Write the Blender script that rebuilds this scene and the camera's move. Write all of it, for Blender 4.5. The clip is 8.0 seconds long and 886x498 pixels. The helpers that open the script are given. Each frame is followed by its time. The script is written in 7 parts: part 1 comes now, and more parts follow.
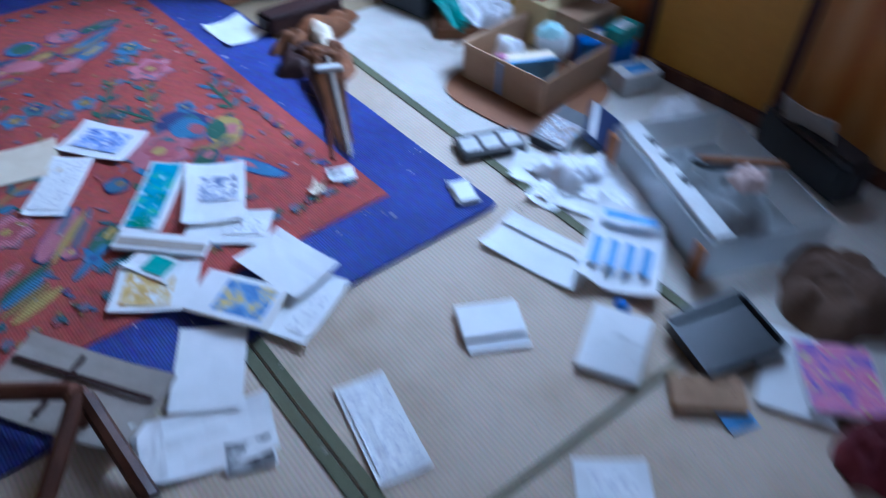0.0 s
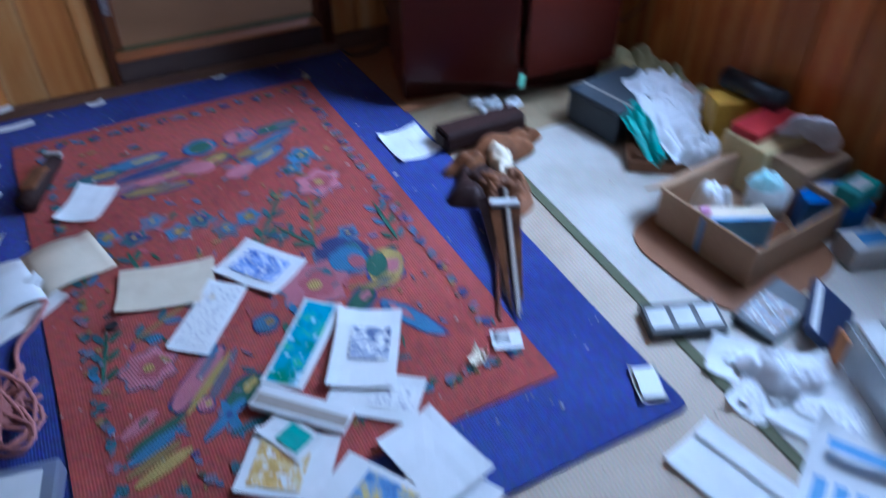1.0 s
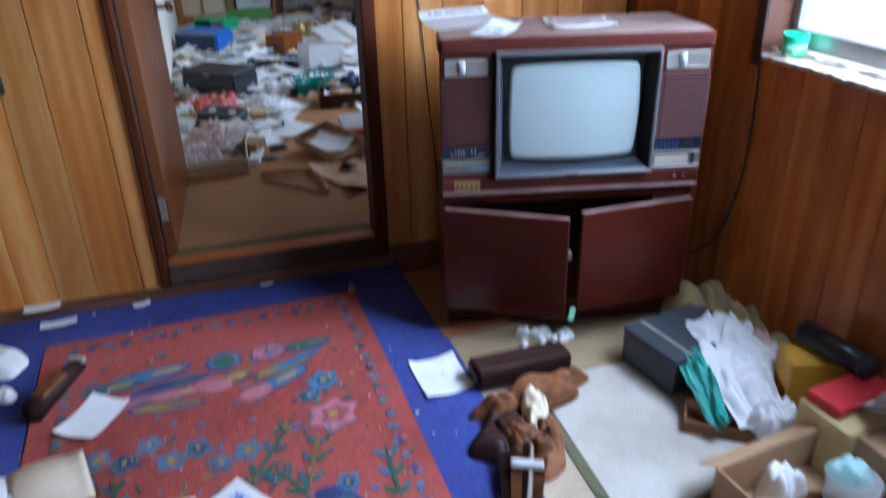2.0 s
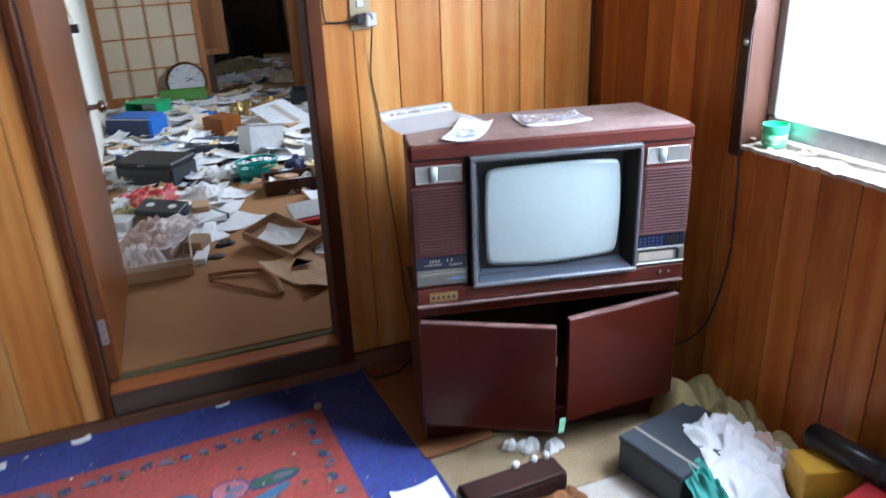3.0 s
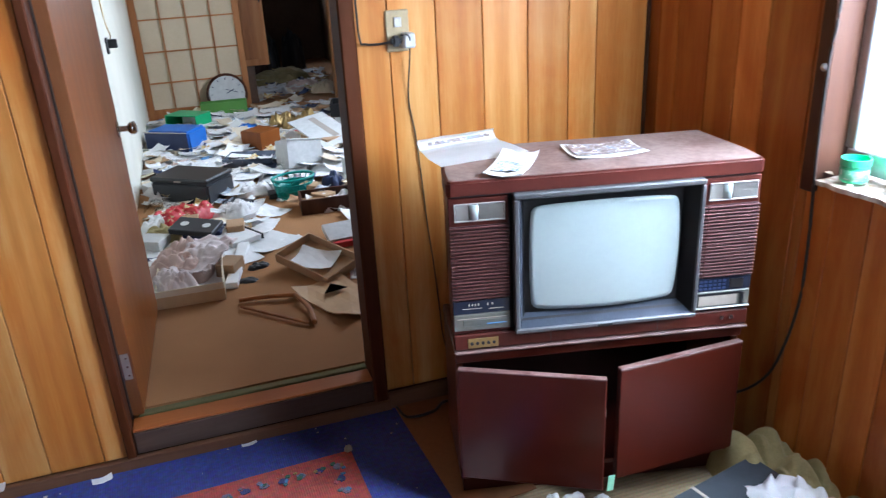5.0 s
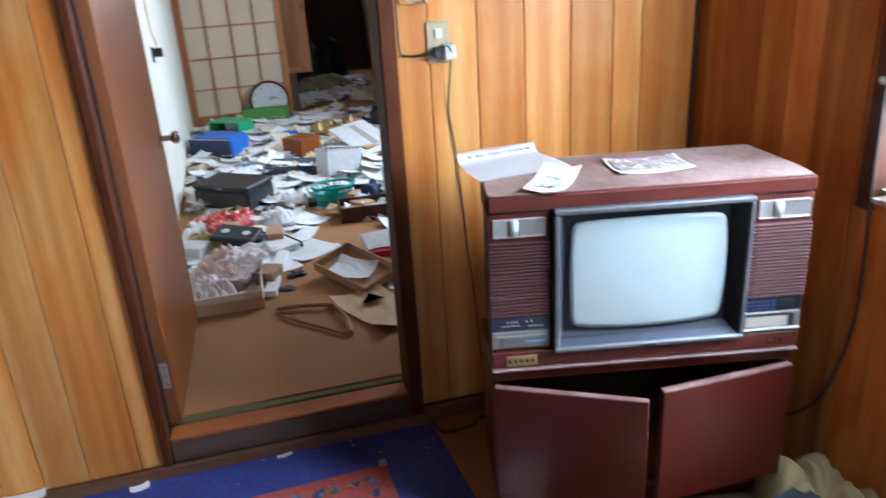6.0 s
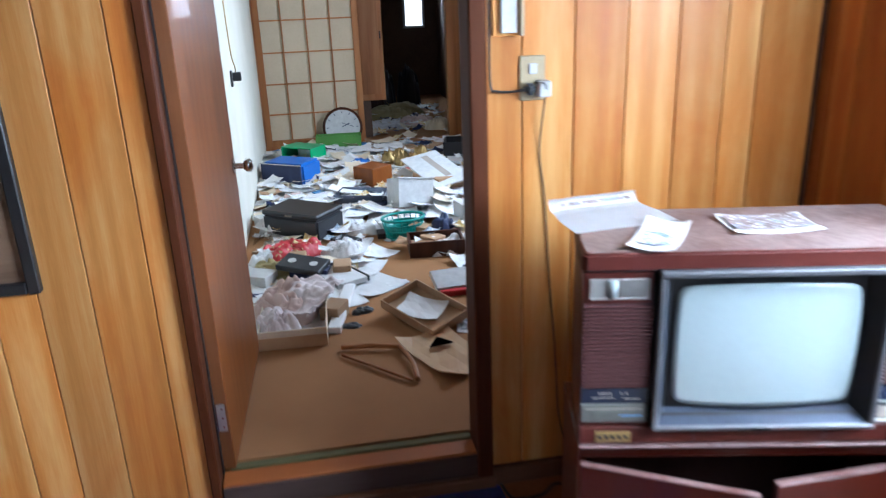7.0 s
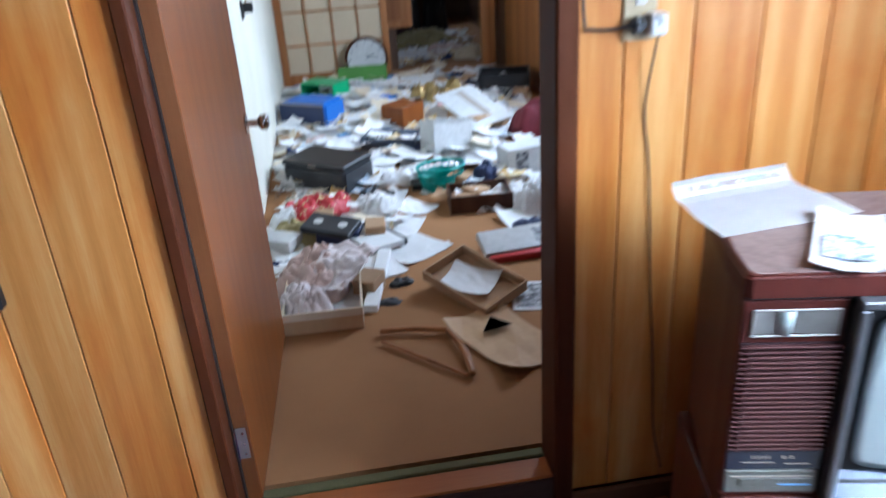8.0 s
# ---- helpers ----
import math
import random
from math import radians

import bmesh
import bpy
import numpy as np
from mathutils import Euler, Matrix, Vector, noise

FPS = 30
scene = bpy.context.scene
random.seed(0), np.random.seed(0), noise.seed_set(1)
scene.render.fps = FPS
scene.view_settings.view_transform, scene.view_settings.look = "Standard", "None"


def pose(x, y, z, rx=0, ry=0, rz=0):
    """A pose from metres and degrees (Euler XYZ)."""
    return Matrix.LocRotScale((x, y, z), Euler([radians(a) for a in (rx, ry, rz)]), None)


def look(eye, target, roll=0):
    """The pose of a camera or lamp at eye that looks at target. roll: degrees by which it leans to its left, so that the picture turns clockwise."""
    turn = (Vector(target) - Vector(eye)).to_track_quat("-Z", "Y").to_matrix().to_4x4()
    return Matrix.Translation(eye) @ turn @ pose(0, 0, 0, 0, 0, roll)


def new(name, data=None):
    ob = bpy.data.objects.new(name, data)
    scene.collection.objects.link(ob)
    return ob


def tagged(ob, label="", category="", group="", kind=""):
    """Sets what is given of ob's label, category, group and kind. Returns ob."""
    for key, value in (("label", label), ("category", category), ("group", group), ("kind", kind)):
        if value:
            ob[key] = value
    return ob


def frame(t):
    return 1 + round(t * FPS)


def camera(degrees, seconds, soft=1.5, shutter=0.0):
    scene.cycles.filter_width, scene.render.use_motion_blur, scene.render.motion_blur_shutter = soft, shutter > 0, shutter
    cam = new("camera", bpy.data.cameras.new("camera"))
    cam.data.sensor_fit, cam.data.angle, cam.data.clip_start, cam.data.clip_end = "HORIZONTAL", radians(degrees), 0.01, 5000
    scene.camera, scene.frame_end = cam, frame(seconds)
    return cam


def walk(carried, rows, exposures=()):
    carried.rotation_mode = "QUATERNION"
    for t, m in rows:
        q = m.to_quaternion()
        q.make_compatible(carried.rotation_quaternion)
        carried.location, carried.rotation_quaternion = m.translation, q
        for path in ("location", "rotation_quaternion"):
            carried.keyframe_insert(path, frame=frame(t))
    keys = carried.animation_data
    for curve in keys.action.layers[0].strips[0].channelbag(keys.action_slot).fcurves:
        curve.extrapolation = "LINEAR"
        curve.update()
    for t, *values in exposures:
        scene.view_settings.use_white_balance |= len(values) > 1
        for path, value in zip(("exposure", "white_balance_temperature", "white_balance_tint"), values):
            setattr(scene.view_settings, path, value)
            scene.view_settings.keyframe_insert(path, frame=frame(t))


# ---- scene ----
cam = camera(61.2, 8.0, soft=1.25, shutter=1.0)
PATH = [
    (0, (0.793, 0.717, 1.317), (1.729, 1.828, -0.057), 2.6),
    (0.5, (0.899, 0.96, 1.343), (1.687, 2.207, -0.008), 2.2),
    (1, (0.958, 1.105, 1.379), (1.612, 2.483, 0.085), -0.3),
    (1.5, (1.154, 1.219, 1.425), (1.646, 2.768, 0.259), -0.1),
    (2, (1.292, 1.28, 1.416), (1.77, 2.997, 0.508), -1.4),
    (3.3, (1.265, 1.594, 1.512), (1.943, 3.313, 0.746), -2.6),
    (3.5, (1.285, 1.62, 1.513), (1.937, 3.353, 0.757), -3.3),
    (4, (1.321, 1.659, 1.516), (1.952, 3.402, 0.764), -3.2),
    (5.5, (1.34, 1.721, 1.525), (1.853, 3.496, 0.759), -3.2),
    (6, (1.35, 1.74, 1.533), (1.808, 3.539, 0.788), -3.5),
    (6.5, (1.369, 1.78, 1.538), (1.704, 3.626, 0.846), -3.1),
    (7, (1.336, 1.934, 1.526), (1.646, 3.794, 0.859), -2.2),
    (7.5, (1.272, 2.185, 1.534), (1.597, 4.027, 0.827), -3.2),
    (8, (1.314, 2.444, 1.503), (1.545, 4.241, 0.655), -3.9),
]
walk(cam, [(t, look(eye, target, roll)) for t, eye, target, roll in PATH],
     exposures=[(0.0, -0.92, 4200, 9), (1.2, -1.08, 4280, 9), (1.7, -0.98, 4650, 9), (2.3, -0.78, 5120, 9), (3.5, -0.30, 5350, 9), (6.0, -0.25, 5250, 8), (8.0, -0.16, 5000, 7)])

# ---- world and light ----
world = bpy.data.worlds.new("sky")
scene.world = world
world.use_nodes = True
wn = world.node_tree
sky = wn.nodes.new("ShaderNodeTexSky")
sky.sky_type, sky.sun_disc, sky.sun_elevation, sky.sun_rotation = "NISHITA", False, radians(48), radians(100)
wn.nodes["Background"].inputs["Strength"].default_value = 0.12
wn.links.new(sky.outputs["Color"], wn.nodes["Background"].inputs["Color"])


def window_light(name, eye, target, w, h, watts, colour):
    """Sky light that enters by one window, from a plane just outside its pane."""
    d = bpy.data.lights.new(name, "AREA")
    d.shape, d.size, d.size_y, d.energy, d.color = "RECTANGLE", w, h, watts, colour
    ob = new(name, d)
    ob.matrix_basis = look(eye, target)
    return ob


SKYLIGHT = (0.93, 0.97, 1.0)
window_light("window_daylight", (3.20, 2.52, 1.88), (2.0, 3.55, 0.85), 1.15, 1.2, 240, SKYLIGHT)
window_light("back_window_daylight", (0.9, -1.75, 1.25), (1.0, 1.0, 0.9), 1.7, 1.5, 4, SKYLIGHT)
window_light("far_window_daylight", (2.74, 12.3, 1.5), (2.3, 10.0, 0.2), 0.5, 0.6, 40, SKYLIGHT)
window_light("hall_window_daylight", (3.2, 6.45, 1.5), (1.4, 6.9, 0.5), 1.6, 1.1, 94, SKYLIGHT)


# ---- materials ----
def material(name):
    m = bpy.data.materials.new(name)
    m.use_nodes = True
    nt = m.node_tree
    return m, nt, nt.nodes["Principled BSDF"]


def node(nt, kind, **values):
    n = nt.nodes.new(kind)
    for k, v in values.items():
        n.inputs[k].default_value = v
    return n


def ramp(nt, fac, stops):
    r = nt.nodes.new("ShaderNodeValToRGB")
    els = r.color_ramp.elements
    while len(els) < len(stops):
        els.new(0.5)
    for e, (p, c) in zip(els, stops):
        e.position, e.color = p, (*c, 1)
    nt.links.new(fac, r.inputs["Fac"])
    return r


def place(nt, stretch=(1, 1, 1), spread=7.0):
    """Object coordinates, moved by a random step for each object."""
    tc, info = nt.nodes.new("ShaderNodeTexCoord"), nt.nodes.new("ShaderNodeObjectInfo")
    mul = nt.nodes.new("ShaderNodeMath")
    mul.operation = "MULTIPLY"
    mul.inputs[1].default_value = spread
    add = nt.nodes.new("ShaderNodeVectorMath")
    mp = nt.nodes.new("ShaderNodeMapping")
    mp.inputs["Scale"].default_value = stretch
    nt.links.new(info.outputs["Random"], mul.inputs[0])
    nt.links.new(tc.outputs["Object"], add.inputs[0])
    nt.links.new(mul.outputs[0], add.inputs[1])
    nt.links.new(add.outputs[0], mp.inputs["Vector"])
    return mp.outputs["Vector"], info.outputs["Random"]


def bumped(nt, bs, height, strength, dist=0.002):
    b = node(nt, "ShaderNodeBump", Strength=strength, Distance=dist)
    nt.links.new(height, b.inputs["Height"])
    nt.links.new(b.outputs["Normal"], bs.inputs["Normal"])


def plain(name, a, b=None, rough=0.6, metal=0.0, scale=30.0, bump=0.15, blotch=3.0, coat=0.0, vary=0.0, spec=0.5):
    """A surface of colour a, with stains of b at a coarse and grain at a fine scale."""
    m, nt, bs = material(name)
    b = b or tuple(0.72 * c for c in a)
    v, rnd = place(nt)
    n1 = node(nt, "ShaderNodeTexNoise", Scale=blotch, Detail=5.0, Roughness=0.6)
    n2 = node(nt, "ShaderNodeTexNoise", Scale=scale, Detail=4.0, Roughness=0.65)
    for n in (n1, n2):
        nt.links.new(v, n.inputs["Vector"])
    mixf = nt.nodes.new("ShaderNodeMath")
    mixf.operation = "MULTIPLY_ADD"
    mixf.inputs[1].default_value = 0.35
    nt.links.new(n2.outputs["Fac"], mixf.inputs[0])
    half = nt.nodes.new("ShaderNodeMath")
    half.operation = "MULTIPLY"
    half.inputs[1].default_value = 0.65
    nt.links.new(n1.outputs["Fac"], half.inputs[0])
    nt.links.new(half.outputs[0], mixf.inputs[2])
    r = ramp(nt, mixf.outputs[0], [(0.36, b), (0.58, a)])
    col = r.outputs["Color"]
    if vary:
        hs = node(nt, "ShaderNodeHueSaturation", Saturation=1.0)
        mr = node(nt, "ShaderNodeMapRange")
        mr.inputs["To Min"].default_value, mr.inputs["To Max"].default_value = 1 - vary, 1 + vary
        nt.links.new(rnd, mr.inputs["Value"])
        nt.links.new(mr.outputs["Result"], hs.inputs["Value"])
        nt.links.new(col, hs.inputs["Color"])
        col = hs.outputs["Color"]
    nt.links.new(col, bs.inputs["Base Color"])
    bs.inputs["Roughness"].default_value, bs.inputs["Metallic"].default_value = rough, metal
    bs.inputs["Coat Weight"].default_value = coat
    bs.inputs["Specular IOR Level"].default_value = spec
    bumped(nt, bs, n2.outputs["Fac"], bump)
    return m


def wood(name, dark, mid, light, axis="z", rough=0.4, scale=1.0, coat=0.0, vary=0.2, figure=0.82, spec=0.3, rings=0.15, stain=None):
    """Sawn board with long figure and pores along one axis, toned board by board, stained in broad patches."""
    m, nt, bs = material(name)
    s = {"z": (9, 9, 0.55), "x": (0.55, 9, 9), "y": (9, 0.55, 9)}[axis]
    v, rnd = place(nt, tuple(scale * k for k in s), 13.0)
    n1 = node(nt, "ShaderNodeTexNoise", Scale=0.8, Detail=6.0, Roughness=0.62, Distortion=1.1)
    n2 = node(nt, "ShaderNodeTexNoise", Scale=16.0, Detail=5.0, Roughness=0.7)
    wv = node(nt, "ShaderNodeTexWave", Scale=0.35, Distortion=14.0, Detail=3.0)
    wv.inputs["Detail Scale"].default_value = 0.8
    for n in (n1, n2, wv):
        nt.links.new(v, n.inputs["Vector"])
    a = nt.nodes.new("ShaderNodeMath")
    a.operation = "MULTIPLY_ADD"
    a.inputs[1].default_value = rings * figure
    nt.links.new(wv.outputs["Fac"], a.inputs[0])
    c = nt.nodes.new("ShaderNodeMath")
    c.operation = "MULTIPLY_ADD"
    c.inputs[1].default_value = figure
    c.inputs[2].default_value = 0.5 * (0.82 - figure)
    nt.links.new(n1.outputs["Fac"], c.inputs[0])
    nt.links.new(c.outputs[0], a.inputs[2])
    d = nt.nodes.new("ShaderNodeMath")
    d.operation = "MULTIPLY_ADD"
    d.inputs[1].default_value = 0.2
    nt.links.new(n2.outputs["Fac"], d.inputs[0])
    nt.links.new(a.outputs[0], d.inputs[2])
    r = ramp(nt, d.outputs[0], [(0.34, dark), (0.53, mid), (0.74, light)])
    hs = node(nt, "ShaderNodeHueSaturation")
    mr = node(nt, "ShaderNodeMapRange")
    mr.inputs["To Min"].default_value, mr.inputs["To Max"].default_value = 1 - vary, 1 + vary
    nt.links.new(rnd, mr.inputs["Value"])
    nt.links.new(mr.outputs["Result"], hs.inputs["Value"])
    nt.links.new(r.outputs["Color"], hs.inputs["Color"])
    col = hs.outputs["Color"]
    if stain:
        v3, rnd3 = place(nt, tuple(0.7 * k ** 0.35 for k in s), 31.0)
        n3 = node(nt, "ShaderNodeTexNoise", Scale=2.6, Detail=5.0, Roughness=0.6, Distortion=0.8)
        nt.links.new(v3, n3.inputs["Vector"])
        st = ramp(nt, n3.outputs["Fac"], [(0.40, (1, 1, 1)), (0.62, stain)])
        mx = nt.nodes.new("ShaderNodeMix")
        mx.data_type, mx.blend_type = "RGBA", "MULTIPLY"
        mx.inputs["Factor"].default_value = 1.0
        nt.links.new(col, mx.inputs["A"])
        nt.links.new(st.outputs["Color"], mx.inputs["B"])
        col = mx.outputs["Result"]
    nt.links.new(col, bs.inputs["Base Color"])
    rr = node(nt, "ShaderNodeMapRange")
    rr.inputs["To Min"].default_value, rr.inputs["To Max"].default_value = rough - 0.1 * figure, rough + 0.17 * figure
    nt.links.new(n1.outputs["Fac"], rr.inputs["Value"])
    nt.links.new(rr.outputs["Result"], bs.inputs["Roughness"])
    bs.inputs["Coat Weight"].default_value = coat
    bs.inputs["Specular IOR Level"].default_value = spec
    bumped(nt, bs, n2.outputs["Fac"], 0.12, 0.001)
    return m


def ribbed(name, a, b, lines, across, rough=0.8, bump=0.5, stain=None, grain=180.0, speck=0.35):
    """Fine parallel ribs (woven rush, carpet) across one axis, with stains."""
    m, nt, bs = material(name)
    v, rnd = place(nt, (1, 1, 1), 3.0)
    wv = node(nt, "ShaderNodeTexWave", Scale=lines, Distortion=0.6, Detail=1.0)
    wv.bands_direction = across
    n1 = node(nt, "ShaderNodeTexNoise", Scale=2.2, Detail=6.0, Roughness=0.65)
    n2 = node(nt, "ShaderNodeTexNoise", Scale=grain, Detail=2.0)
    for n in (wv, n1, n2):
        nt.links.new(v, n.inputs["Vector"])
    r = ramp(nt, wv.outputs["Fac"], [(0.12, b), (0.7, a)])
    st = ramp(nt, n1.outputs["Fac"], [(0.34, stain or (0.62, 0.55, 0.45)), (0.56, (1, 1, 1))])
    mx = nt.nodes.new("ShaderNodeMix")
    mx.data_type, mx.blend_type = "RGBA", "MULTIPLY"
    mx.inputs["Factor"].default_value = 0.8
    nt.links.new(r.outputs["Color"], mx.inputs["A"])
    nt.links.new(st.outputs["Color"], mx.inputs["B"])
    mx2 = nt.nodes.new("ShaderNodeMix")
    mx2.data_type, mx2.blend_type = "RGBA", "OVERLAY"
    mx2.inputs["Factor"].default_value = speck
    nt.links.new(mx.outputs["Result"], mx2.inputs["A"])
    nt.links.new(n2.outputs["Color"], mx2.inputs["B"])
    nt.links.new(mx2.outputs["Result"], bs.inputs["Base Color"])
    bs.inputs["Roughness"].default_value = rough
    bs.inputs["Specular IOR Level"].default_value = 0.25
    ad = nt.nodes.new("ShaderNodeMath")
    nt.links.new(wv.outputs["Fac"], ad.inputs[0])
    nt.links.new(n2.outputs["Fac"], ad.inputs[1])
    bumped(nt, bs, ad.outputs[0], bump, 0.003)
    return m


def printed(name, colours, scale, paper=(0.8, 0.8, 0.79), cover=0.5, stretch=(1, 1, 1)):
    """A colour print: patches of ink from a cell pattern on paper."""
    m, nt, bs = material(name)
    v, rnd = place(nt, stretch, 11.0)
    n1 = node(nt, "ShaderNodeTexNoise", Scale=scale, Detail=3.0, Roughness=0.55, Distortion=0.6)
    nt.links.new(v, n1.inputs["Vector"])
    k = len(colours)
    r = ramp(nt, n1.outputs["Fac"], [(0.34 + 0.3 * i / max(1, k - 1), c) for i, c in enumerate(colours)])
    n2 = node(nt, "ShaderNodeTexNoise", Scale=scale * 2.3, Detail=2.0)
    nt.links.new(v, n2.inputs["Vector"])
    f = ramp(nt, n2.outputs["Fac"], [(cover - 0.03, (0, 0, 0)), (cover + 0.03, (1, 1, 1))])
    mx = nt.nodes.new("ShaderNodeMix")
    mx.data_type = "RGBA"
    nt.links.new(f.outputs["Color"], mx.inputs["Factor"])
    nt.links.new(r.outputs["Color"], mx.inputs["A"])
    mx.inputs["B"].default_value = (*paper, 1)
    nt.links.new(mx.outputs["Result"], bs.inputs["Base Color"])
    bs.inputs["Roughness"].default_value = 0.5
    return m


def glassy(name, tint, rough=0.05, alpha=1.0, trans=1.0):
    m, nt, bs = material(name)
    bs.inputs["Base Color"].default_value = (*tint, 1)
    bs.inputs["Roughness"].default_value = rough
    bs.inputs["Transmission Weight"].default_value = trans
    bs.inputs["IOR"].default_value = 1.2
    bs.inputs["Alpha"].default_value = alpha
    return m


def glow(name, colour, strength):
    m, nt, bs = material(name)
    bs.inputs["Base Color"].default_value = (*colour, 1)
    bs.inputs["Emission Color"].default_value = (*colour, 1)
    bs.inputs["Emission Strength"].default_value = strength
    return m


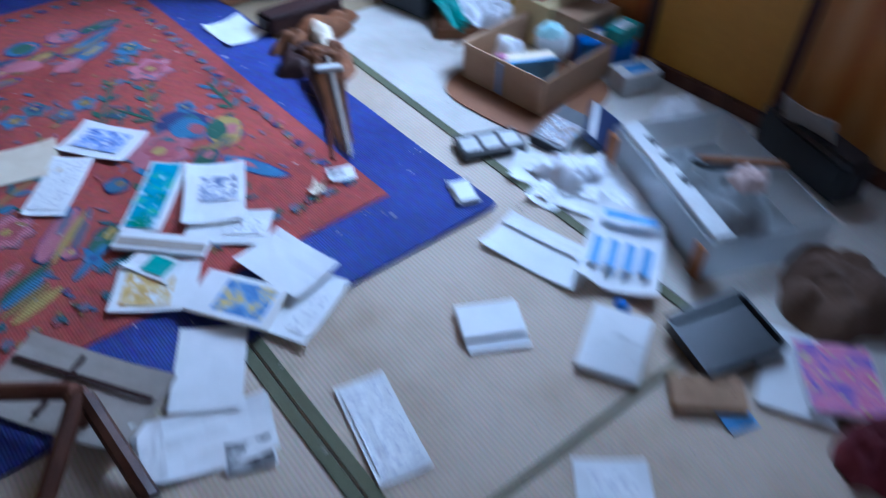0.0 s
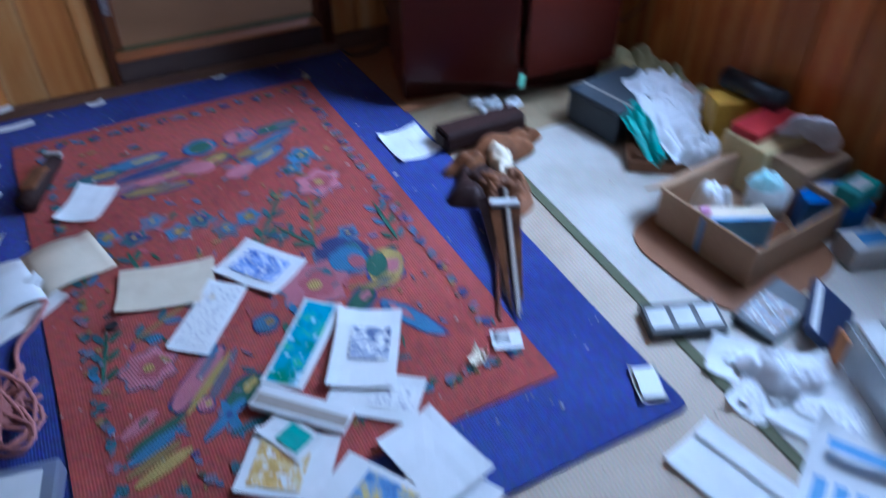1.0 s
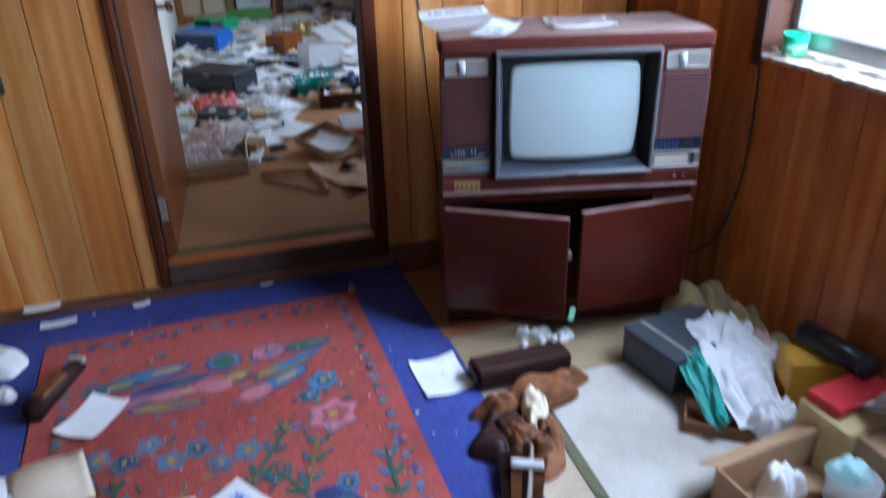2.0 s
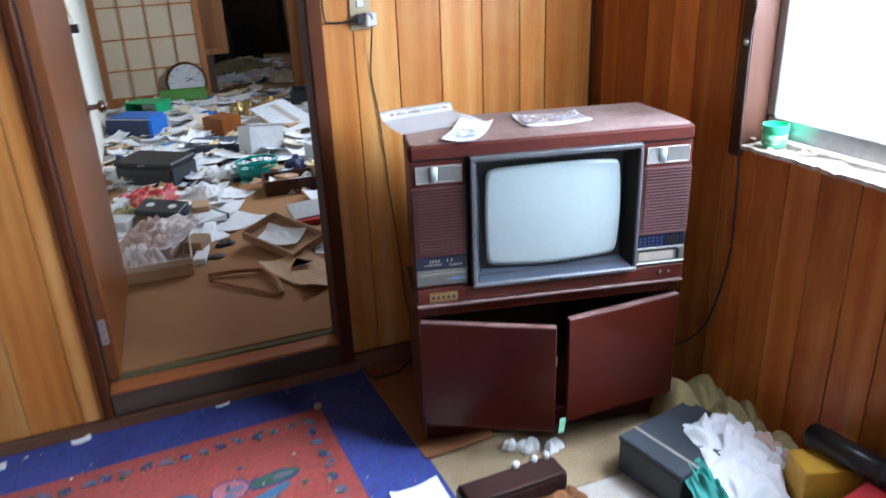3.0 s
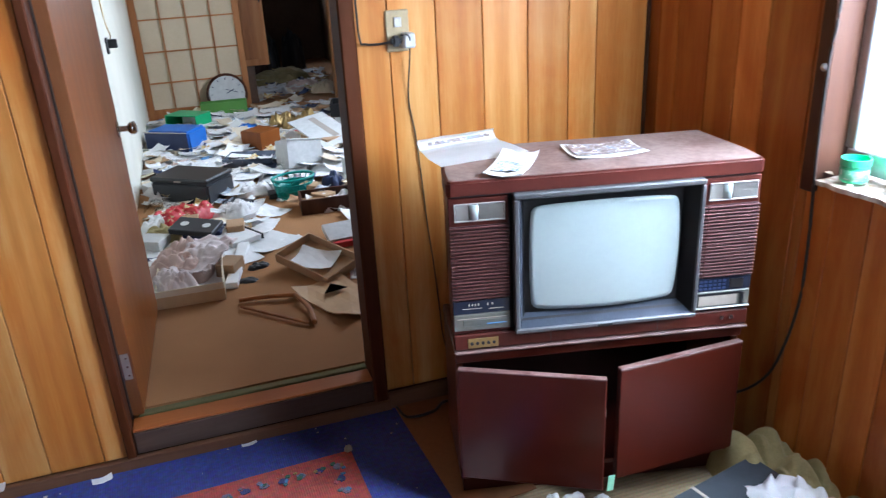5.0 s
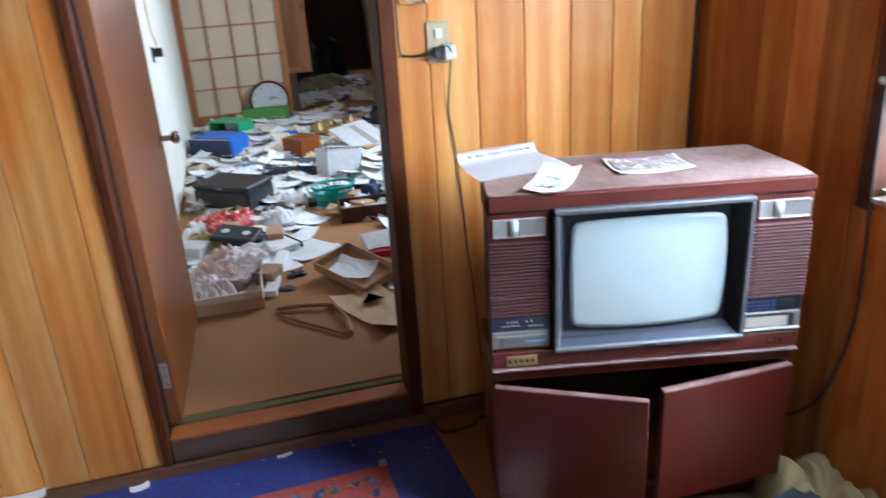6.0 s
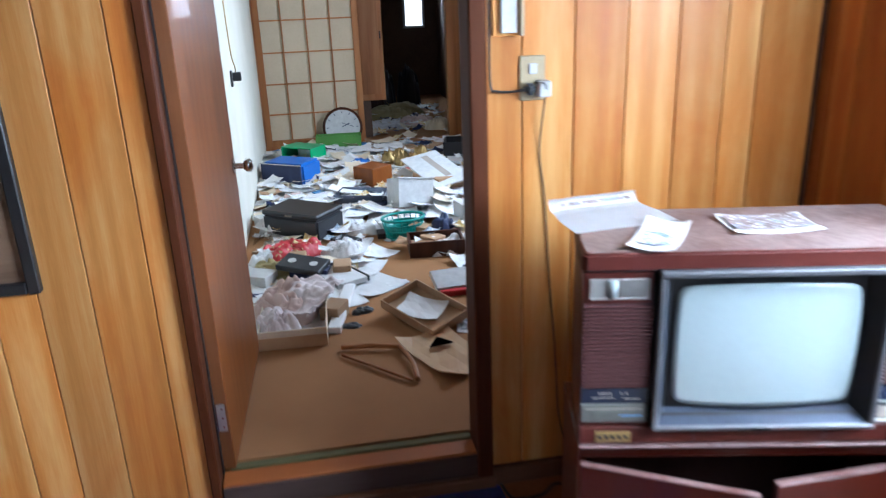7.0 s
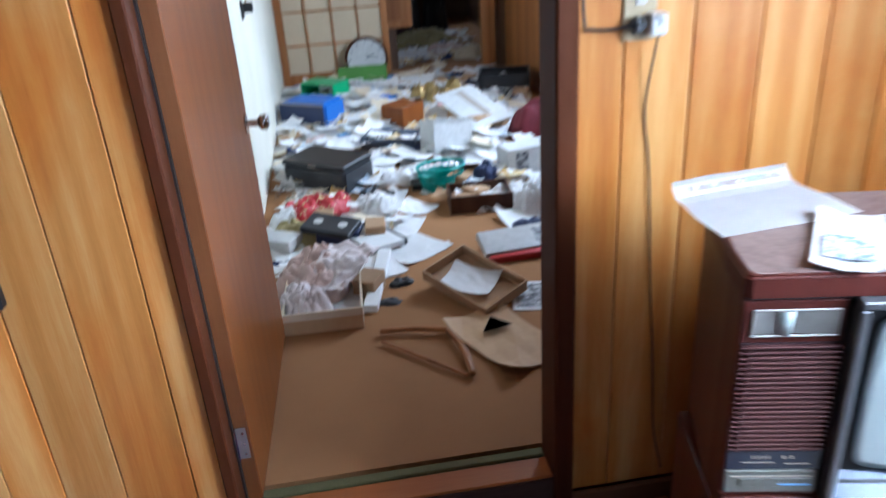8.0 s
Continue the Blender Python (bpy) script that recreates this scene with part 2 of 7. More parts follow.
M = dict(
    panel=wood("honey_panelling", (0.38, 0.135, 0.020), (0.56, 0.242, 0.053), (0.71, 0.42, 0.15), rough=0.42, coat=0.10, vary=0.26, figure=0.5, rings=0.22, stain=(0.92, 0.70, 0.42)),
    # honey panelling once more, shade and orange bounce light put into its redder tone
    panel_shaded=wood("shaded_honey_panelling", (0.31, 0.080, 0.010), (0.45, 0.140, 0.019), (0.58, 0.25, 0.062), rough=0.42, coat=0.10, vary=0.26, figure=0.5, rings=0.22, stain=(0.76, 0.56, 0.40)),
    dark_wood=wood("dark_brown_trim", (0.032, 0.011, 0.006), (0.062, 0.021, 0.010), (0.09, 0.036, 0.018), rough=0.5),
    jamb=wood("brown_jamb", (0.044, 0.010, 0.003), (0.070, 0.018, 0.005), (0.098, 0.030, 0.009), rough=0.55, spec=0.12),
    base_x=wood("brown_base", (0.05, 0.022, 0.012), (0.09, 0.040, 0.020), (0.14, 0.066, 0.034), axis="x", rough=0.5),
    sill_x=wood("orange_sill", (0.18, 0.048, 0.010), (0.29, 0.086, 0.018), (0.38, 0.135, 0.034), axis="x", rough=0.45),
    riser_x=wood("dusty_riser", (0.035, 0.019, 0.014), (0.058, 0.034, 0.025), (0.095, 0.062, 0.048), axis="x", rough=0.7),
    leaf=wood("door_veneer", (0.125, 0.034, 0.007), (0.185, 0.056, 0.011), (0.235, 0.080, 0.018), rough=0.36, coat=0.03, figure=0.5, vary=0.02, spec=0.2),
    leaf_edge=wood("door_edge_veneer", (0.10, 0.032, 0.010), (0.15, 0.052, 0.016), (0.19, 0.075, 0.025), rough=0.4, figure=0.5, vary=0.02),
    hall_wood=wood("orange_fittings", (0.23, 0.085, 0.026), (0.36, 0.145, 0.045), (0.44, 0.20, 0.07), rough=0.45),
    old_wood=wood("grey_brown_wood", (0.06, 0.034, 0.02), (0.12, 0.07, 0.04), (0.2, 0.13, 0.08), axis="x", rough=0.6),
    red_lacquer=wood("red_brown_cabinet", (0.042, 0.0062, 0.0033), (0.048, 0.0076, 0.004), (0.055, 0.0095, 0.005), axis="x", rough=0.28, coat=0.07, vary=0.02, figure=0.2, spec=0.16),
    red_side=wood("red_brown_cabinet_side", (0.055, 0.013, 0.005), (0.075, 0.019, 0.007), (0.095, 0.027, 0.010), rough=0.4, coat=0.05, figure=0.4, vary=0.02),
    red_plastic=plain("maroon_plastic", (0.068, 0.0115, 0.007), (0.055, 0.0095, 0.006), spec=0.25, rough=0.48, scale=90, bump=0.05),
    dusty_top=plain("dusty_maroon_top", (0.225, 0.165, 0.145), (0.115, 0.062, 0.052), rough=0.6, scale=60, blotch=7, bump=0.1),
    grille=plain("maroon_grille", (0.066, 0.021, 0.019), (0.052, 0.016, 0.015), spec=0.25, rough=0.6, bump=0.05),
    grille_dark=plain("grille_gap", (0.03, 0.011, 0.014), rough=0.6),
    silver=plain("silver_plastic", (0.40, 0.385, 0.355), (0.34, 0.325, 0.295), rough=0.42, metal=0.2, scale=80, bump=0.04),
    navy=plain("navy_display", (0.016, 0.020, 0.036), rough=0.25, bump=0.03),
    # blue mixed into the grey paints the tube's reflection on the slopes
    bezel=plain("grey_bezel_blue_reflection", (0.13, 0.15, 0.20), (0.10, 0.115, 0.155), rough=0.24, metal=0.45, scale=70, bump=0.05),
    # also colours the thin strips that stand for shade in gaps
    black=plain("black_plastic_and_shade", (0.014, 0.014, 0.016), (0.010, 0.010, 0.011), rough=0.4, bump=0.08, scale=90),
    dark_box=plain("black_grey_case", (0.028, 0.030, 0.035), (0.018, 0.019, 0.022), rough=0.5, bump=0.1),
    screen=plain("grey_phosphor_screen", (0.35, 0.405, 0.40), (0.325, 0.38, 0.375), rough=0.22, blotch=1.2, scale=60, bump=0.0, coat=1.0),
    silver_dark=plain("grey_metal_bezel", (0.125, 0.125, 0.132), (0.095, 0.095, 0.10), rough=0.36, metal=0.4, scale=80, bump=0.04),
    flap=plain("grey_green_plastic", (0.135, 0.135, 0.115), (0.105, 0.105, 0.09), rough=0.45, metal=0.15, scale=80, bump=0.04),
    dusty_rim=plain("dust_on_maroon", (0.16, 0.095, 0.085), (0.075, 0.022, 0.017), rough=0.6, scale=120, blotch=14, bump=0.1),
    gold=plain("brass_plate", (0.40, 0.28, 0.11), rough=0.35, metal=0.8, scale=120),
    chrome=plain("worn_chrome", (0.62, 0.60, 0.57), rough=0.22, metal=1.0, scale=80, bump=0.05),
    alu=plain("aluminium_sash", (0.50, 0.51, 0.52), rough=0.4, metal=0.8, scale=50, bump=0.05),
    tatami=ribbed("woven_rush", (0.54, 0.448, 0.348), (0.50, 0.412, 0.315), 30.0, "X", bump=0.08, stain=(0.72, 0.66, 0.58)),
    tatami_grey=ribbed("dusty_woven_rush", (0.55, 0.52, 0.465), (0.535, 0.502, 0.447), 30.0, "X", bump=0.05, stain=(0.72, 0.67, 0.62)),
    tatami_tan=ribbed("browned_woven_rush", (0.34, 0.26, 0.155), (0.30, 0.225, 0.13), 22.0, "Y", bump=0.16, stain=(0.66, 0.58, 0.5)),
    border=plain("olive_border_cloth", (0.115, 0.115, 0.058), (0.075, 0.08, 0.04), rough=0.85, scale=160, bump=0.3),
    rug_blue=ribbed("blue_rug", (0.050, 0.064, 0.245), (0.042, 0.053, 0.215), 45.0, "X", rough=0.95, bump=0.26, stain=(0.55, 0.52, 0.6), grain=75.0, speck=0.7),
    rug_red=ribbed("brick_red_rug", (0.315, 0.068, 0.055), (0.28, 0.058, 0.048), 45.0, "X", rough=0.95, bump=0.16, stain=(0.7, 0.62, 0.62), grain=75.0, speck=0.6),
    hall_carpet=plain("tan_carpet", (0.345, 0.168, 0.062), (0.28, 0.133, 0.047), rough=0.95, scale=240, blotch=1.6, bump=0.3),
    green_edge=plain("green_mat_edge", (0.13, 0.12, 0.045), rough=0.9, scale=150, bump=0.3),
    plaster=plain("cream_plaster", (0.70, 0.68, 0.58), (0.62, 0.60, 0.50), rough=0.85, scale=120, bump=0.15, blotch=2),
    mud=plain("brown_wall_board", (0.20, 0.115, 0.058), (0.15, 0.083, 0.040), rough=0.9, scale=120, bump=0.2),
    ceiling=plain("brown_ceiling_board", (0.30, 0.235, 0.165), (0.25, 0.19, 0.13), rough=0.8, scale=60),
    shoji_paper=plain("yellowed_shoji_paper", (0.60, 0.50, 0.345), (0.54, 0.44, 0.295), rough=0.85, scale=80, blotch=2, bump=0.05),
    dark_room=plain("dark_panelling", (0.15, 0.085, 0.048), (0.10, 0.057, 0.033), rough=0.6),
    paper=plain("white_paper", (0.80, 0.80, 0.80), (0.72, 0.72, 0.71), rough=0.7, scale=20, blotch=6, bump=0.08, vary=0.06),
    cream_paper=plain("cream_paper", (0.70, 0.61, 0.46), (0.62, 0.52, 0.37), rough=0.75, scale=20, blotch=6, bump=0.1),
    card=plain("brown_cardboard", (0.42, 0.27, 0.15), (0.35, 0.215, 0.115), rough=0.85, scale=60, blotch=4, bump=0.12, vary=0.1),
    grey_card=plain("grey_board", (0.36, 0.31, 0.26), (0.29, 0.25, 0.21), rough=0.85, scale=60, blotch=6),
    ink=plain("dark_ink", (0.06, 0.07, 0.12), rough=0.6),
    blue_ink=plain("blue_ink", (0.08, 0.25, 0.55), (0.16, 0.35, 0.62), rough=0.6),
    kraft=plain("kraft_envelope", (0.56, 0.36, 0.18), (0.48, 0.30, 0.15), rough=0.7, scale=30, bump=0.1),
    leather=plain("brown_leather", (0.19, 0.075, 0.027), (0.055, 0.021, 0.009), spec=0.2, rough=0.6, scale=30, bump=0.5, blotch=9),
    dark_leather=plain("black_brown_leather", (0.032, 0.012, 0.009), (0.022, 0.010, 0.009), spec=0.2, rough=0.6, scale=50, bump=0.3),
    olive_cloth=plain("olive_cloth", (0.36, 0.295, 0.135), (0.26, 0.21, 0.09), rough=0.9, scale=140, bump=0.3, blotch=8),
    white_cloth=plain("white_cloth", (0.76, 0.75, 0.74), (0.60, 0.58, 0.57), rough=0.9, scale=120, bump=0.3, blotch=9),
    pink_cloth=plain("pale_pink_cloth", (0.70, 0.54, 0.48), (0.58, 0.42, 0.37), rough=0.85, scale=110, bump=0.25, blotch=8),
    sacking=plain("dark_brown_sacking", (0.135, 0.075, 0.040), (0.075, 0.040, 0.022), rough=0.9, scale=150, bump=0.4),
    white_film=plain("white_plastic_film", (0.82, 0.82, 0.84), (0.76, 0.76, 0.79), rough=0.5, scale=60, bump=0.1, blotch=7),
    lace=plain("pinkish_lace", (0.78, 0.71, 0.70), (0.64, 0.54, 0.53), rough=0.9, scale=130, bump=0.35, blotch=9),
    teal=plain("teal_print", (0.05, 0.36, 0.30), (0.08, 0.28, 0.25), rough=0.7),
    red=plain("red_stuff", (0.50, 0.025, 0.03), (0.36, 0.018, 0.022), rough=0.5),
    maroon=plain("maroon_cloth", (0.16, 0.013, 0.025), (0.10, 0.009, 0.016), rough=0.8),
    yellow=plain("yellow_card", (0.75, 0.42, 0.03), rough=0.6),
    cream_box=plain("cream_box_card", (0.66, 0.53, 0.25), (0.58, 0.45, 0.20), rough=0.7),
    green=plain("green_plastic", (0.04, 0.42, 0.16), rough=0.35, bump=0.03),
    leaf_green=plain("moss_green_box", (0.10, 0.26, 0.045), rough=0.6),
    teal_plastic=plain("teal_plastic", (0.02, 0.30, 0.25), rough=0.35, bump=0.03),
    blue=plain("blue_plastic", (0.03, 0.15, 0.52), (0.025, 0.12, 0.44), rough=0.4, bump=0.05),
    tan_board=plain("orange_brown_board", (0.225, 0.092, 0.030), (0.17, 0.066, 0.021), rough=0.75, scale=60, bump=0.12),
    slate=plain("slate_grey_card", (0.046, 0.055, 0.068), (0.034, 0.040, 0.049), rough=0.5),
    dark_blue=plain("dark_blue_card", (0.017, 0.029, 0.092), rough=0.5),
    pale_cyan=plain("pale_cyan_plastic", (0.42, 0.72, 0.72), (0.60, 0.78, 0.78), rough=0.4, blotch=14),
    tag_green=plain("pale_green_paper", (0.30, 0.62, 0.42), rough=0.7, bump=0.05),
    jar_green=plain("mint_green_plastic", (0.10, 0.62, 0.30), rough=0.3, bump=0.02),
    clear=glassy("clear_plastic", (0.92, 0.94, 0.95), 0.12, 0.35),
    smoky=glassy("smoky_plastic", (0.62, 0.65, 0.67), 0.3, 0.5, 0.6),
    bin_white=plain("milky_plastic", (0.60, 0.60, 0.585), rough=0.45, bump=0.04),
    rope=plain("pink_cord", (0.42, 0.17, 0.15), (0.32, 0.11, 0.10), rough=0.8, scale=90, bump=0.4),
    cable=plain("black_cable", (0.014, 0.012, 0.012), rough=0.5),
    ivory=plain("ivory_plate", (0.44, 0.35, 0.20), rough=0.45, scale=60, bump=0.05),
    clock_face=plain("clock_dial", (0.55, 0.56, 0.55), rough=0.4, bump=0.02),
    peel=plain("peeled_white_paint", (0.64, 0.59, 0.52), (0.24, 0.13, 0.06), rough=0.8, scale=40, blotch=14, bump=0.6),
    fusuma=plain("mustard_sliding_panel", (0.56, 0.27, 0.02), (0.46, 0.21, 0.015), rough=0.6, scale=50, blotch=2),
    pic_blue=printed("blue_print", [(0.05, 0.10, 0.42), (0.15, 0.26, 0.62), (0.55, 0.60, 0.78)], 30, cover=0.58),
    pic_yellow=printed("yellow_print", [(0.06, 0.15, 0.40), (0.16, 0.30, 0.56), (0.66, 0.50, 0.08)], 26, paper=(0.30, 0.46, 0.66), cover=0.66),
    pic_warm=printed("warm_print", [(0.45, 0.25, 0.08), (0.65, 0.45, 0.12), (0.7, 0.62, 0.4)], 30, cover=0.6),
    pic_green=printed("green_print", [(0.02, 0.20, 0.10), (0.05, 0.30, 0.5), (0.10, 0.42, 0.2)], 18, paper=(0.55, 0.7, 0.8), cover=0.62),
    pic_text=printed("small_print", [(0.25, 0.27, 0.40), (0.45, 0.42, 0.50)], 34, cover=0.40, stretch=(1, 2.6, 1)),
    pic_news=printed("magazine_print", [(0.10, 0.07, 0.06), (0.28, 0.22, 0.20), (0.22, 0.28, 0.36)], 40, cover=0.62),
    pic_grey=printed("grey_photo", [(0.05, 0.05, 0.06), (0.2, 0.2, 0.21), (0.5, 0.5, 0.5)], 34, cover=0.7),
    pic_sky=printed("pale_blue_print", [(0.12, 0.20, 0.36), (0.30, 0.40, 0.52), (0.55, 0.62, 0.70)], 34, cover=0.52),
    pic_mint=printed("mint_label", [(0.10, 0.45, 0.24), (0.16, 0.55, 0.32), (0.30, 0.62, 0.45)], 40, paper=(0.55, 0.72, 0.62), cover=0.62),
    pic_ink=printed("blue_black_print", [(0.06, 0.08, 0.20), (0.14, 0.18, 0.34), (0.40, 0.44, 0.56)], 20, cover=0.53, stretch=(1, 1.5, 1)),
    pic_magenta=printed("magenta_cover", [(0.55, 0.12, 0.30), (0.65, 0.25, 0.42), (0.2, 0.12, 0.5)], 20, paper=(0.6, 0.62, 0.2), cover=0.66),
    scarf=printed("red_patterned_scarf", [(0.46, 0.012, 0.02), (0.42, 0.016, 0.024), (0.52, 0.03, 0.04)], 14, paper=(0.55, 0.50, 0.24), cover=0.63),
    crumb=plain("pale_crumb", (0.55, 0.50, 0.44), (0.2, 0.14, 0.10), rough=0.9, blotch=40),
    pane=glassy("window_glass", (1, 1, 1), 0.0),
    outside=glow("bright_sky_outside", (0.95, 0.98, 1.0), 1.7),
)
PANE = M["pane"]


# ---- building helpers ----
def box(sx, sy, sz, at=(0, 0, 0), bevel=0.0, bm=None, turn=None, seg=1):
    """A box that stands on the height at[2], centred on at[0], at[1]."""
    own = bmesh.new()
    bmesh.ops.create_cube(own, size=1)
    bmesh.ops.scale(own, vec=(sx, sy, sz), verts=own.verts)
    if bevel:
        bmesh.ops.bevel(own, geom=list(own.edges), offset=min(bevel, 0.45 * min(sx, sy, sz)), segments=seg, affect="EDGES")
    m = Matrix.Translation((at[0], at[1], at[2] + sz / 2))
    if turn is not None:
        m = m @ turn
    bmesh.ops.transform(own, matrix=m, verts=own.verts)
    return joined(bm, own)


def joined(bm, own):
    if bm is None:
        return own
    me = bpy.data.meshes.new("tmp")
    own.to_mesh(me)
    own.free()
    bm.from_mesh(me)
    bpy.data.meshes.remove(me)
    return bm


def disc(r, h, at=(0, 0, 0), r2=None, n=24, bm=None, turn=None, bevel=0.0):
    own = bmesh.new()
    bmesh.ops.create_cone(own, cap_ends=True, segments=n, radius1=r, radius2=r if r2 is None else r2, depth=h)
    if bevel:
        rim = [e for e in own.edges if abs(e.verts[0].co.z - e.verts[1].co.z) < 1e-6]
        bmesh.ops.bevel(own, geom=rim, offset=bevel, segments=2, affect="EDGES")
    m = Matrix.Translation((at[0], at[1], at[2] + h / 2))
    if turn is not None:
        m = Matrix.Translation(at) @ turn @ Matrix.Translation((0, 0, h / 2))
    bmesh.ops.transform(own, matrix=m, verts=own.verts)
    return joined(bm, own)


def tube(points, r, n=8, bm=None, closed=False, ends=1.0):
    """A round cord or rod through a row of points."""
    own = bmesh.new()
    pts = [Vector(p) for p in points]
    rings = []
    for i, p in enumerate(pts):
        a, b = pts[max(0, i - 1)], pts[min(len(pts) - 1, i + 1)]
        d = (b - a).normalized()
        side = d.cross(Vector((0, 0, 1)))
        if side.length < 0.05:
            side = d.cross(Vector((1, 0, 0)))
        side.normalize()
        up = side.cross(d)
        k = r * (ends if i in (0, len(pts) - 1) else 1)
        rings.append([own.verts.new(p + k * (math.cos(2 * math.pi * j / n) * side + math.sin(2 * math.pi * j / n) * up)) for j in range(n)])
    for a, b in zip(rings, rings[1:]):
        for j in range(n):
            own.faces.new((a[j], a[(j + 1) % n], b[(j + 1) % n], b[j]))
    own.faces.new(rings[0][::-1])
    own.faces.new(rings[-1])
    bmesh.ops.recalc_face_normals(own, faces=own.faces)
    return joined(bm, own)


def curve_points(ctrl, steps=10):
    """A smooth row of points through a few control points."""
    p = [Vector(c) for c in ctrl]
    p = [2 * p[0] - p[1]] + p + [2 * p[-1] - p[-2]]
    out = []
    for i in range(1, len(p) - 2):
        for k in range(steps):
            t = k / steps
            out.append(0.5 * (2 * p[i] + (p[i + 1] - p[i - 1]) * t + (2 * p[i - 1] - 5 * p[i] + 4 * p[i + 1] - p[i + 2]) * t * t
                              + (3 * p[i] - p[i - 1] - 3 * p[i + 1] + p[i + 2]) * t ** 3))
    return out + [p[-2]]


def sheet(w, h, lift=0.004, seed=0, thick=0.0008, n=6, bend=0.0):
    """A sheet of paper with lifted corners and a slight wave; bend raises one end."""
    bm = bmesh.new()
    bmesh.ops.create_grid(bm, x_segments=n, y_segments=n, size=0.5)
    for v in bm.verts:
        x, y = v.co.x * 2, v.co.y * 2
        z = lift * (x * x * y * y) * (1 + noise.noise((x + seed, y, seed * 3.1))) + lift * 0.5 * abs(noise.noise((x * 1.7 + seed * 5, y * 1.7, 0)))
        z += bend * max(0.0, y) ** 2
        v.co = (v.co.x * w, v.co.y * h, z + 0.0006)
    geom = bmesh.ops.solidify(bm, geom=list(bm.faces), thickness=thick)
    bmesh.ops.recalc_face_normals(bm, faces=bm.faces)
    low = min(v.co.z for v in bm.verts)
    bmesh.ops.translate(bm, vec=(0, 0, -low), verts=bm.verts)
    return bm


def crumple(w, h, height, seed=0, n=26, freq=4.0, sharp=1.0):
    """A heap of cloth or film: folds over an uneven outline, its hem on the support."""
    bm = bmesh.new()
    bmesh.ops.create_grid(bm, x_segments=n, y_segments=n, size=1)
    for v in bm.verts:
        x, y = v.co.x, v.co.y
        k = math.sqrt(max(1e-9, (x * x + y * y) / (max(abs(x), abs(y)) ** 2 + 1e-9)))
        r = min(1.0, math.hypot(x, y) / k if k else 0)
        ang = math.atan2(y, x)
        out = 0.82 + 0.3 * noise.noise((math.cos(ang) * 1.6 + seed, math.sin(ang) * 1.6, seed * 0.7))
        px, py = r * math.cos(ang) * out, r * math.sin(ang) * out
        big = 0.5 * freq / max(w, h)
        q = Vector((px * w * big + seed * 3.3, py * h * big, seed))
        warp = 0.7 * noise.noise_vector(q * 0.8)
        near = noise.voronoi(q * 0.9 + warp)[0]
        fold = 1 - (1 - min(1.0, 1.9 * (near[1] - near[0]))) ** 2.5
        lump = 0.5 + 0.5 * noise.noise(q * 0.5 + Vector((9, 4, 1)))
        fine = min(1.0, 2.4 * abs(noise.noise(q * 2.2 + 1.5 * warp)))
        z = height * max(0.0, 1 - r ** 5.0) * (0.30 + 0.5 * lump * lump + 0.30 * fold ** sharp + 0.14 * fine)
        v.co = (px * w / 2, py * h / 2, max(0.0, z) + (0.0015 if r < 0.99 else 0))
    for f in bm.faces:
        f.smooth = True
    return bm


def drape(w, l, top, low, seed=0, n=26, rough=0.02, break_at=0.1):
    """A limp sheet that lies on a support at its far end and falls to the near end."""
    bm = bmesh.new()
    bmesh.ops.create_grid(bm, x_segments=n, y_segments=n, size=1)
    for v in bm.verts:
        x, y = v.co.x, v.co.y
        k = min(1.0, max(0.0, (y + 0.9) / (0.9 + break_at)))
        k = k * k * (3 - 2 * k)
        q = Vector((x * 1.5 + seed * 2.1, y * 2.6, seed))
        near = noise.voronoi(q + 0.5 * noise.noise_vector(q))[0]
        z = low + (top - low) * k + rough * (1.3 * (near[1] - near[0]) + 0.8 * noise.noise(q * 0.7))
        wob = noise.noise((y * 1.4 + seed, x * 0.5, seed * 1.3))
        v.co = ((x * (0.7 + 0.3 * k) + 0.30 * wob) * w / 2, (y + 0.10 * noise.noise((x * 1.5, seed, 2.0))) * l / 2, max(0.004, z))
    bmesh.ops.solidify(bm, geom=list(bm.faces), thickness=0.0015)
    bmesh.ops.recalc_face_normals(bm, faces=bm.faces)
    return bm


def open_carton(w, d, h, t=0.005, bm=None):
    """An open box: floor and four walls."""
    own = box(w, d, h)
    bmesh.ops.delete(own, geom=[f for f in own.faces if f.normal.z > 0.9], context="FACES_ONLY")
    bmesh.ops.solidify(own, geom=list(own.faces), thickness=t)
    bmesh.ops.recalc_face_normals(own, faces=own.faces)
    low = min(v.co.z for v in own.verts)
    bmesh.ops.translate(own, vec=(0, 0, -low), verts=own.verts)
    return joined(bm, own)


def mesh_of(name, bm, mat, smooth=False):
    me = bpy.data.meshes.new(name)
    if smooth:
        for f in bm.faces:
            f.smooth = True
    bm.to_mesh(me)
    bm.free()
    me.materials.append(mat)
    return me


def part(name, bm, mat, parent, label="", m=None, smooth=False):
    ob = new(name, bm if isinstance(bm, bpy.types.Mesh) else mesh_of(name, bm, mat, smooth))
    ob.parent = parent
    if m is not None:
        ob.matrix_basis = m
    return tagged(ob, label)


def thing(name, label, category, m=None, group="", kind=""):
    ob = new(name)
    ob.empty_display_size = 0.05
    if m is not None:
        ob.matrix_basis = m
    return tagged(ob, label, category, group, kind)


def solid(name, bm, mat, label, category, m=None, group="", kind="", smooth=False):
    ob = new(name, bm if isinstance(bm, bpy.types.Mesh) else mesh_of(name, bm, mat, smooth))
    if m is not None:
        ob.matrix_basis = m
    return tagged(ob, label, category, group, kind)


# ---- the room: floor, walls, ceiling ----
WALL_Y = 3.902                                  # face of the wall with the doorway
HALL_Z = 0.135                                  # the next room's floor
DOOR_WALL = pose(0, WALL_Y, 0)
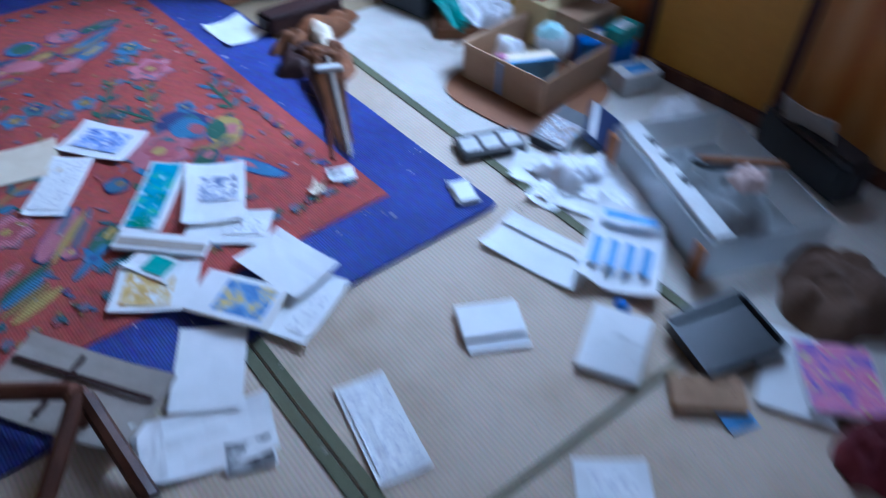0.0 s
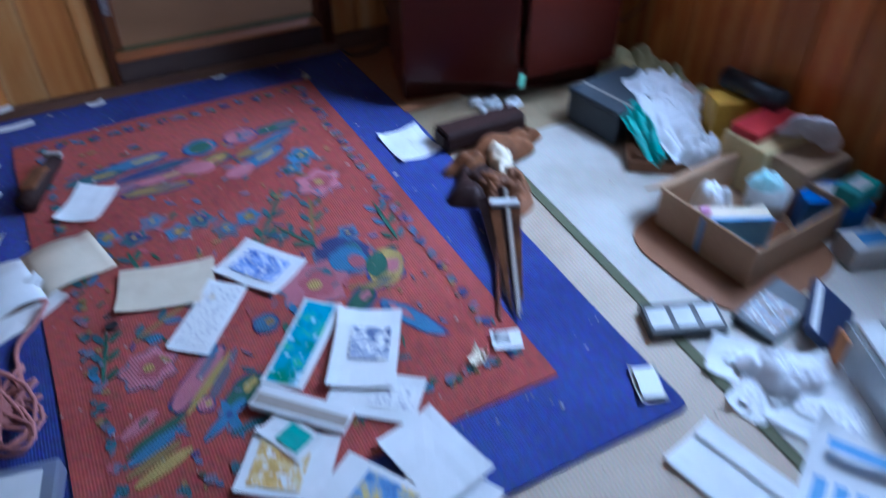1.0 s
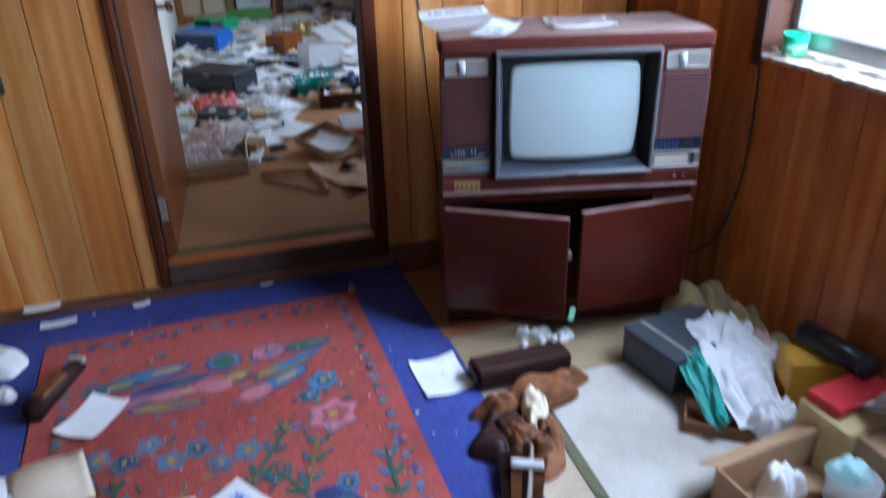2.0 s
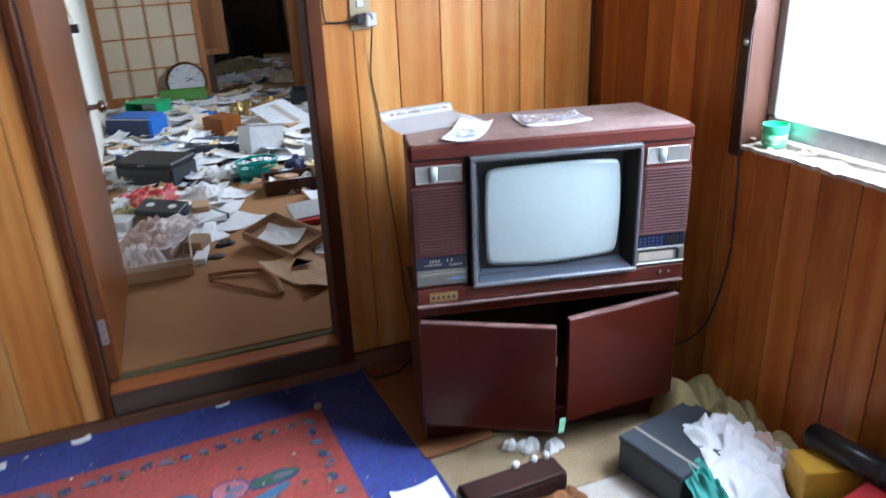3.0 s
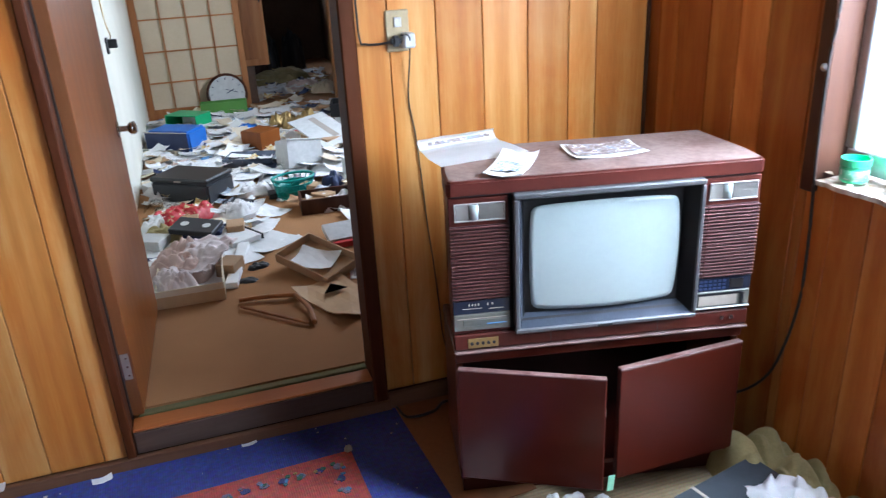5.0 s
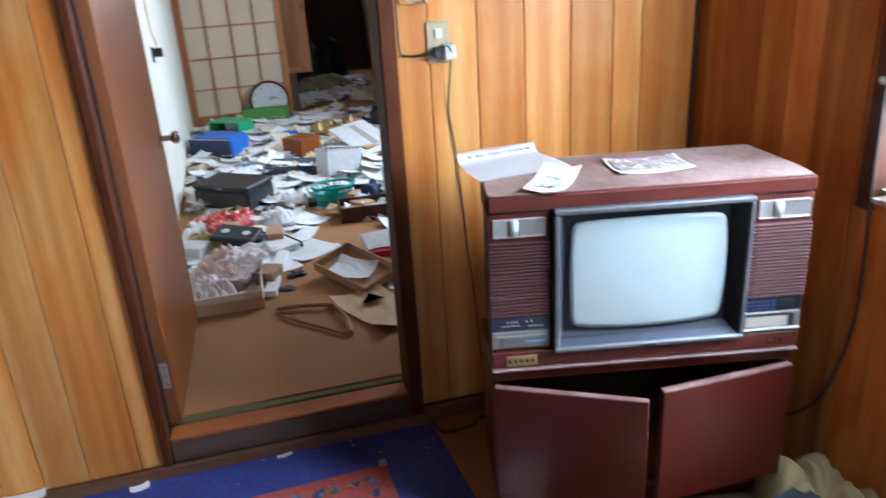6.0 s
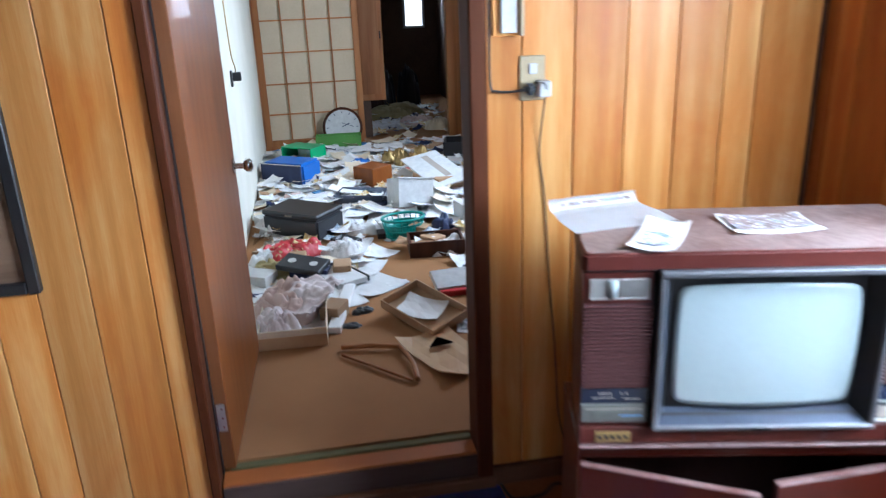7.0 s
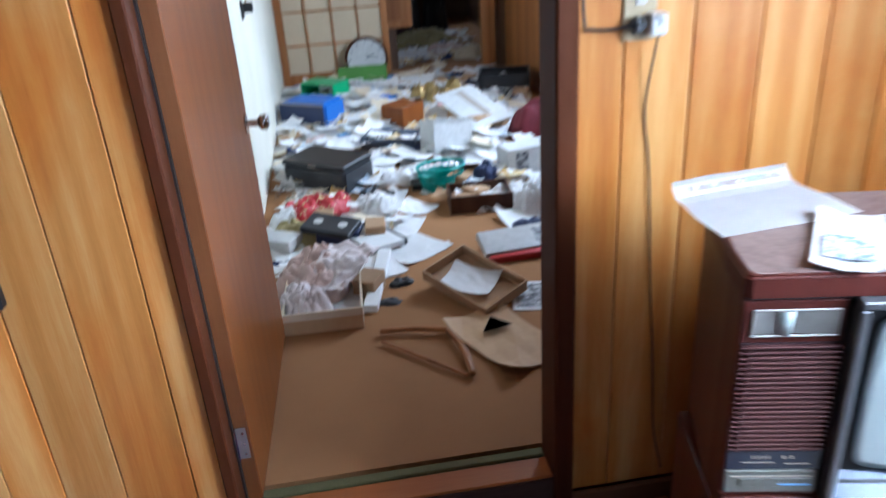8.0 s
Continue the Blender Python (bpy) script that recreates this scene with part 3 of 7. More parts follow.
SIDE_WALL = pose(2.775, WALL_Y, 0, 0, 0, -86.9)  # along the window wall, from the corner towards the camera

floor = thing("floor", "dusty woven rush tatami mats with olive cloth borders", "floor", kind="structure")
part("subfloor", box(4.2, 6.2, 0.1, (1.05, 0.95, -0.16)), M["old_wood"], floor)


def tatami_mat(x0, x1, y0, y1, mat):
    g = 0.0015
    part("mat", box(x1 - x0 - 2 * g, y1 - y0 - 2 * g, 0.055, ((x0 + x1) / 2, (y0 + y1) / 2, -0.0575), 0.002), mat, floor)
    for x, s in ((x0, 1), (x1, -1)):
        if abs(x - 2.05) < 0.01 and s > 0:
            continue
        part("border", box(0.027, y1 - y0 - 2 * g, 0.004, (x + s * (0.015 + g), (y0 + y1) / 2, -0.0025), 0.001), M["border"], floor, "olive green cloth border")


for col, x0 in enumerate((-0.65, 0.25, 1.15, 2.05)):
    cuts = ((-1.7, 0.28, 2.08, 3.88), (-1.7, -0.62, 1.18, 2.98, 3.88), (-1.7, -0.62, 1.18, 3.02), (-1.7, 0.5, 3.02))[col]
    for y0, y1 in zip(cuts, cuts[1:]):
        tatami_mat(x0, x0 + 0.9, y0, y1, M["tatami_grey"] if col == 3 else M["tatami"])
part("mat", box(1.797, 0.857, 0.055, (2.05, 3.45, -0.0575), 0.002), M["tatami_tan"], floor, "browned rush mat")
part("end_border", box(0.86, 0.014, 0.004, (1.60, 1.18, -0.0015), 0.001), M["border"], floor, "thin green seam at the mat's end")


def planks(wall, edges, z0, z1, mat="panel"):
    """Upright boards with open V joints, set on a wall's face in its own axes."""
    for a, b in zip(edges, edges[1:]):
        bm = box(b - a - 0.0024, 0.012, z1 - z0, ((a + b) / 2, 0.006, z0), 0.0022)
        me = mesh_of("plank", bm, M[mat])
        ob = part("plank", me, None, wall)
        ob.location = (0, 0, 0)


CEIL = 2.38
wall_north = thing("wall_north", "honey-coloured wooden panelling with dark vertical joints", "wall", DOOR_WALL, kind="structure")
bm = box(1.64, 0.10, CEIL, (0.119, 0.062, 0), 0)
box(1.10, 0.10, CEIL, (2.346, 0.062, 0), bm=bm)
box(0.857, 0.10, CEIL - 2.02, (1.3675, 0.062, 2.02), bm=bm)
part("wall_body", bm, M["dark_wood"], wall_north)
planks(wall_north, (-0.70, -0.53, -0.36, -0.24, -0.06, 0.09, 0.245, 0.34, 0.47, 0.585, 0.715, 0.87, 0.939), 0.045, CEIL)
planks(wall_north, (1.796, 1.895, 2.041, 2.190, 2.340, 2.482, 2.581, 2.772), 0.075, CEIL)
planks(wall_north, (0.939, 1.09, 1.24, 1.40, 1.56, 1.69, 1.796), 2.08, CEIL)
part("corner_bead", box(0.012, 0.010, CEIL - 0.1, (2.767, -0.004, 0.05), 0.002), M["dark_wood"], wall_north)

baseboard = thing("baseboard", "brown wooden skirting along the panelled wall", "baseboard", DOOR_WALL, kind="structure")
part("board", box(2.495, 0.022, 0.048, (0.5575, -0.0125, 0), 0.004), M["base_x"], baseboard)
part("board", box(0.98, 0.016, 0.072, (2.286, -0.009, 0), 0.004), M["base_x"], baseboard)

# doorway: jambs, head, stepped sill
doorway = thing("door_frame", "dark brown wooden door frame with a stepped sill", "door frame", DOOR_WALL, kind="structure")
part("jamb", box(0.028, 0.125, 1.99, (0.953, 0.0445, 0.045), 0.004), M["jamb"], doorway)
part("jamb", box(0.048, 0.125, 1.99, (1.772, 0.0445, 0.045), 0.005), M["jamb"], doorway)
# black strip standing in for the shaded gap between jamb and door
part("stop_bead", box(0.005, 0.012, 1.88, (0.9692, 0.058, 0.142)), M["black"], doorway, "black strip drawn for the shaded gap beside the door")
part("head", box(0.857, 0.125, 0.045, (1.3675, 0.0445, 2.036), 0.005), M["jamb"], doorway)
part("riser", box(0.778, 0.02, 0.078, (1.3585, 0.004, 0.049), 0.003), M["riser_x"], doorway, "dusty dark riser board")
part("sill", box(0.778, 0.075, 0.010, (1.3585, 0.034, 0.1275), 0.003), M["sill_x"], doorway, "orange-brown sill board")
part("mat_edge", box(0.76, 0.03, 0.012, (1.3665, 0.090, 0.130), 0.003), M["green_edge"], doorway, "olive green mat edging")

# the open door leaf, hinged at the left jamb
leaf = thing("door", "brown veneered door standing wide open", "door", pose(1.006, 3.972, 0.0, 0, 0, 87.9), kind="structure")
part("leaf", box(0.800, 0.036, 1.86, (0.400, 0.018, 0.147), 0.003), M["leaf"], leaf)
part("hinge_edge", box(0.003, 0.034, 1.856, (-0.0018, 0.018, 0.149)), M["leaf_edge"], leaf, "paler edge strip of the door")
# black strip for the shade in the gap behind the hinge edge
part("gap_strip", box(0.012, 0.0025, 1.86, (0.008, 0.0376, 0.147)), M["black"], leaf)
for z in (0.283, 1.72):
    hinge = part("hinge", box(0.003, 0.026, 0.092, (-0.0052, 0.020, z), 0.001), M["alu"], leaf, "worn steel hinge")
    part("pin", disc(0.0055, 0.096, (-0.008, 0.036, z - 0.002), n=10), M["chrome"], hinge)
    for dz in (0.015, 0.046, 0.077):
        part("screw", disc(0.0035, 0.002, (-0.0066, 0.016, z + dz), n=8, turn=Matrix.Rotation(radians(-90), 4, "Y")), M["chrome"], hinge)
part("door_edge", box(0.005, 0.028, 1.85, (0.8027, 0.018, 0.15)), M["hall_wood"], leaf)
knob = part("knob", disc(0.024, 0.030, (0.745, -0.040, 0.925), n=20, turn=Matrix.Rotation(radians(90), 4, "X"), bevel=0.006), M["chrome"], leaf, "round chrome door knob", smooth=True)
part("stem", disc(0.011, 0.040, (0.745, 0.0, 0.925), n=14, turn=Matrix.Rotation(radians(90), 4, "X")), M["chrome"], knob)
part("rose", disc(0.030, 0.005, (0.745, 0.0, 0.925), n=24, turn=Matrix.Rotation(radians(90), 4, "X"), bevel=0.001), M["chrome"], knob)

# window wall
wall_east = thing("wall_east", "honey panelled wall, its shade coloured in red-brown, below and beside a window", "wall", SIDE_WALL, kind="structure")
W0, W1, WB, WT = 0.712, 2.35, 0.90, 1.86
bm = box(W0 + 0.10, 0.10, CEIL, ((W0 - 0.10) / 2, 0.062, 0))
box(W1 - W0, 0.10, WB, ((W0 + W1) / 2, 0.062, 0), bm=bm)
box(W1 - W0, 0.10, CEIL - WT, ((W0 + W1) / 2, 0.062, WT), bm=bm)
box(5.75 - W1, 0.10, CEIL, ((5.75 + W1) / 2, 0.062, 0), bm=bm)
part("wall_body", bm, M["dark_wood"], wall_east)
# same boards as the door wall, in the copy coloured darker for shade
planks(wall_east, (0.0, 0.056, 0.143, 0.29, 0.41, 0.519, 0.68, W0), 0.0, CEIL, "panel_shaded")
planks(wall_east, (W0, 0.80, 0.91, 1.013, 1.13, 1.25, 1.38, 1.52, 1.66, 1.80, 1.95, 2.1, 2.23, W1), 0.0, WB - 0.003, "panel_shaded")
planks(wall_east, (W0, 0.9, 1.08, 1.26, 1.44, 1.62, 1.80, 1.98, 2.16, W1), WT + 0.003, CEIL, "panel_shaded")
planks(wall_east, [W1 + 0.17 * i for i in range(21)], 0.0, CEIL, "panel_shaded")

window_1 = thing("window_1", "aluminium sliding window in a dark wooden frame, sill paint peeling", "window", SIDE_WALL, kind="structure")
part("window_frame", box(0.044, 0.125, WT - WB + 0.03, (W0 + 0.012, 0.045, WB - 0.03), 0.004), M["dark_wood"], window_1, "dark brown window casing")
part("window_frame", box(0.055, 0.125, WT - WB + 0.03, (W1 - 0.012, 0.045, WB - 0.03), 0.004), M["dark_wood"], window_1, "dark brown window casing")
part("window_frame", box(W1 - W0 - 0.08, 0.125, 0.05, ((W0 + W1) / 2, 0.045, WT - 0.03), 0.004), M["dark_wood"], window_1, "dark brown window casing")
ledge = bmesh.new()
bmesh.ops.create_grid(ledge, x_segments=90, y_segments=6, size=0.5)
for v in ledge.verts:
    x, y = v.co.x * (W1 - W0 - 0.084) + (W0 + W1) / 2, v.co.y
    edge = 0.012 * noise.noise((x * 9, 0, 2)) + 0.008 * noise.noise((x * 31, 0, 5))
    v.co = (x, 0.048 + y * 0.135 + (edge if y < -0.4 else 0), WB + 0.008 + 0.004 * noise.noise((x * 25, y * 8, 1)) + (0.006 * noise.noise((x * 40, 9, 1)) if y < -0.2 else 0))
bmesh.ops.solidify(ledge, geom=list(ledge.faces), thickness=0.012)
part("window_sill", ledge, M["peel"], window_1, "sill with white paint peeling off in flakes")
for z, h in ((WB + 0.024, 0.055), (WT - 0.085, 0.055)):
    part("rail", box(W1 - W0 - 0.08, 0.03, h, ((W0 + W1) / 2, 0.088, z), 0.003), M["alu"], window_1, "aluminium sash rail")
for u in (W0 + 0.040, (W0 + W1) / 2, W1 - 0.062):
    part("stile", box(0.042, 0.026, WT - WB - 0.166, (u, 0.088, WB + 0.080), 0.003), M["alu"], window_1, "aluminium sash stile")
for a, b in ((W0 + 0.061, (W0 + W1) / 2 - 0.021), ((W0 + W1) / 2 + 0.021, W1 - 0.083)):
    ob = part("pane", box(b - a, 0.004, WT - WB - 0.166, ((a + b) / 2, 0.088, WB + 0.080)), PANE, window_1)
    ob.visible_shadow = False

ceiling = solid("ceiling", box(4.2, 6.2, 0.05, (1.0, 1.0, CEIL + 0.001)), M["ceiling"], "brown boarded ceiling", "ceiling", kind="structure")
wall_west = solid("wall_west", box(0.1, 5.7, CEIL, (-0.75, 1.05, 0)), M["mud"], "plain brown boarded side wall", "wall", kind="structure")
wall_south = thing("wall_south", "plain brown boarded wall with a wide window", "wall", kind="structure")
bm = box(0.8, 0.1, CEIL, (-0.4, -1.72, 0))
box(1.5, 0.1, CEIL, (2.55, -1.72, 0), bm=bm)
box(1.8, 0.1, 0.45, (0.9, -1.72, 0), bm=bm)
box(1.8, 0.1, CEIL - 2.0, (0.9, -1.72, 2.0), bm=bm)
part("wall_body", bm, M["mud"], wall_south)
window_2 = thing("window_2", "wide window in the plain wall", "window", kind="structure")
for u in (0.02, 0.9, 1.78):
    part("stile", box(0.035, 0.03, 1.548, (u, -1.72, 0.451)), M["alu"], window_2)
ob = part("pane", box(1.73, 0.004, 1.54, (0.9, -1.715, 0.455)), PANE, window_2)
ob.visible_shadow = False

# bright overcast sky outside the windows
solid("backdrop", box(0.02, 12.0, 4.0, (4.4, 4.0, -0.6)), M["outside"], "bright white sky outside the window", "sky", kind="structure")
solid("backdrop", box(5.0, 0.02, 4.0, (0.9, -3.4, -0.6)), M["outside"], "bright white sky outside the window", "sky", kind="structure")

# ---- the next room ----
hall_floor = thing("floor", "tan carpet of the next room, strewn with rubbish", "floor", kind="structure")
part("carpet", box(2.1, 4.96, 0.05, (1.85, 6.51, HALL_Z - 0.05)), M["hall_carpet"], hall_floor)
part("carpet", box(2.4, 4.2, 0.05, (2.1, 11.13, HALL_Z - 0.052)), M["hall_carpet"], hall_floor)
hall_west = solid("wall_west", box(0.1, 4.96, 2.3, (0.842, 6.51, HALL_Z - 0.1)), M["plaster"], "cream plastered wall of the next room", "wall", kind="structure")
hall_east = thing("wall_east", "yellow-brown wall of the next room with a window", "wall", kind="structure")
bm = box(0.1, 1.58, 2.3, (2.87, 4.81, HALL_Z - 0.1))
box(0.1, 1.69, 2.3, (2.87, 8.145, HALL_Z - 0.1), bm=bm)
box(0.1, 1.70, 0.75, (2.87, 6.45, HALL_Z - 0.1), bm=bm)
box(0.1, 1.70, 0.35, (2.87, 6.45, 1.985), bm=bm)
part("wall_body", bm, M["hall_wood"], hall_east)
window_3 = thing("window_3", "window of the next room", "window", kind="structure")
for y in (5.62, 6.45, 7.28):
    part("stile", box(0.03, 0.035, 1.19, (2.87, y, 0.79)), M["alu"], window_3)
solid("ceiling", box(2.2, 5.1, 0.05, (1.85, 6.5, 2.336)), M["ceiling"], "ceiling of the next room", "ceiling", kind="structure")

# paper sliding screen and the opening to the dark room
SH_Y = 8.95
screen = thing("shoji_screen", "wooden lattice sliding screen with yellowed paper", "sliding screen", pose(0, SH_Y, HALL_Z))
part("stile", box(0.055, 0.032, 1.80, (0.925, 0, 0), 0.003), M["hall_wood"], screen)
part("stile", box(0.055, 0.032, 1.80, (1.785, 0, 0), 0.003), M["hall_wood"], screen)
part("rail", box(0.804, 0.030, 0.085, (1.355, 0, 0.0), 0.003), M["hall_wood"], screen)
part("rail", box(0.804, 0.030, 0.055, (1.355, 0, 1.745), 0.003), M["hall_wood"], screen)
for x in (1.137, 1.352, 1.562):
    part("lattice_bar", box(0.012, 0.016, 1.66, (x, -0.006, 0.085)), M["hall_wood"], screen)
for z in (0.315, 0.585, 0.86, 1.135, 1.41):
    part("lattice_bar", box(0.804, 0.012, 0.012, (1.355, -0.0075, z)), M["hall_wood"], screen)
part("paper", box(0.804, 0.002, 1.66, (1.355, 0.008, 0.085)), M["shoji_paper"], screen)
post = solid("trim", box(0.075, 0.10, 2.2, (0.855 + 0.003, SH_Y - 0.02, HALL_Z), 0.003), M["hall_wood"], "brown wooden post beside the screen", "post", kind="structure")
solid("trim", box(0.12, 0.10, 2.2, (2.66, SH_Y - 0.02, HALL_Z), 0.003), M["hall_wood"], "brown wooden post beside the opening", "post", kind="structure")
solid("trim", box(1.73, 0.10, 0.35, (1.7475, SH_Y + 0.06, 1.94), 0.003), M["hall_wood"], "wooden lintel over the opening", "lintel", kind="structure")
dark = thing("wall_north", "dark panelled walls of the far room", "wall", kind="structure")
bm = box(1.78, 0.1, 2.3, (1.72, 12.05, 0))
box(0.6, 0.1, 2.3, (3.17, 12.05, 0), bm=bm)
box(0.27, 0.1, 1.0, (2.74, 12.05, 0), bm=bm)
box(0.27, 0.1, 0.82, (2.74, 12.05, 1.48), bm=bm)
box(0.1, 3.0, 2.3, (0.95, 10.5, 0), bm=bm)
box(0.1, 3.0, 2.3, (3.1, 10.5, 0), bm=bm)
box(0.35, 0.1, 2.3, (2.93, 9.0, 0), bm=bm)
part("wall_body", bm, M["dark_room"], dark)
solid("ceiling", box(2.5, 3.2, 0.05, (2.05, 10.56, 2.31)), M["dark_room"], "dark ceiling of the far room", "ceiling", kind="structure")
window_4 = thing("window_4", "small pale window in the far dark room", "window", pose(2.74, 12.0, 1.0), kind="structure")
for x in (-0.125, 0.125):
    part("window_frame", box(0.03, 0.05, 0.45, (x, -0.02, 0)), M["bin_white"], window_4, "white window frame")
part("window_frame", box(0.22, 0.05, 0.03, (0, -0.02, 0)), M["bin_white"], window_4, "white window frame")
solid("backdrop", box(1.2, 0.02, 1.2, (2.74, 12.6, 0.8)), M["outside"], "bright sky outside the small window", "sky", kind="structure")

# ---- console television ----
TV_W, TV_D = 0.792, 0.315
TV = pose(1.862, 3.320, 0, 0, 0, -12.2)
tv = thing("television", "red-brown console television with speakers, its cabinet doors ajar", "television", TV)
FACING = Matrix.Rotation(radians(90), 4, "X")


def quad_plate(corners, thick=0.002):
    """A thin plate through four corners."""
    bm = bmesh.new()
    bm.faces.new([bm.verts.new(c) for c in corners])
    bmesh.ops.solidify(bm, geom=list(bm.faces), thickness=thick)
    bmesh.ops.recalc_face_normals(bm, faces=bm.faces)
    return bm


def slab(outline, z0, z1, bevel=0.006):
    """An upright prism over a plan outline, its top edge rounded."""
    bm = bmesh.new()
    f = bm.faces.new([bm.verts.new((x, y, z0)) for x, y in outline])
    ex = bmesh.ops.extrude_face_region(bm, geom=[f])
    bmesh.ops.translate(bm, vec=(0, 0, z1 - z0), verts=[g for g in ex["geom"] if isinstance(g, bmesh.types.BMVert)])
    bmesh.ops.recalc_face_normals(bm, faces=bm.faces)
    rim = [e for e in bm.edges if all(abs(v.co.z - z1) < 1e-6 for v in e.verts)]
    bmesh.ops.bevel(bm, geom=rim, offset=bevel, segments=3, affect="EDGES")
    return bm


def tv_outline(grow, back=0.034):
    """Plan of the set: chamfered front corners, sides drawn in towards the back."""
    g = grow
    return [(0.010 - g, -g), (TV_W - 0.010 + g, -g), (TV_W + g, 0.010 - g), (TV_W + g, 0.09), (TV_W - back + g, TV_D + g), (0.02 - g, TV_D + g), (-g, 0.09), (-g, 0.010 - g)]


part("casing", slab([(x, max(y, 0.05)) for x, y in tv_outline(-0.004)[2:]], 0.524, 0.949, 0.002), M["red_side"], tv)
for x in (0.0135, TV_W - 0.0135):
    part("side_strip", box(0.022, 0.036, 0.420, (x, 0.0395, 0.527), 0.002), M["red_side"], tv)
part("baffle", box(TV_W - 0.05, 0.006, 0.420, (TV_W / 2, 0.0455, 0.527)), M["black"], tv)
top = part("top", slab(tv_outline(0.002), 0.952, 0.9872, 0.005), M["red_plastic"], tv, smooth=False)
part("dust", slab(tv_outline(-0.007), 0.9868, 0.9884, 0.0006), M["dusty_top"], top, "thick dust on the top")
part("shadow_gap", box(TV_W - 0.02, 0.02, 0.008, (TV_W / 2, 0.016, 0.9455)), M["black"], tv)
front = part("front_frame", box(TV_W - 0.002, 0.022, 0.044, (TV_W / 2, 0.010, 0.530), 0.003), M["red_plastic"], tv)
plate = part("plate", box(0.080, 0.003, 0.028, (0.076, -0.001, 0.5345), 0.001), M["gold"], front, "brass-coloured control plate")
for k in range(5):
    part("stud", disc(0.0042, 0.004, (0.046 + 0.0145 * k, -0.002, 0.549), n=10, turn=FACING), M["black"], plate)
for k in range(2):
    part("socket", disc(0.0058, 0.008, (0.717 + 0.027 * k, 0.0, 0.555), n=14, turn=FACING, bevel=0.001), M["chrome"], front, "chrome headphone socket")
for x in (0.255, 0.543):
    part("joint", box(0.0016, 0.002, 0.042, (x, -0.0014, 0.531)), M["black"], front)
for x0, w in ((0.001, 0.148), (0.643, 0.148)):
    right = x0 > 0.5
    cx = x0 + w / 2
    sp = part("speaker", box(w, 0.016, 0.368, (cx, 0.013, 0.576), 0.002), M["red_plastic"], tv, "ribbed maroon speaker panel")
    part("grille_cloth", box(w - 0.004, 0.004, 0.200, (cx, 0.003, 0.673)), M["grille_dark"], sp)
    for k in range(22):
        part("slat", box(w, 0.011, 0.0044, (cx, -0.0005, 0.6765 + 0.00905 * k), 0.0012), M["grille"], sp)
    part("upright", box(0.0022, 0.006, 0.198, (x0 + 0.013, -0.0035, 0.6745)), M["grille"], sp)
    # tweeter horn: a silver frame round a curved throat
    tx0, tx1, tz0, tz1 = x0 + 0.014, x0 + 0.139, 0.884, 0.931
    tw = part("tweeter", box(tx1 - tx0, 0.004, 0.0035, ((tx0 + tx1) / 2, 0.002, tz0), 0.001), M["silver"], sp, "silver tweeter horn")
    part("rim", box(tx1 - tx0, 0.004, 0.0035, ((tx0 + tx1) / 2, 0.002, tz1 - 0.0035), 0.001), M["silver"], tw)
    for x in (tx0 + 0.0017, tx1 - 0.0017):
        part("rim", box(0.0034, 0.004, tz1 - tz0 - 0.0074, (x, 0.002, tz0 + 0.0037), 0.001), M["silver"], tw)
    part("throat", quad_plate([(tx0 + 0.004, 0.001, tz0 + 0.004), (tx0 + 0.036, 0.0046, tz0 + 0.004), (tx0 + 0.036, 0.0046, tz1 - 0.004), (tx0 + 0.004, 0.001, tz1 - 0.004)], 0.001), M["silver"], tw)
    part("throat", quad_plate([(tx0 + 0.062, 0.0046, tz0 + 0.004), (tx1 - 0.004, 0.001, tz0 + 0.004), (tx1 - 0.004, 0.001, tz1 - 0.004), (tx0 + 0.062, 0.0046, tz1 - 0.004)], 0.001), M["silver"], tw)
    part("core", disc(0.0125, tz1 - tz0 - 0.009, (tx0 + 0.049, 0.0085, tz0 + 0.0045), n=20), M["screen"], tw, "grey tweeter core", smooth=True)
    disp = part("display", box(w - 0.001, 0.006, 0.038, (cx, 0.003, 0.634), 0.001), M["navy"], sp, "dark blue control strip")
    for k in range(6):
        for j in range(3 if right else 1):
            part("key", box(0.0085, 0.002, 0.0062, (x0 + 0.012 + 0.0125 * k, -0.0006, 0.638 + 0.0105 * j)) if right else box(0.003, 0.0015, 0.006, (x0 + 0.042 + 0.008 * k * (1 + 0.5 * (k > 3)), -0.0004, 0.656)), M["dark_blue"] if right else M["grey_card"], disp)
    if right:
        part("scale", box(0.036, 0.002, 0.026, (x0 + 0.108, -0.0006, 0.6395)), M["black"], disp)
    else:
        part("mark_line", box(0.05, 0.0015, 0.0014, (x0 + 0.05, -0.0004, 0.648)), M["grey_card"], disp)
        part("mark_line", box(0.038, 0.0015, 0.0016, (x0 + 0.112, -0.0004, 0.645)), M["grey_card"], disp)
    fl = part("flap", box(w - 0.002, 0.010, 0.046, (cx, 0.004, 0.586), 0.002), M["flap"], sp, "grey control flap")
    if right:
        part("opening", box(0.104, 0.003, 0.028, (x0 + 0.060, -0.0016, 0.593)), M["grey_card"], fl)
        part("shade_line", box(0.118, 0.003, 0.006, (x0 + 0.064, -0.0020, 0.622)), M["black"], fl)
        part("latch", box(0.009, 0.006, 0.036, (x0 + 0.126, -0.002, 0.590), 0.001), M["black"], fl)
        part("edge", box(w, 0.012, 0.004, (cx, 0.000, 0.5835), 0.001), M["silver"], fl)
    else:
        part("tray_line", box(w - 0.02, 0.002, 0.0016, (cx, -0.0016, 0.620)), M["grey_card"], fl)
        part("tray", box(w - 0.034, 0.003, 0.017, (cx + 0.008, -0.0017, 0.600), 0.001), M["flap"], fl)
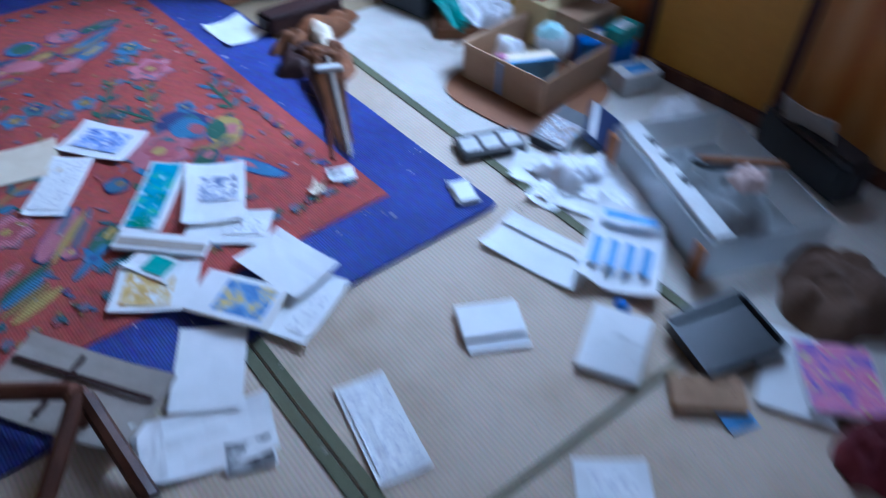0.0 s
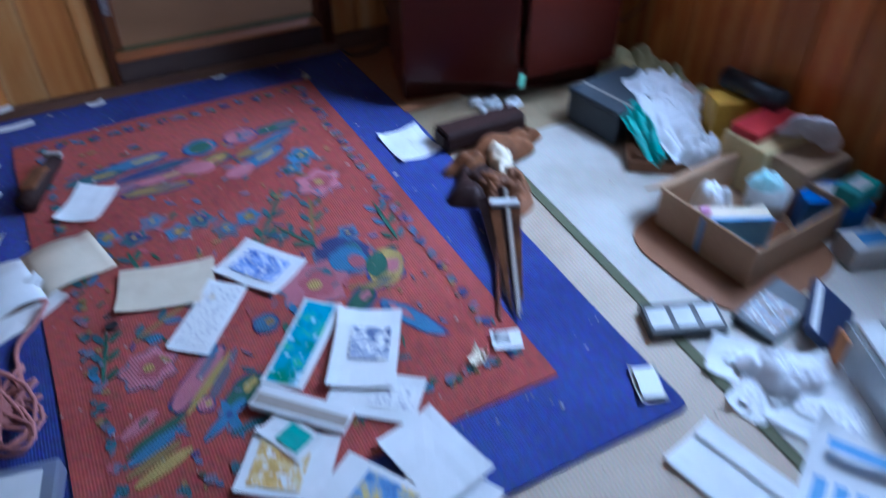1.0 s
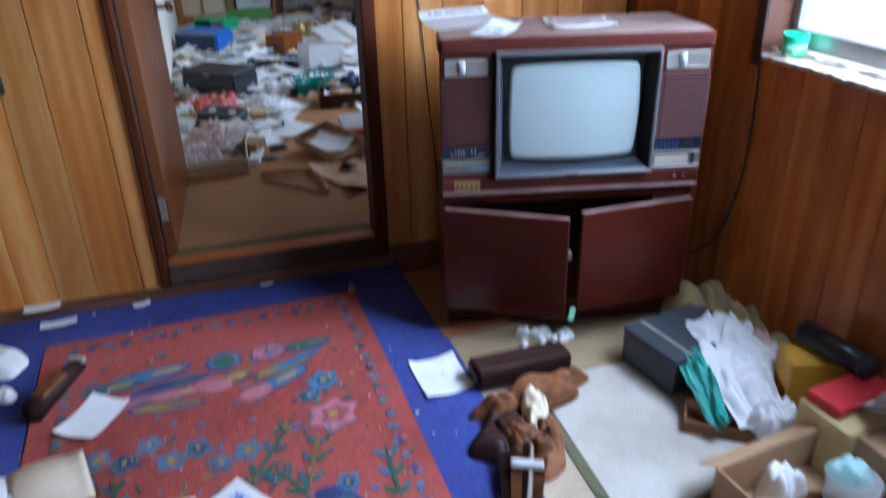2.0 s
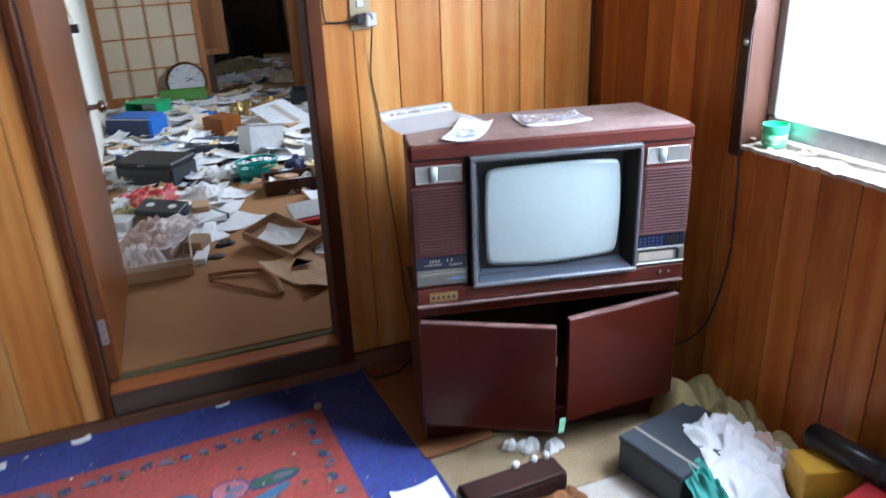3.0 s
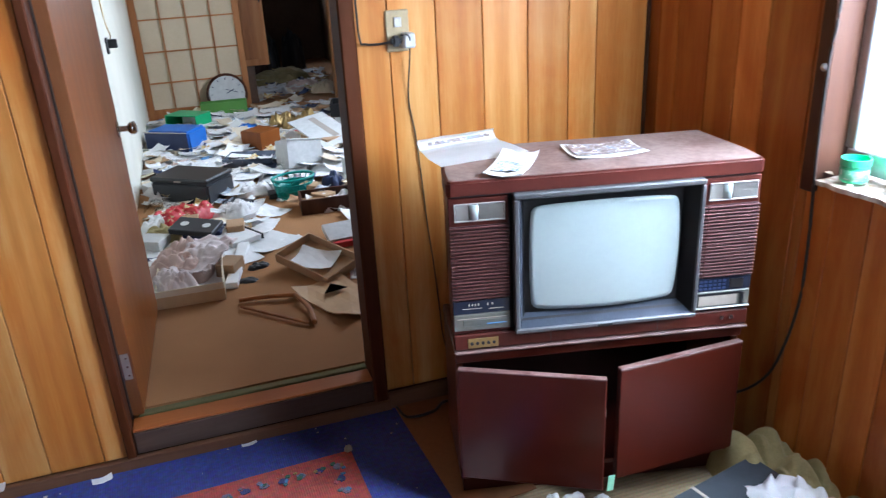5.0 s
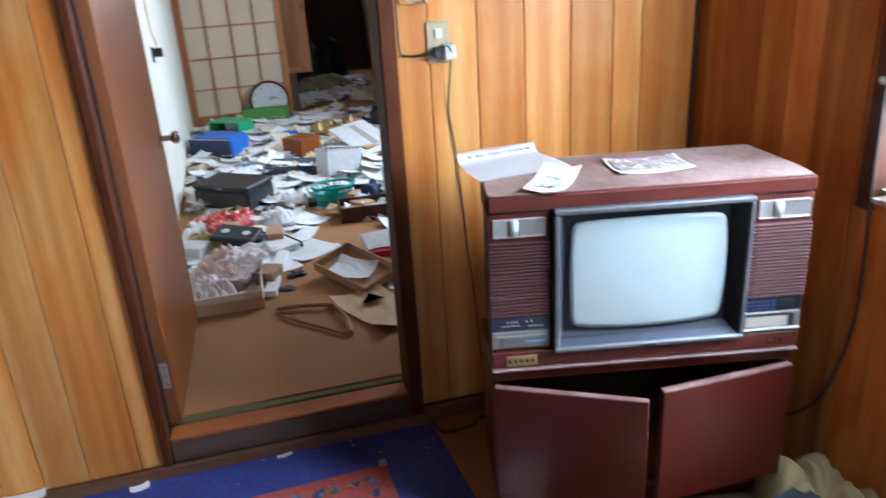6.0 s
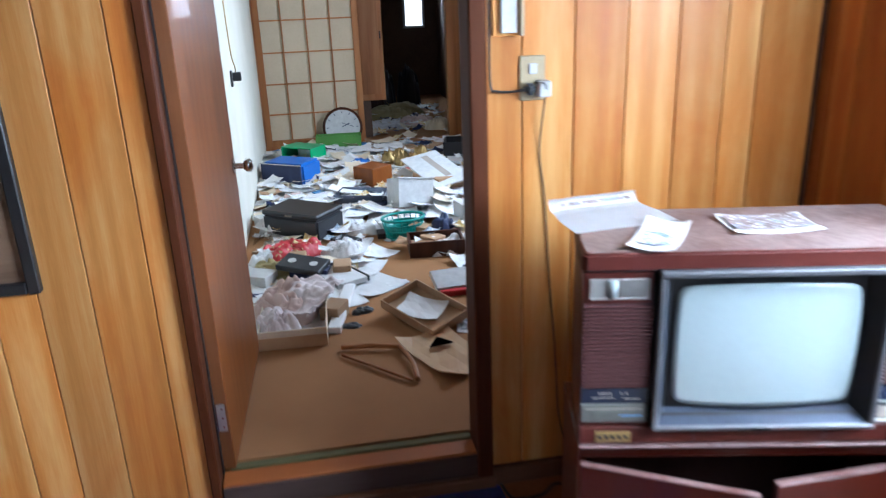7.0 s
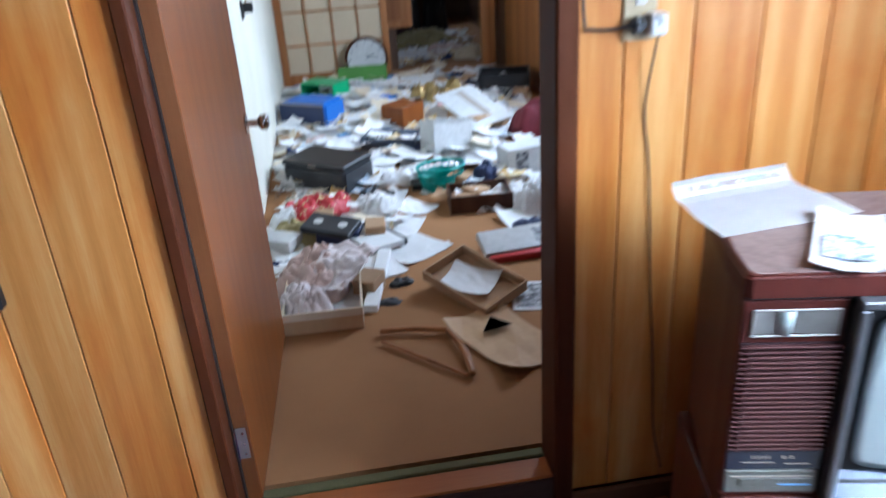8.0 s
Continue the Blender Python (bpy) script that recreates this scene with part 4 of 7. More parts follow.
        part("mark", box(0.05, 0.0012, 0.0026, (x0 + 0.112, -0.0036, 0.6035)), M["blue_ink"], fl)
# screen bezel, a proud frame whose inner faces slope back to the tube
B0, B1, C0, C1 = 0.158, 0.639, 0.572, 0.9505
I0, I1, J0, J1 = B0 + 0.0135, B1 - 0.0115, C0 + 0.013, C1 - 0.014
bez = part("bezel", box(B1 - B0, 0.034, C1 - J1, ((B0 + B1) / 2, -0.003, J1), 0.003), M["silver_dark"], tv, "grey metallic screen bezel")
part("bezel_side", box(I0 - B0, 0.034, J1 - J0 - 0.001, ((B0 + I0) / 2, -0.003, J0 + 0.0005), 0.003), M["silver_dark"], bez)
part("bezel_side", box(B1 - I1, 0.034, J1 - J0 - 0.001, ((B1 + I1) / 2, -0.003, J0 + 0.0005), 0.003), M["silver_dark"], bez)
part("bezel_foot", box(B1 - B0, 0.034, J0 - C0, ((B0 + B1) / 2, -0.003, C0), 0.003), M["silver_dark"], bez)
K0, K1, L0, L1, DEEP = 0.191, 0.600, 0.611, 0.921, 0.024

def lerp3(a, b, k):
    return tuple(p + (q - p) * k for p, q in zip(a, b))


oa, ob_, oc, od = (I0, -0.014, J0), (I1, -0.014, J0), (I1, -0.014, J1), (I0, -0.014, J1)
na, nb_, nc, nd = (K0, DEEP, L0), (K1, DEEP, L0), (K1, DEEP, L1), (K0, DEEP, L1)
part("slope", quad_plate([oa, ob_, lerp3(ob_, nb_, 0.5), lerp3(oa, na, 0.5)]), M["bezel"], bez, "grey sloping lower face tinted blue for the tube's reflection")
part("groove", quad_plate([lerp3(oa, na, 0.5), lerp3(ob_, nb_, 0.5), lerp3(ob_, nb_, 0.66), lerp3(oa, na, 0.66)]), M["black"], bez)
part("slope", quad_plate([lerp3(oa, na, 0.66), lerp3(ob_, nb_, 0.66), nb_, na]), M["bezel"], bez, "grey sloping lower face tinted blue for the tube's reflection")
part("cheek", quad_plate([oa, lerp3(oa, na, 0.55), lerp3(od, nd, 0.55), od]), M["bezel"], bez)
part("cheek", quad_plate([lerp3(oa, na, 0.55), na, nd, lerp3(od, nd, 0.55)]), M["black"], bez)
part("cheek", quad_plate([ob_, oc, nc, nb_]), M["black"], bez)
part("brow", quad_plate([od, nd, nc, oc]), M["black"], bez)
part("emblem", box(0.040, 0.003, 0.0085, ((B0 + B1) / 2 - 0.004, -0.0213, C0 + 0.002), 0.002), M["black"], bez)
part("surround", box(K1 - K0 + 0.02, 0.004, L1 - L0 + 0.02, ((K0 + K1) / 2, DEEP + 0.004, L0 - 0.01)), M["black"], tv, "black recessed screen surround")
tube_w, tube_h = 0.388, 0.294
bm = bmesh.new()
bmesh.ops.create_grid(bm, x_segments=32, y_segments=24, size=1)
for v in bm.verts:
    x, y = v.co.x, v.co.y
    k = (abs(x) ** 18 + abs(y) ** 18) ** (1 / 18)
    m = max(abs(x), abs(y))
    px, pz = (x * m / k, y * m / k) if k > 1e-9 else (x, y)
    px, pz = px * (1 - 0.030 * pz * pz), pz * (1 - 0.050 * px * px)
    v.co = (px * tube_w / 2, 0.020 * (px * px * 0.6 + pz * pz * 0.4), pz * tube_h / 2)
bmesh.ops.translate(bm, vec=(0.3955, 0.003, 0.7645), verts=bm.verts)
bmesh.ops.solidify(bm, geom=list(bm.faces), thickness=-0.004)
bmesh.ops.recalc_face_normals(bm, faces=bm.faces)
part("picture_tube", bm, M["screen"], tv, "pale grey-green curved glass tube", smooth=True)
# lower cabinet, hollow on a recessed kick board, with two doors ajar
KICK = 0.074
for x in (0.013, TV_W - 0.013):
    part("side_panel", box(0.020, TV_D - 0.04, 0.380, (x, TV_D / 2 + 0.012, 0.125), 0.002), M["red_side"], tv)
part("back_panel", box(TV_W - 0.05, 0.012, 0.380, (TV_W / 2, TV_D - 0.02, 0.125)), M["dark_leather"], tv)
part("cabinet_floor", box(TV_W - 0.008, TV_D - 0.006, 0.018, (TV_W / 2, TV_D / 2 + 0.010, 0.105), 0.003), M["red_lacquer"], tv)
part("cabinet_head", box(TV_W - 0.006, TV_D - 0.02, 0.034, (TV_W / 2, TV_D / 2 + 0.004, 0.482), 0.003), M["red_lacquer"], tv)
part("head_rim", box(TV_W + 0.002, 0.022, 0.0085, (TV_W / 2, 0.004, 0.5185), 0.003), M["dusty_rim"], tv, "dusty moulding under the screen")
part("kick_board", box(TV_W - 0.03, 0.018, 0.104, (TV_W / 2, KICK + 0.009, 0.0), 0.002), M["red_lacquer"], tv)
for x in (0.026, TV_W - 0.026):
    part("foot", box(0.020, TV_D - KICK - 0.03, 0.104, (x, (TV_D + KICK) / 2 + 0.008, 0.0)), M["red_side"], tv)
for hx, s, w, ang in ((0.006, 1, 0.386, -18.2), (TV_W - 0.006, -1, 0.378, 12.3)):
    d = part("cabinet_door", box(w, 0.018, 0.347, (s * w / 2, 0.0, 0.0), 0.003), M["red_lacquer"], tv, "glossy dark red cabinet door, ajar", m=pose(hx, 0.004, 0.127, 0, 0, ang))
    part("door_rim", box(w - 0.003, 0.0185, 0.004, (s * w / 2, 0.0, 0.3455), 0.001), M["dusty_rim"], d, "dust on the door's upper edge")
part("green_tag", box(0.021, 0.003, 0.050, (0.402, -0.094, 0.100), 0.001, turn=Matrix.Rotation(radians(14), 4, "Z") @ Matrix.Rotation(radians(6), 4, "Y")), M["tag_green"], tv, "pale green paper tag")
part("latch", box(0.014, 0.02, 0.03, (0.408, 0.01, 0.27), 0.002), M["cream_paper"], tv, "cream door latch")

# papers on the set
def paper(name, x, y, z, rot, w, h, label, category="paper", mat="paper", lift=0.004, seed=1, ink=None, inkbox=None, thick=0.0012, group="", bend=0.0, tilt=(0, 0)):
    """One sheet or booklet, flat on its support, with an optional printed field (its centre and size as shares of the sheet)."""
    ob = solid(name, sheet(w, h, lift, seed, thick, bend=bend), M[mat], label, category, pose(x, y, z, tilt[0], tilt[1], rot), group, smooth=False)
    if ink:
        cx, cy, sw, sh = inkbox or (0, 0, 0.8, 0.8)
        n = 6
        bm = bmesh.new()
        bmesh.ops.create_grid(bm, x_segments=n, y_segments=n, size=0.5)
        for v in bm.verts:
            x2, y2 = 2 * (cx + v.co.x * sw), 2 * (cy + v.co.y * sh)
            zz = lift * (x2 * x2 * y2 * y2) * (1 + noise.noise((x2 + seed, y2, seed * 3.1))) + lift * 0.5 * abs(noise.noise((x2 * 1.7 + seed * 5, y2 * 1.7, 0))) + bend * max(0.0, y2) ** 2
            v.co = (x2 * w / 2, y2 * h / 2, zz + thick + 0.0018 + 0.3 * lift)
        bmesh.ops.solidify(bm, geom=list(bm.faces), thickness=0.0006)
        part("print", bm, M[ink], ob, "printed picture")
    return ob


TOP = 0.9886
news = thing("folded_newspaper", "folded white leaflet with its upper leaf raised, on the television", "paper", TV @ pose(0.085, 0.285, TOP, 0, 0, 19))
bm = bmesh.new()
rows = ((-0.122, 0.001), (-0.04, 0.003), (0.020, 0.004), (0.040, 0.007), (0.056, 0.024), (0.072, 0.027))
grid = [[bm.verts.new((x * (1 + 0.10 * (y < 0)) + 0.010 * (y > 0.06), y + 0.006 * noise.noise((x * 9, y * 3, 1)), z + 0.003 * abs(noise.noise((x * 14, y * 20, 4))))) for x in [-0.118 + 0.236 * i / 9 for i in range(10)]] for y, z in rows]
for ra, rb in zip(grid, grid[1:]):
    for i in range(9):
        bm.faces.new((ra[i], ra[i + 1], rb[i + 1], rb[i]))
bmesh.ops.solidify(bm, geom=list(bm.faces), thickness=0.0015)
bmesh.ops.recalc_face_normals(bm, faces=bm.faces)
part("leaf", bm, M["paper"], news)
part("print", box(0.19, 0.010, 0.0008, (0.006, 0.047, 0.0178), turn=Matrix.Rotation(radians(46), 4, "X")), M["pic_news"], news, "line of grey-green print")
paper("leaflet", *(TV @ Vector((0.178, 0.095, TOP + 0.003))), -36, 0.098, 0.215, "small printed leaflet on the television", "paper", lift=0.008, seed=5, ink="pic_sky", inkbox=(0.0, -0.16, 0.72, 0.40), thick=0.0015)
paper("magazine", *(TV @ Vector((0.435, 0.166, TOP))), -8, 0.195, 0.128, "open magazine page lying in the dust", "magazine", lift=0.006, seed=7, ink="pic_news", inkbox=(0, 0.02, 0.9, 0.8), thick=0.0025)

# ---- rug ----
RUG = pose(1.145, 2.865, 0.0022, 0, 0, 2.6)
rug = thing("rug", "blue and brick-red rug woven with birds and flowers", "rug", RUG)


def carpet(w, h, z0, z1, r, seed):
    bm = bmesh.new()
    bmesh.ops.create_grid(bm, x_segments=60, y_segments=80, size=0.5)
    for v in bm.verts:
        x, y = v.co.x * w, v.co.y * h
        v.co = (x + 0.006 * noise.noise((y * 2, seed, 0)) * (abs(v.co.x) > 0.49), y + 0.006 * noise.noise((x * 2, 3, seed)) * (abs(v.co.y) > 0.49), z1 + 0.0016 * noise.noise((x * 3, y * 3, seed)))
    for c in bm.verts:
        dx, dy = abs(c.co.x) - (w / 2 - r), abs(c.co.y) - (h / 2 - r)
        if dx > 0 and dy > 0 and math.hypot(dx, dy) > r:
            k = r / math.hypot(dx, dy)
            c.co.x = math.copysign(w / 2 - r + dx * k, c.co.x)
            c.co.y = math.copysign(h / 2 - r + dy * k, c.co.y)
    bmesh.ops.solidify(bm, geom=list(bm.faces), thickness=z1 - z0)
    bmesh.ops.recalc_face_normals(bm, faces=bm.faces)
    return bm


part("blue_ground", carpet(1.468, 2.090, 0.0015, 0.008, 0.015, 1), M["rug_blue"], rug, "deep blue border", m=pose(0, -0.020, 0, 0, 0, -0.6))
part("red_field", carpet(1.05, 1.680, 0.0085, 0.0125, 0.004, 1), M["rug_red"], rug, "brick-red field", m=pose(-0.012, -0.020, 0))
PILE = {k: ribbed("pile_" + k, a, tuple(0.84 * c for c in a), 45.0, "X", rough=0.95, bump=0.3) for k, a in dict(
    blue=(0.075, 0.18, 0.33), navy=(0.045, 0.055, 0.17), teal=(0.055, 0.13, 0.16), pink=(0.44, 0.16, 0.20), rose=(0.36, 0.10, 0.12), green=(0.045, 0.12, 0.08),
    olive=(0.26, 0.18, 0.065), yellow=(0.40, 0.30, 0.085), dusk=(0.16, 0.15, 0.22)).items()}
rng = random.Random(5)


def motif(x, y, rx, ry, rot, colour, wob=0.12, z=0.0, lobes=0):
    """A woven patch with a wavy outline, given in the room's axes; large ones have a dark edge and a lighter heart."""
    if z == 0.0 and min(rx, ry) > 0.0165:
        motif(x, y, rx + 0.005, ry + 0.005, rot, "dusk" if lobes or colour == "navy" else "navy", 0.25, -0.0006, lobes)
        q = Vector((rx * 0.35, 0, 0))
        q.rotate(Euler((0, 0, radians(rot))))
        motif(x + q.x, y + q.y, rx * 0.42, ry * 0.4, rot, rng.choice(("dusk", "yellow", "pink", "teal", "olive")), 0.4, 0.0005)
    bm = bmesh.new()
    n = 28
    s = rng.uniform(0, 50)
    top = []
    for i in range(n):
        a = 2 * math.pi * i / n
        k = 1 + wob * noise.noise((2 * math.cos(a) + s, 2 * math.sin(a), s)) + (0.16 * math.cos(lobes * a) if lobes else 0)
        top.append(bm.verts.new((rx * k * math.cos(a), ry * k * math.sin(a), 0.0)))
    f = bm.faces.new(top)
    ex = bmesh.ops.extrude_face_region(bm, geom=[f])
    bmesh.ops.translate(bm, vec=(0, 0, 0.0026), verts=[g for g in ex["geom"] if isinstance(g, bmesh.types.BMVert)])
    bmesh.ops.recalc_face_normals(bm, faces=bm.faces)
    local = RUG.inverted() @ pose(x, y, 0, 0, 0, rot)
    local.translation.z = 0.0122 + z + 0.0000028 * len(rug.children)
    part("motif", bm, PILE[colour], rug, m=local)


def flower(x, y, r, outer, inner, lobes=6):
    motif(x, y, r, r * 0.9, rng.uniform(0, 90), outer, 0.1, 0, lobes)
    motif(x + 0.1 * r, y, r * 0.55, r * 0.5, rng.uniform(0, 90), inner, 0.1, 0.0008, 5)
    motif(x, y, r * 0.22, r * 0.2, 0, "yellow", 0.1, 0.0016)


def sprig(x, y, rot, length, colour="green"):
    c, s = math.cos(radians(rot)), math.sin(radians(rot))
    motif(x, y, length / 2, 0.006, rot, colour, 0.3)
    for k in (-0.35, 0.0, 0.35):
        for q in (-1, 1):
            motif(x + c * k * length - s * q * 0.02, y + s * k * length + c * q * 0.02, 0.022, 0.009, rot + 35 * q, rng.choice(("blue", "teal", "green")))


# the flying bird along the far edge
motif(1.14, 3.39, 0.052, 0.045, 0, "blue"); motif(1.14, 3.385, 0.035, 0.032, 0, "green", z=0.0008)
motif(1.28, 3.40, 0.052, 0.042, 0, "pink"); motif(1.41, 3.405, 0.075, 0.024, 8, "green")
motif(1.15, 3.285, 0.075, 0.03, 20, "olive"); motif(1.105, 3.27, 0.06, 0.034, -15, "pink", z=0.0008); motif(1.32, 3.30, 0.09, 0.026, 20, "olive")
motif(0.93, 3.385, 0.11, 0.028, 8, "blue"); motif(0.98, 3.315, 0.12, 0.022, 8, "navy"); motif(0.80, 3.35, 0.09, 0.024, 5, "teal"); motif(1.0, 3.26, 0.08, 0.02, 5, "pink")
motif(1.30, 3.23, 0.10, 0.026, 28, "blue"); motif(1.23, 3.19, 0.05, 0.03, 20, "pink", z=0.0008); motif(1.37, 3.33, 0.09, 0.018, 25, "blue", z=0.0008)
motif(0.97, 3.205, 0.10, 0.022, -4, "olive"); motif(0.86, 3.25, 0.07, 0.018, 10, "pink")
# rows of small blossoms and leaves
for i, (x, y) in enumerate(((0.80, 3.02), (0.87, 2.985), (0.93, 3.04), (0.99, 2.96), (1.06, 2.99), (1.12, 2.91), (1.19, 2.94))):
    flower(x, y, 0.034, ("blue", "teal", "dusk")[i % 3], ("olive", "navy", "blue")[i % 3], 5)
flower(1.435, 3.02, 0.066, "pink", "rose"); flower(1.43, 3.19, 0.045, "blue", "teal"); flower(1.38, 3.13, 0.03, "teal", "blue", 5)
sprig(1.26, 2.93, 60, 0.26); sprig(1.31, 2.76, 120, 0.22); sprig(1.18, 2.80, 20, 0.2); sprig(1.36, 2.86, 75, 0.2, "olive")
# the curled bird, peonies and the long-tailed bird near the lower edge
motif(1.385, 2.655, 0.075, 0.085, 10, "navy"); motif(1.39, 2.63, 0.05, 0.055, 10, "blue", z=0.0008); motif(1.41, 2.61, 0.022, 0.03, 10, "rose", z=0.0016)
motif(1.475, 2.56, 0.05, 0.075, -20, "yellow"); motif(1.455, 2.575, 0.03, 0.05, -20, "green", z=0.0008); motif(1.43, 2.505, 0.055, 0.018, 8, "olive")
flower(1.275, 2.57, 0.092, "pink", "rose", 7); flower(0.83, 2.465, 0.062, "pink", "rose", 7); flower(1.43, 2.74, 0.03, "blue", "navy", 5)
motif(1.37, 2.465, 0.045, 0.03, 40, "green"); motif(1.02, 2.30, 0.055, 0.03, 40, "green"); motif(1.46, 2.35, 0.10, 0.024, 118, "blue"); motif(1.22, 2.66, 0.05, 0.02, 70, "teal")
motif(0.93, 2.385, 0.10, 0.028, 48, "pink"); motif(0.95, 2.36, 0.095, 0.010, 48, "yellow", z=0.0008); motif(0.985, 2.37, 0.085, 0.014, 56, "dusk")
motif(0.785, 2.305, 0.05, 0.016, 30, "pink"); motif(0.815, 2.262, 0.075, 0.014, 26, "green"); motif(0.81, 2.235, 0.07, 0.016, 24, "blue"); motif(0.80, 2.20, 0.065, 0.013, 22, "olive"); motif(0.815, 2.172, 0.07, 0.016, 22, "yellow")
motif(0.96, 2.24, 0.07, 0.014, 35, "blue"); motif(0.975, 2.235, 0.06, 0.012, 100, "blue"); motif(1.01, 2.20, 0.05, 0.012, 10, "teal"); motif(0.93, 2.30, 0.018, 0.018, 0, "pink")
sprig(0.74, 2.55, 80, 0.18); sprig(0.90, 2.62, 30, 0.2, "olive"); sprig(1.18, 2.44, 60, 0.2); sprig(0.86, 2.84, 100, 0.18); sprig(1.10, 2.13, 15, 0.3, "olive"); sprig(1.55, 2.75, 90, 0.2); sprig(0.73, 2.92, 85, 0.2)
motif(0.86, 2.555, 0.02, 0.012, 10, "blue"); motif(0.97, 2.46, 0.02, 0.025, 40, "blue"); motif(1.12, 2.49, 0.03, 0.03, 0, "blue")
for i in range(190):
    p = RUG @ Vector((rng.uniform(-0.40, 0.40), rng.uniform(-0.70, 0.70), 0))
    motif(p.x, p.y, rng.uniform(0.006, 0.02), rng.uniform(0.003, 0.008), rng.uniform(0, 180), rng.choice(("teal", "green", "dusk", "blue", "olive", "rose", "navy")), 0.4, -0.0003)
# chain of small squares inside the field's edge
RW, RH = 1.05 / 2 - 0.075, 1.655 / 2 - 0.075
links = []
for i in range(26):
    links += [(-RW, -RH + 2 * RH * i / 25, 90), (RW, -RH + 2 * RH * i / 25, 90)]
for i in range(1, 16):
    links += [(-RW + 2 * RW * i / 16, -RH, 0), (-RW + 2 * RW * i / 16, RH, 0)]
for i, (x, y, a) in enumerate(links):
    p = RUG @ Vector((x, y, 0))
    motif(p.x, p.y, 0.0145, 0.012, a + rng.uniform(-12, 12), ("dusk", "navy", "teal", "dusk")[i % 4], 0.45)
    for k in range(3):
        motif(p.x + rng.uniform(-0.02, 0.02), p.y + rng.uniform(-0.02, 0.02), rng.uniform(0.004, 0.011), rng.uniform(0.004, 0.009), rng.uniform(0, 90), rng.choice(("blue", "olive", "rose", "teal", "green", "dusk")), 0.4, 0.0008)

# ---- things on the room's walls ----
frame_ob = thing("wall_picture", "black wooden picture frame hanging on the panelling", "picture", pose(0.405, WALL_Y - 0.014, 0.81))
for x in (-0.185, 0.185):
    part("moulding", box(0.032, 0.026, 0.62, (x, 0.0, 0), 0.004), M["black"], frame_ob)
for z in (0.0, 0.588):
    part("moulding", box(0.338, 0.026, 0.032, (0, 0.0, z), 0.004), M["black"], frame_ob)
part("picture", box(0.338, 0.006, 0.556, (0, 0.006, 0.032)), M["old_wood"], frame_ob, "dim brown picture")

outlet = thing("wall_socket", "yellowed wall socket with a black plug and white adapter", "socket", pose(1.922, WALL_Y - 0.0005, 1.222))
part("plate", box(0.070, 0.008, 0.118, (0, -0.004, 0), 0.003), M["ivory"], outlet)
part("rocker", box(0.022, 0.006, 0.028, (0, -0.011, 0.070), 0.002), M["bin_white"], outlet)
part("adapter", box(0.034, 0.040, 0.042, (0.024, -0.028, 0.012), 0.004), M["bin_white"], outlet, "white cube adapter")
part("plug", box(0.030, 0.034, 0.030, (-0.012, -0.026, 0.018), 0.008, seg=2), M["black"], outlet, "black plug")
part("cord", tube(curve_points([(-0.024, -0.03, 0.033), (-0.06, -0.02, 0.028), (-0.10, -0.012, 0.03), (-0.116, -0.012, 0.045), (-0.119, -0.012, 0.16), (-0.117, -0.012, 0.5)]), 0.0032), M["cable"], outlet, smooth=True)
part("cord", tube(curve_points([(0.0, -0.035, 0.05), (0.022, -0.05, 0.045), (0.026, -0.03, -0.01), (0.020, -0.006, -0.14), (0.034, -0.006, -0.25), (0.043, -0.006, -0.36), (0.056, -0.006, -0.56), (0.069, -0.006, -0.70), (0.080, -0.006, -0.855), (0.088, -0.008, -0.98), (0.11, -0.02, -1.10)]), 0.0022), M["cable"], outlet, smooth=True)

mirror = thing("wall_cabinet", "narrow white panel in a wooden tray on the wall", "wall shelf", pose(1.852, WALL_Y - 0.001, 1.392))
part("backing", box(0.078, 0.012, 0.50, (0, -0.006, 0), 0.002), M["panel"], mirror)
part("white_panel", box(0.044, 0.014, 0.49, (0.002, -0.02, 0.008), 0.003), M["bin_white"], mirror, "white plastic panel")
part("edge", box(0.010, 0.026, 0.498, (0.034, -0.026, 0.001), 0.002), M["ivory"], mirror)

aerial = solid("aerial_cable", tube(curve_points([(0.762, -0.026, 1.9), (0.759, -0.026, 1.35), (0.750, -0.026, 1.24), (0.749, -0.026, 1.10), (0.754, -0.026, 0.93), (0.756, -0.016, 0.76), (0.753, -0.012, 0.57), (0.724, -0.012, 0.41), (0.677, -0.015, 0.28), (0.60, -0.04, 0.187), (0.50, -0.07, 0.14)]), 0.0042),
               M["cable"], "black aerial cable hanging down beside the window", "cable", SIDE_WALL, smooth=True)
hook = solid("cord_hook", disc(0.010, 0.016, (0.74, -0.018, 1.19), n=14, turn=Matrix.Rotation(radians(90), 4, "X"), bevel=0.003), M["alu"], "small steel hook on the window casing", "hook", SIDE_WALL, smooth=True)
jar = thing("jar", "mint green plastic jar standing on the window sill", "jar", SIDE_WALL @ pose(0.822, 0.030, WB + 0.015))
bm = bmesh.new()
profile = ((0.0, 0.001), (0.030, 0.001), (0.033, 0.004), (0.033, 0.042), (0.0355, 0.044), (0.0355, 0.060), (0.032, 0.0605), (0.0315, 0.043), (0.030, 0.008), (0.0, 0.006))
rings = [[bm.verts.new((r * math.cos(2 * math.pi * j / 28), r * math.sin(2 * math.pi * j / 28), z)) for j in range(28)] for r, z in profile[1:-1]]
for ra, rb in zip(rings, rings[1:]):
    for j in range(28):
        bm.faces.new((ra[j], ra[(j + 1) % 28], rb[(j + 1) % 28], rb[j]))
bm.faces.new(rings[0][::-1])
bm.faces.new(rings[-1])
bmesh.ops.recalc_face_normals(bm, faces=bm.faces)
part("pot", bm, M["jar_green"], jar, "open pot with a thick rim")
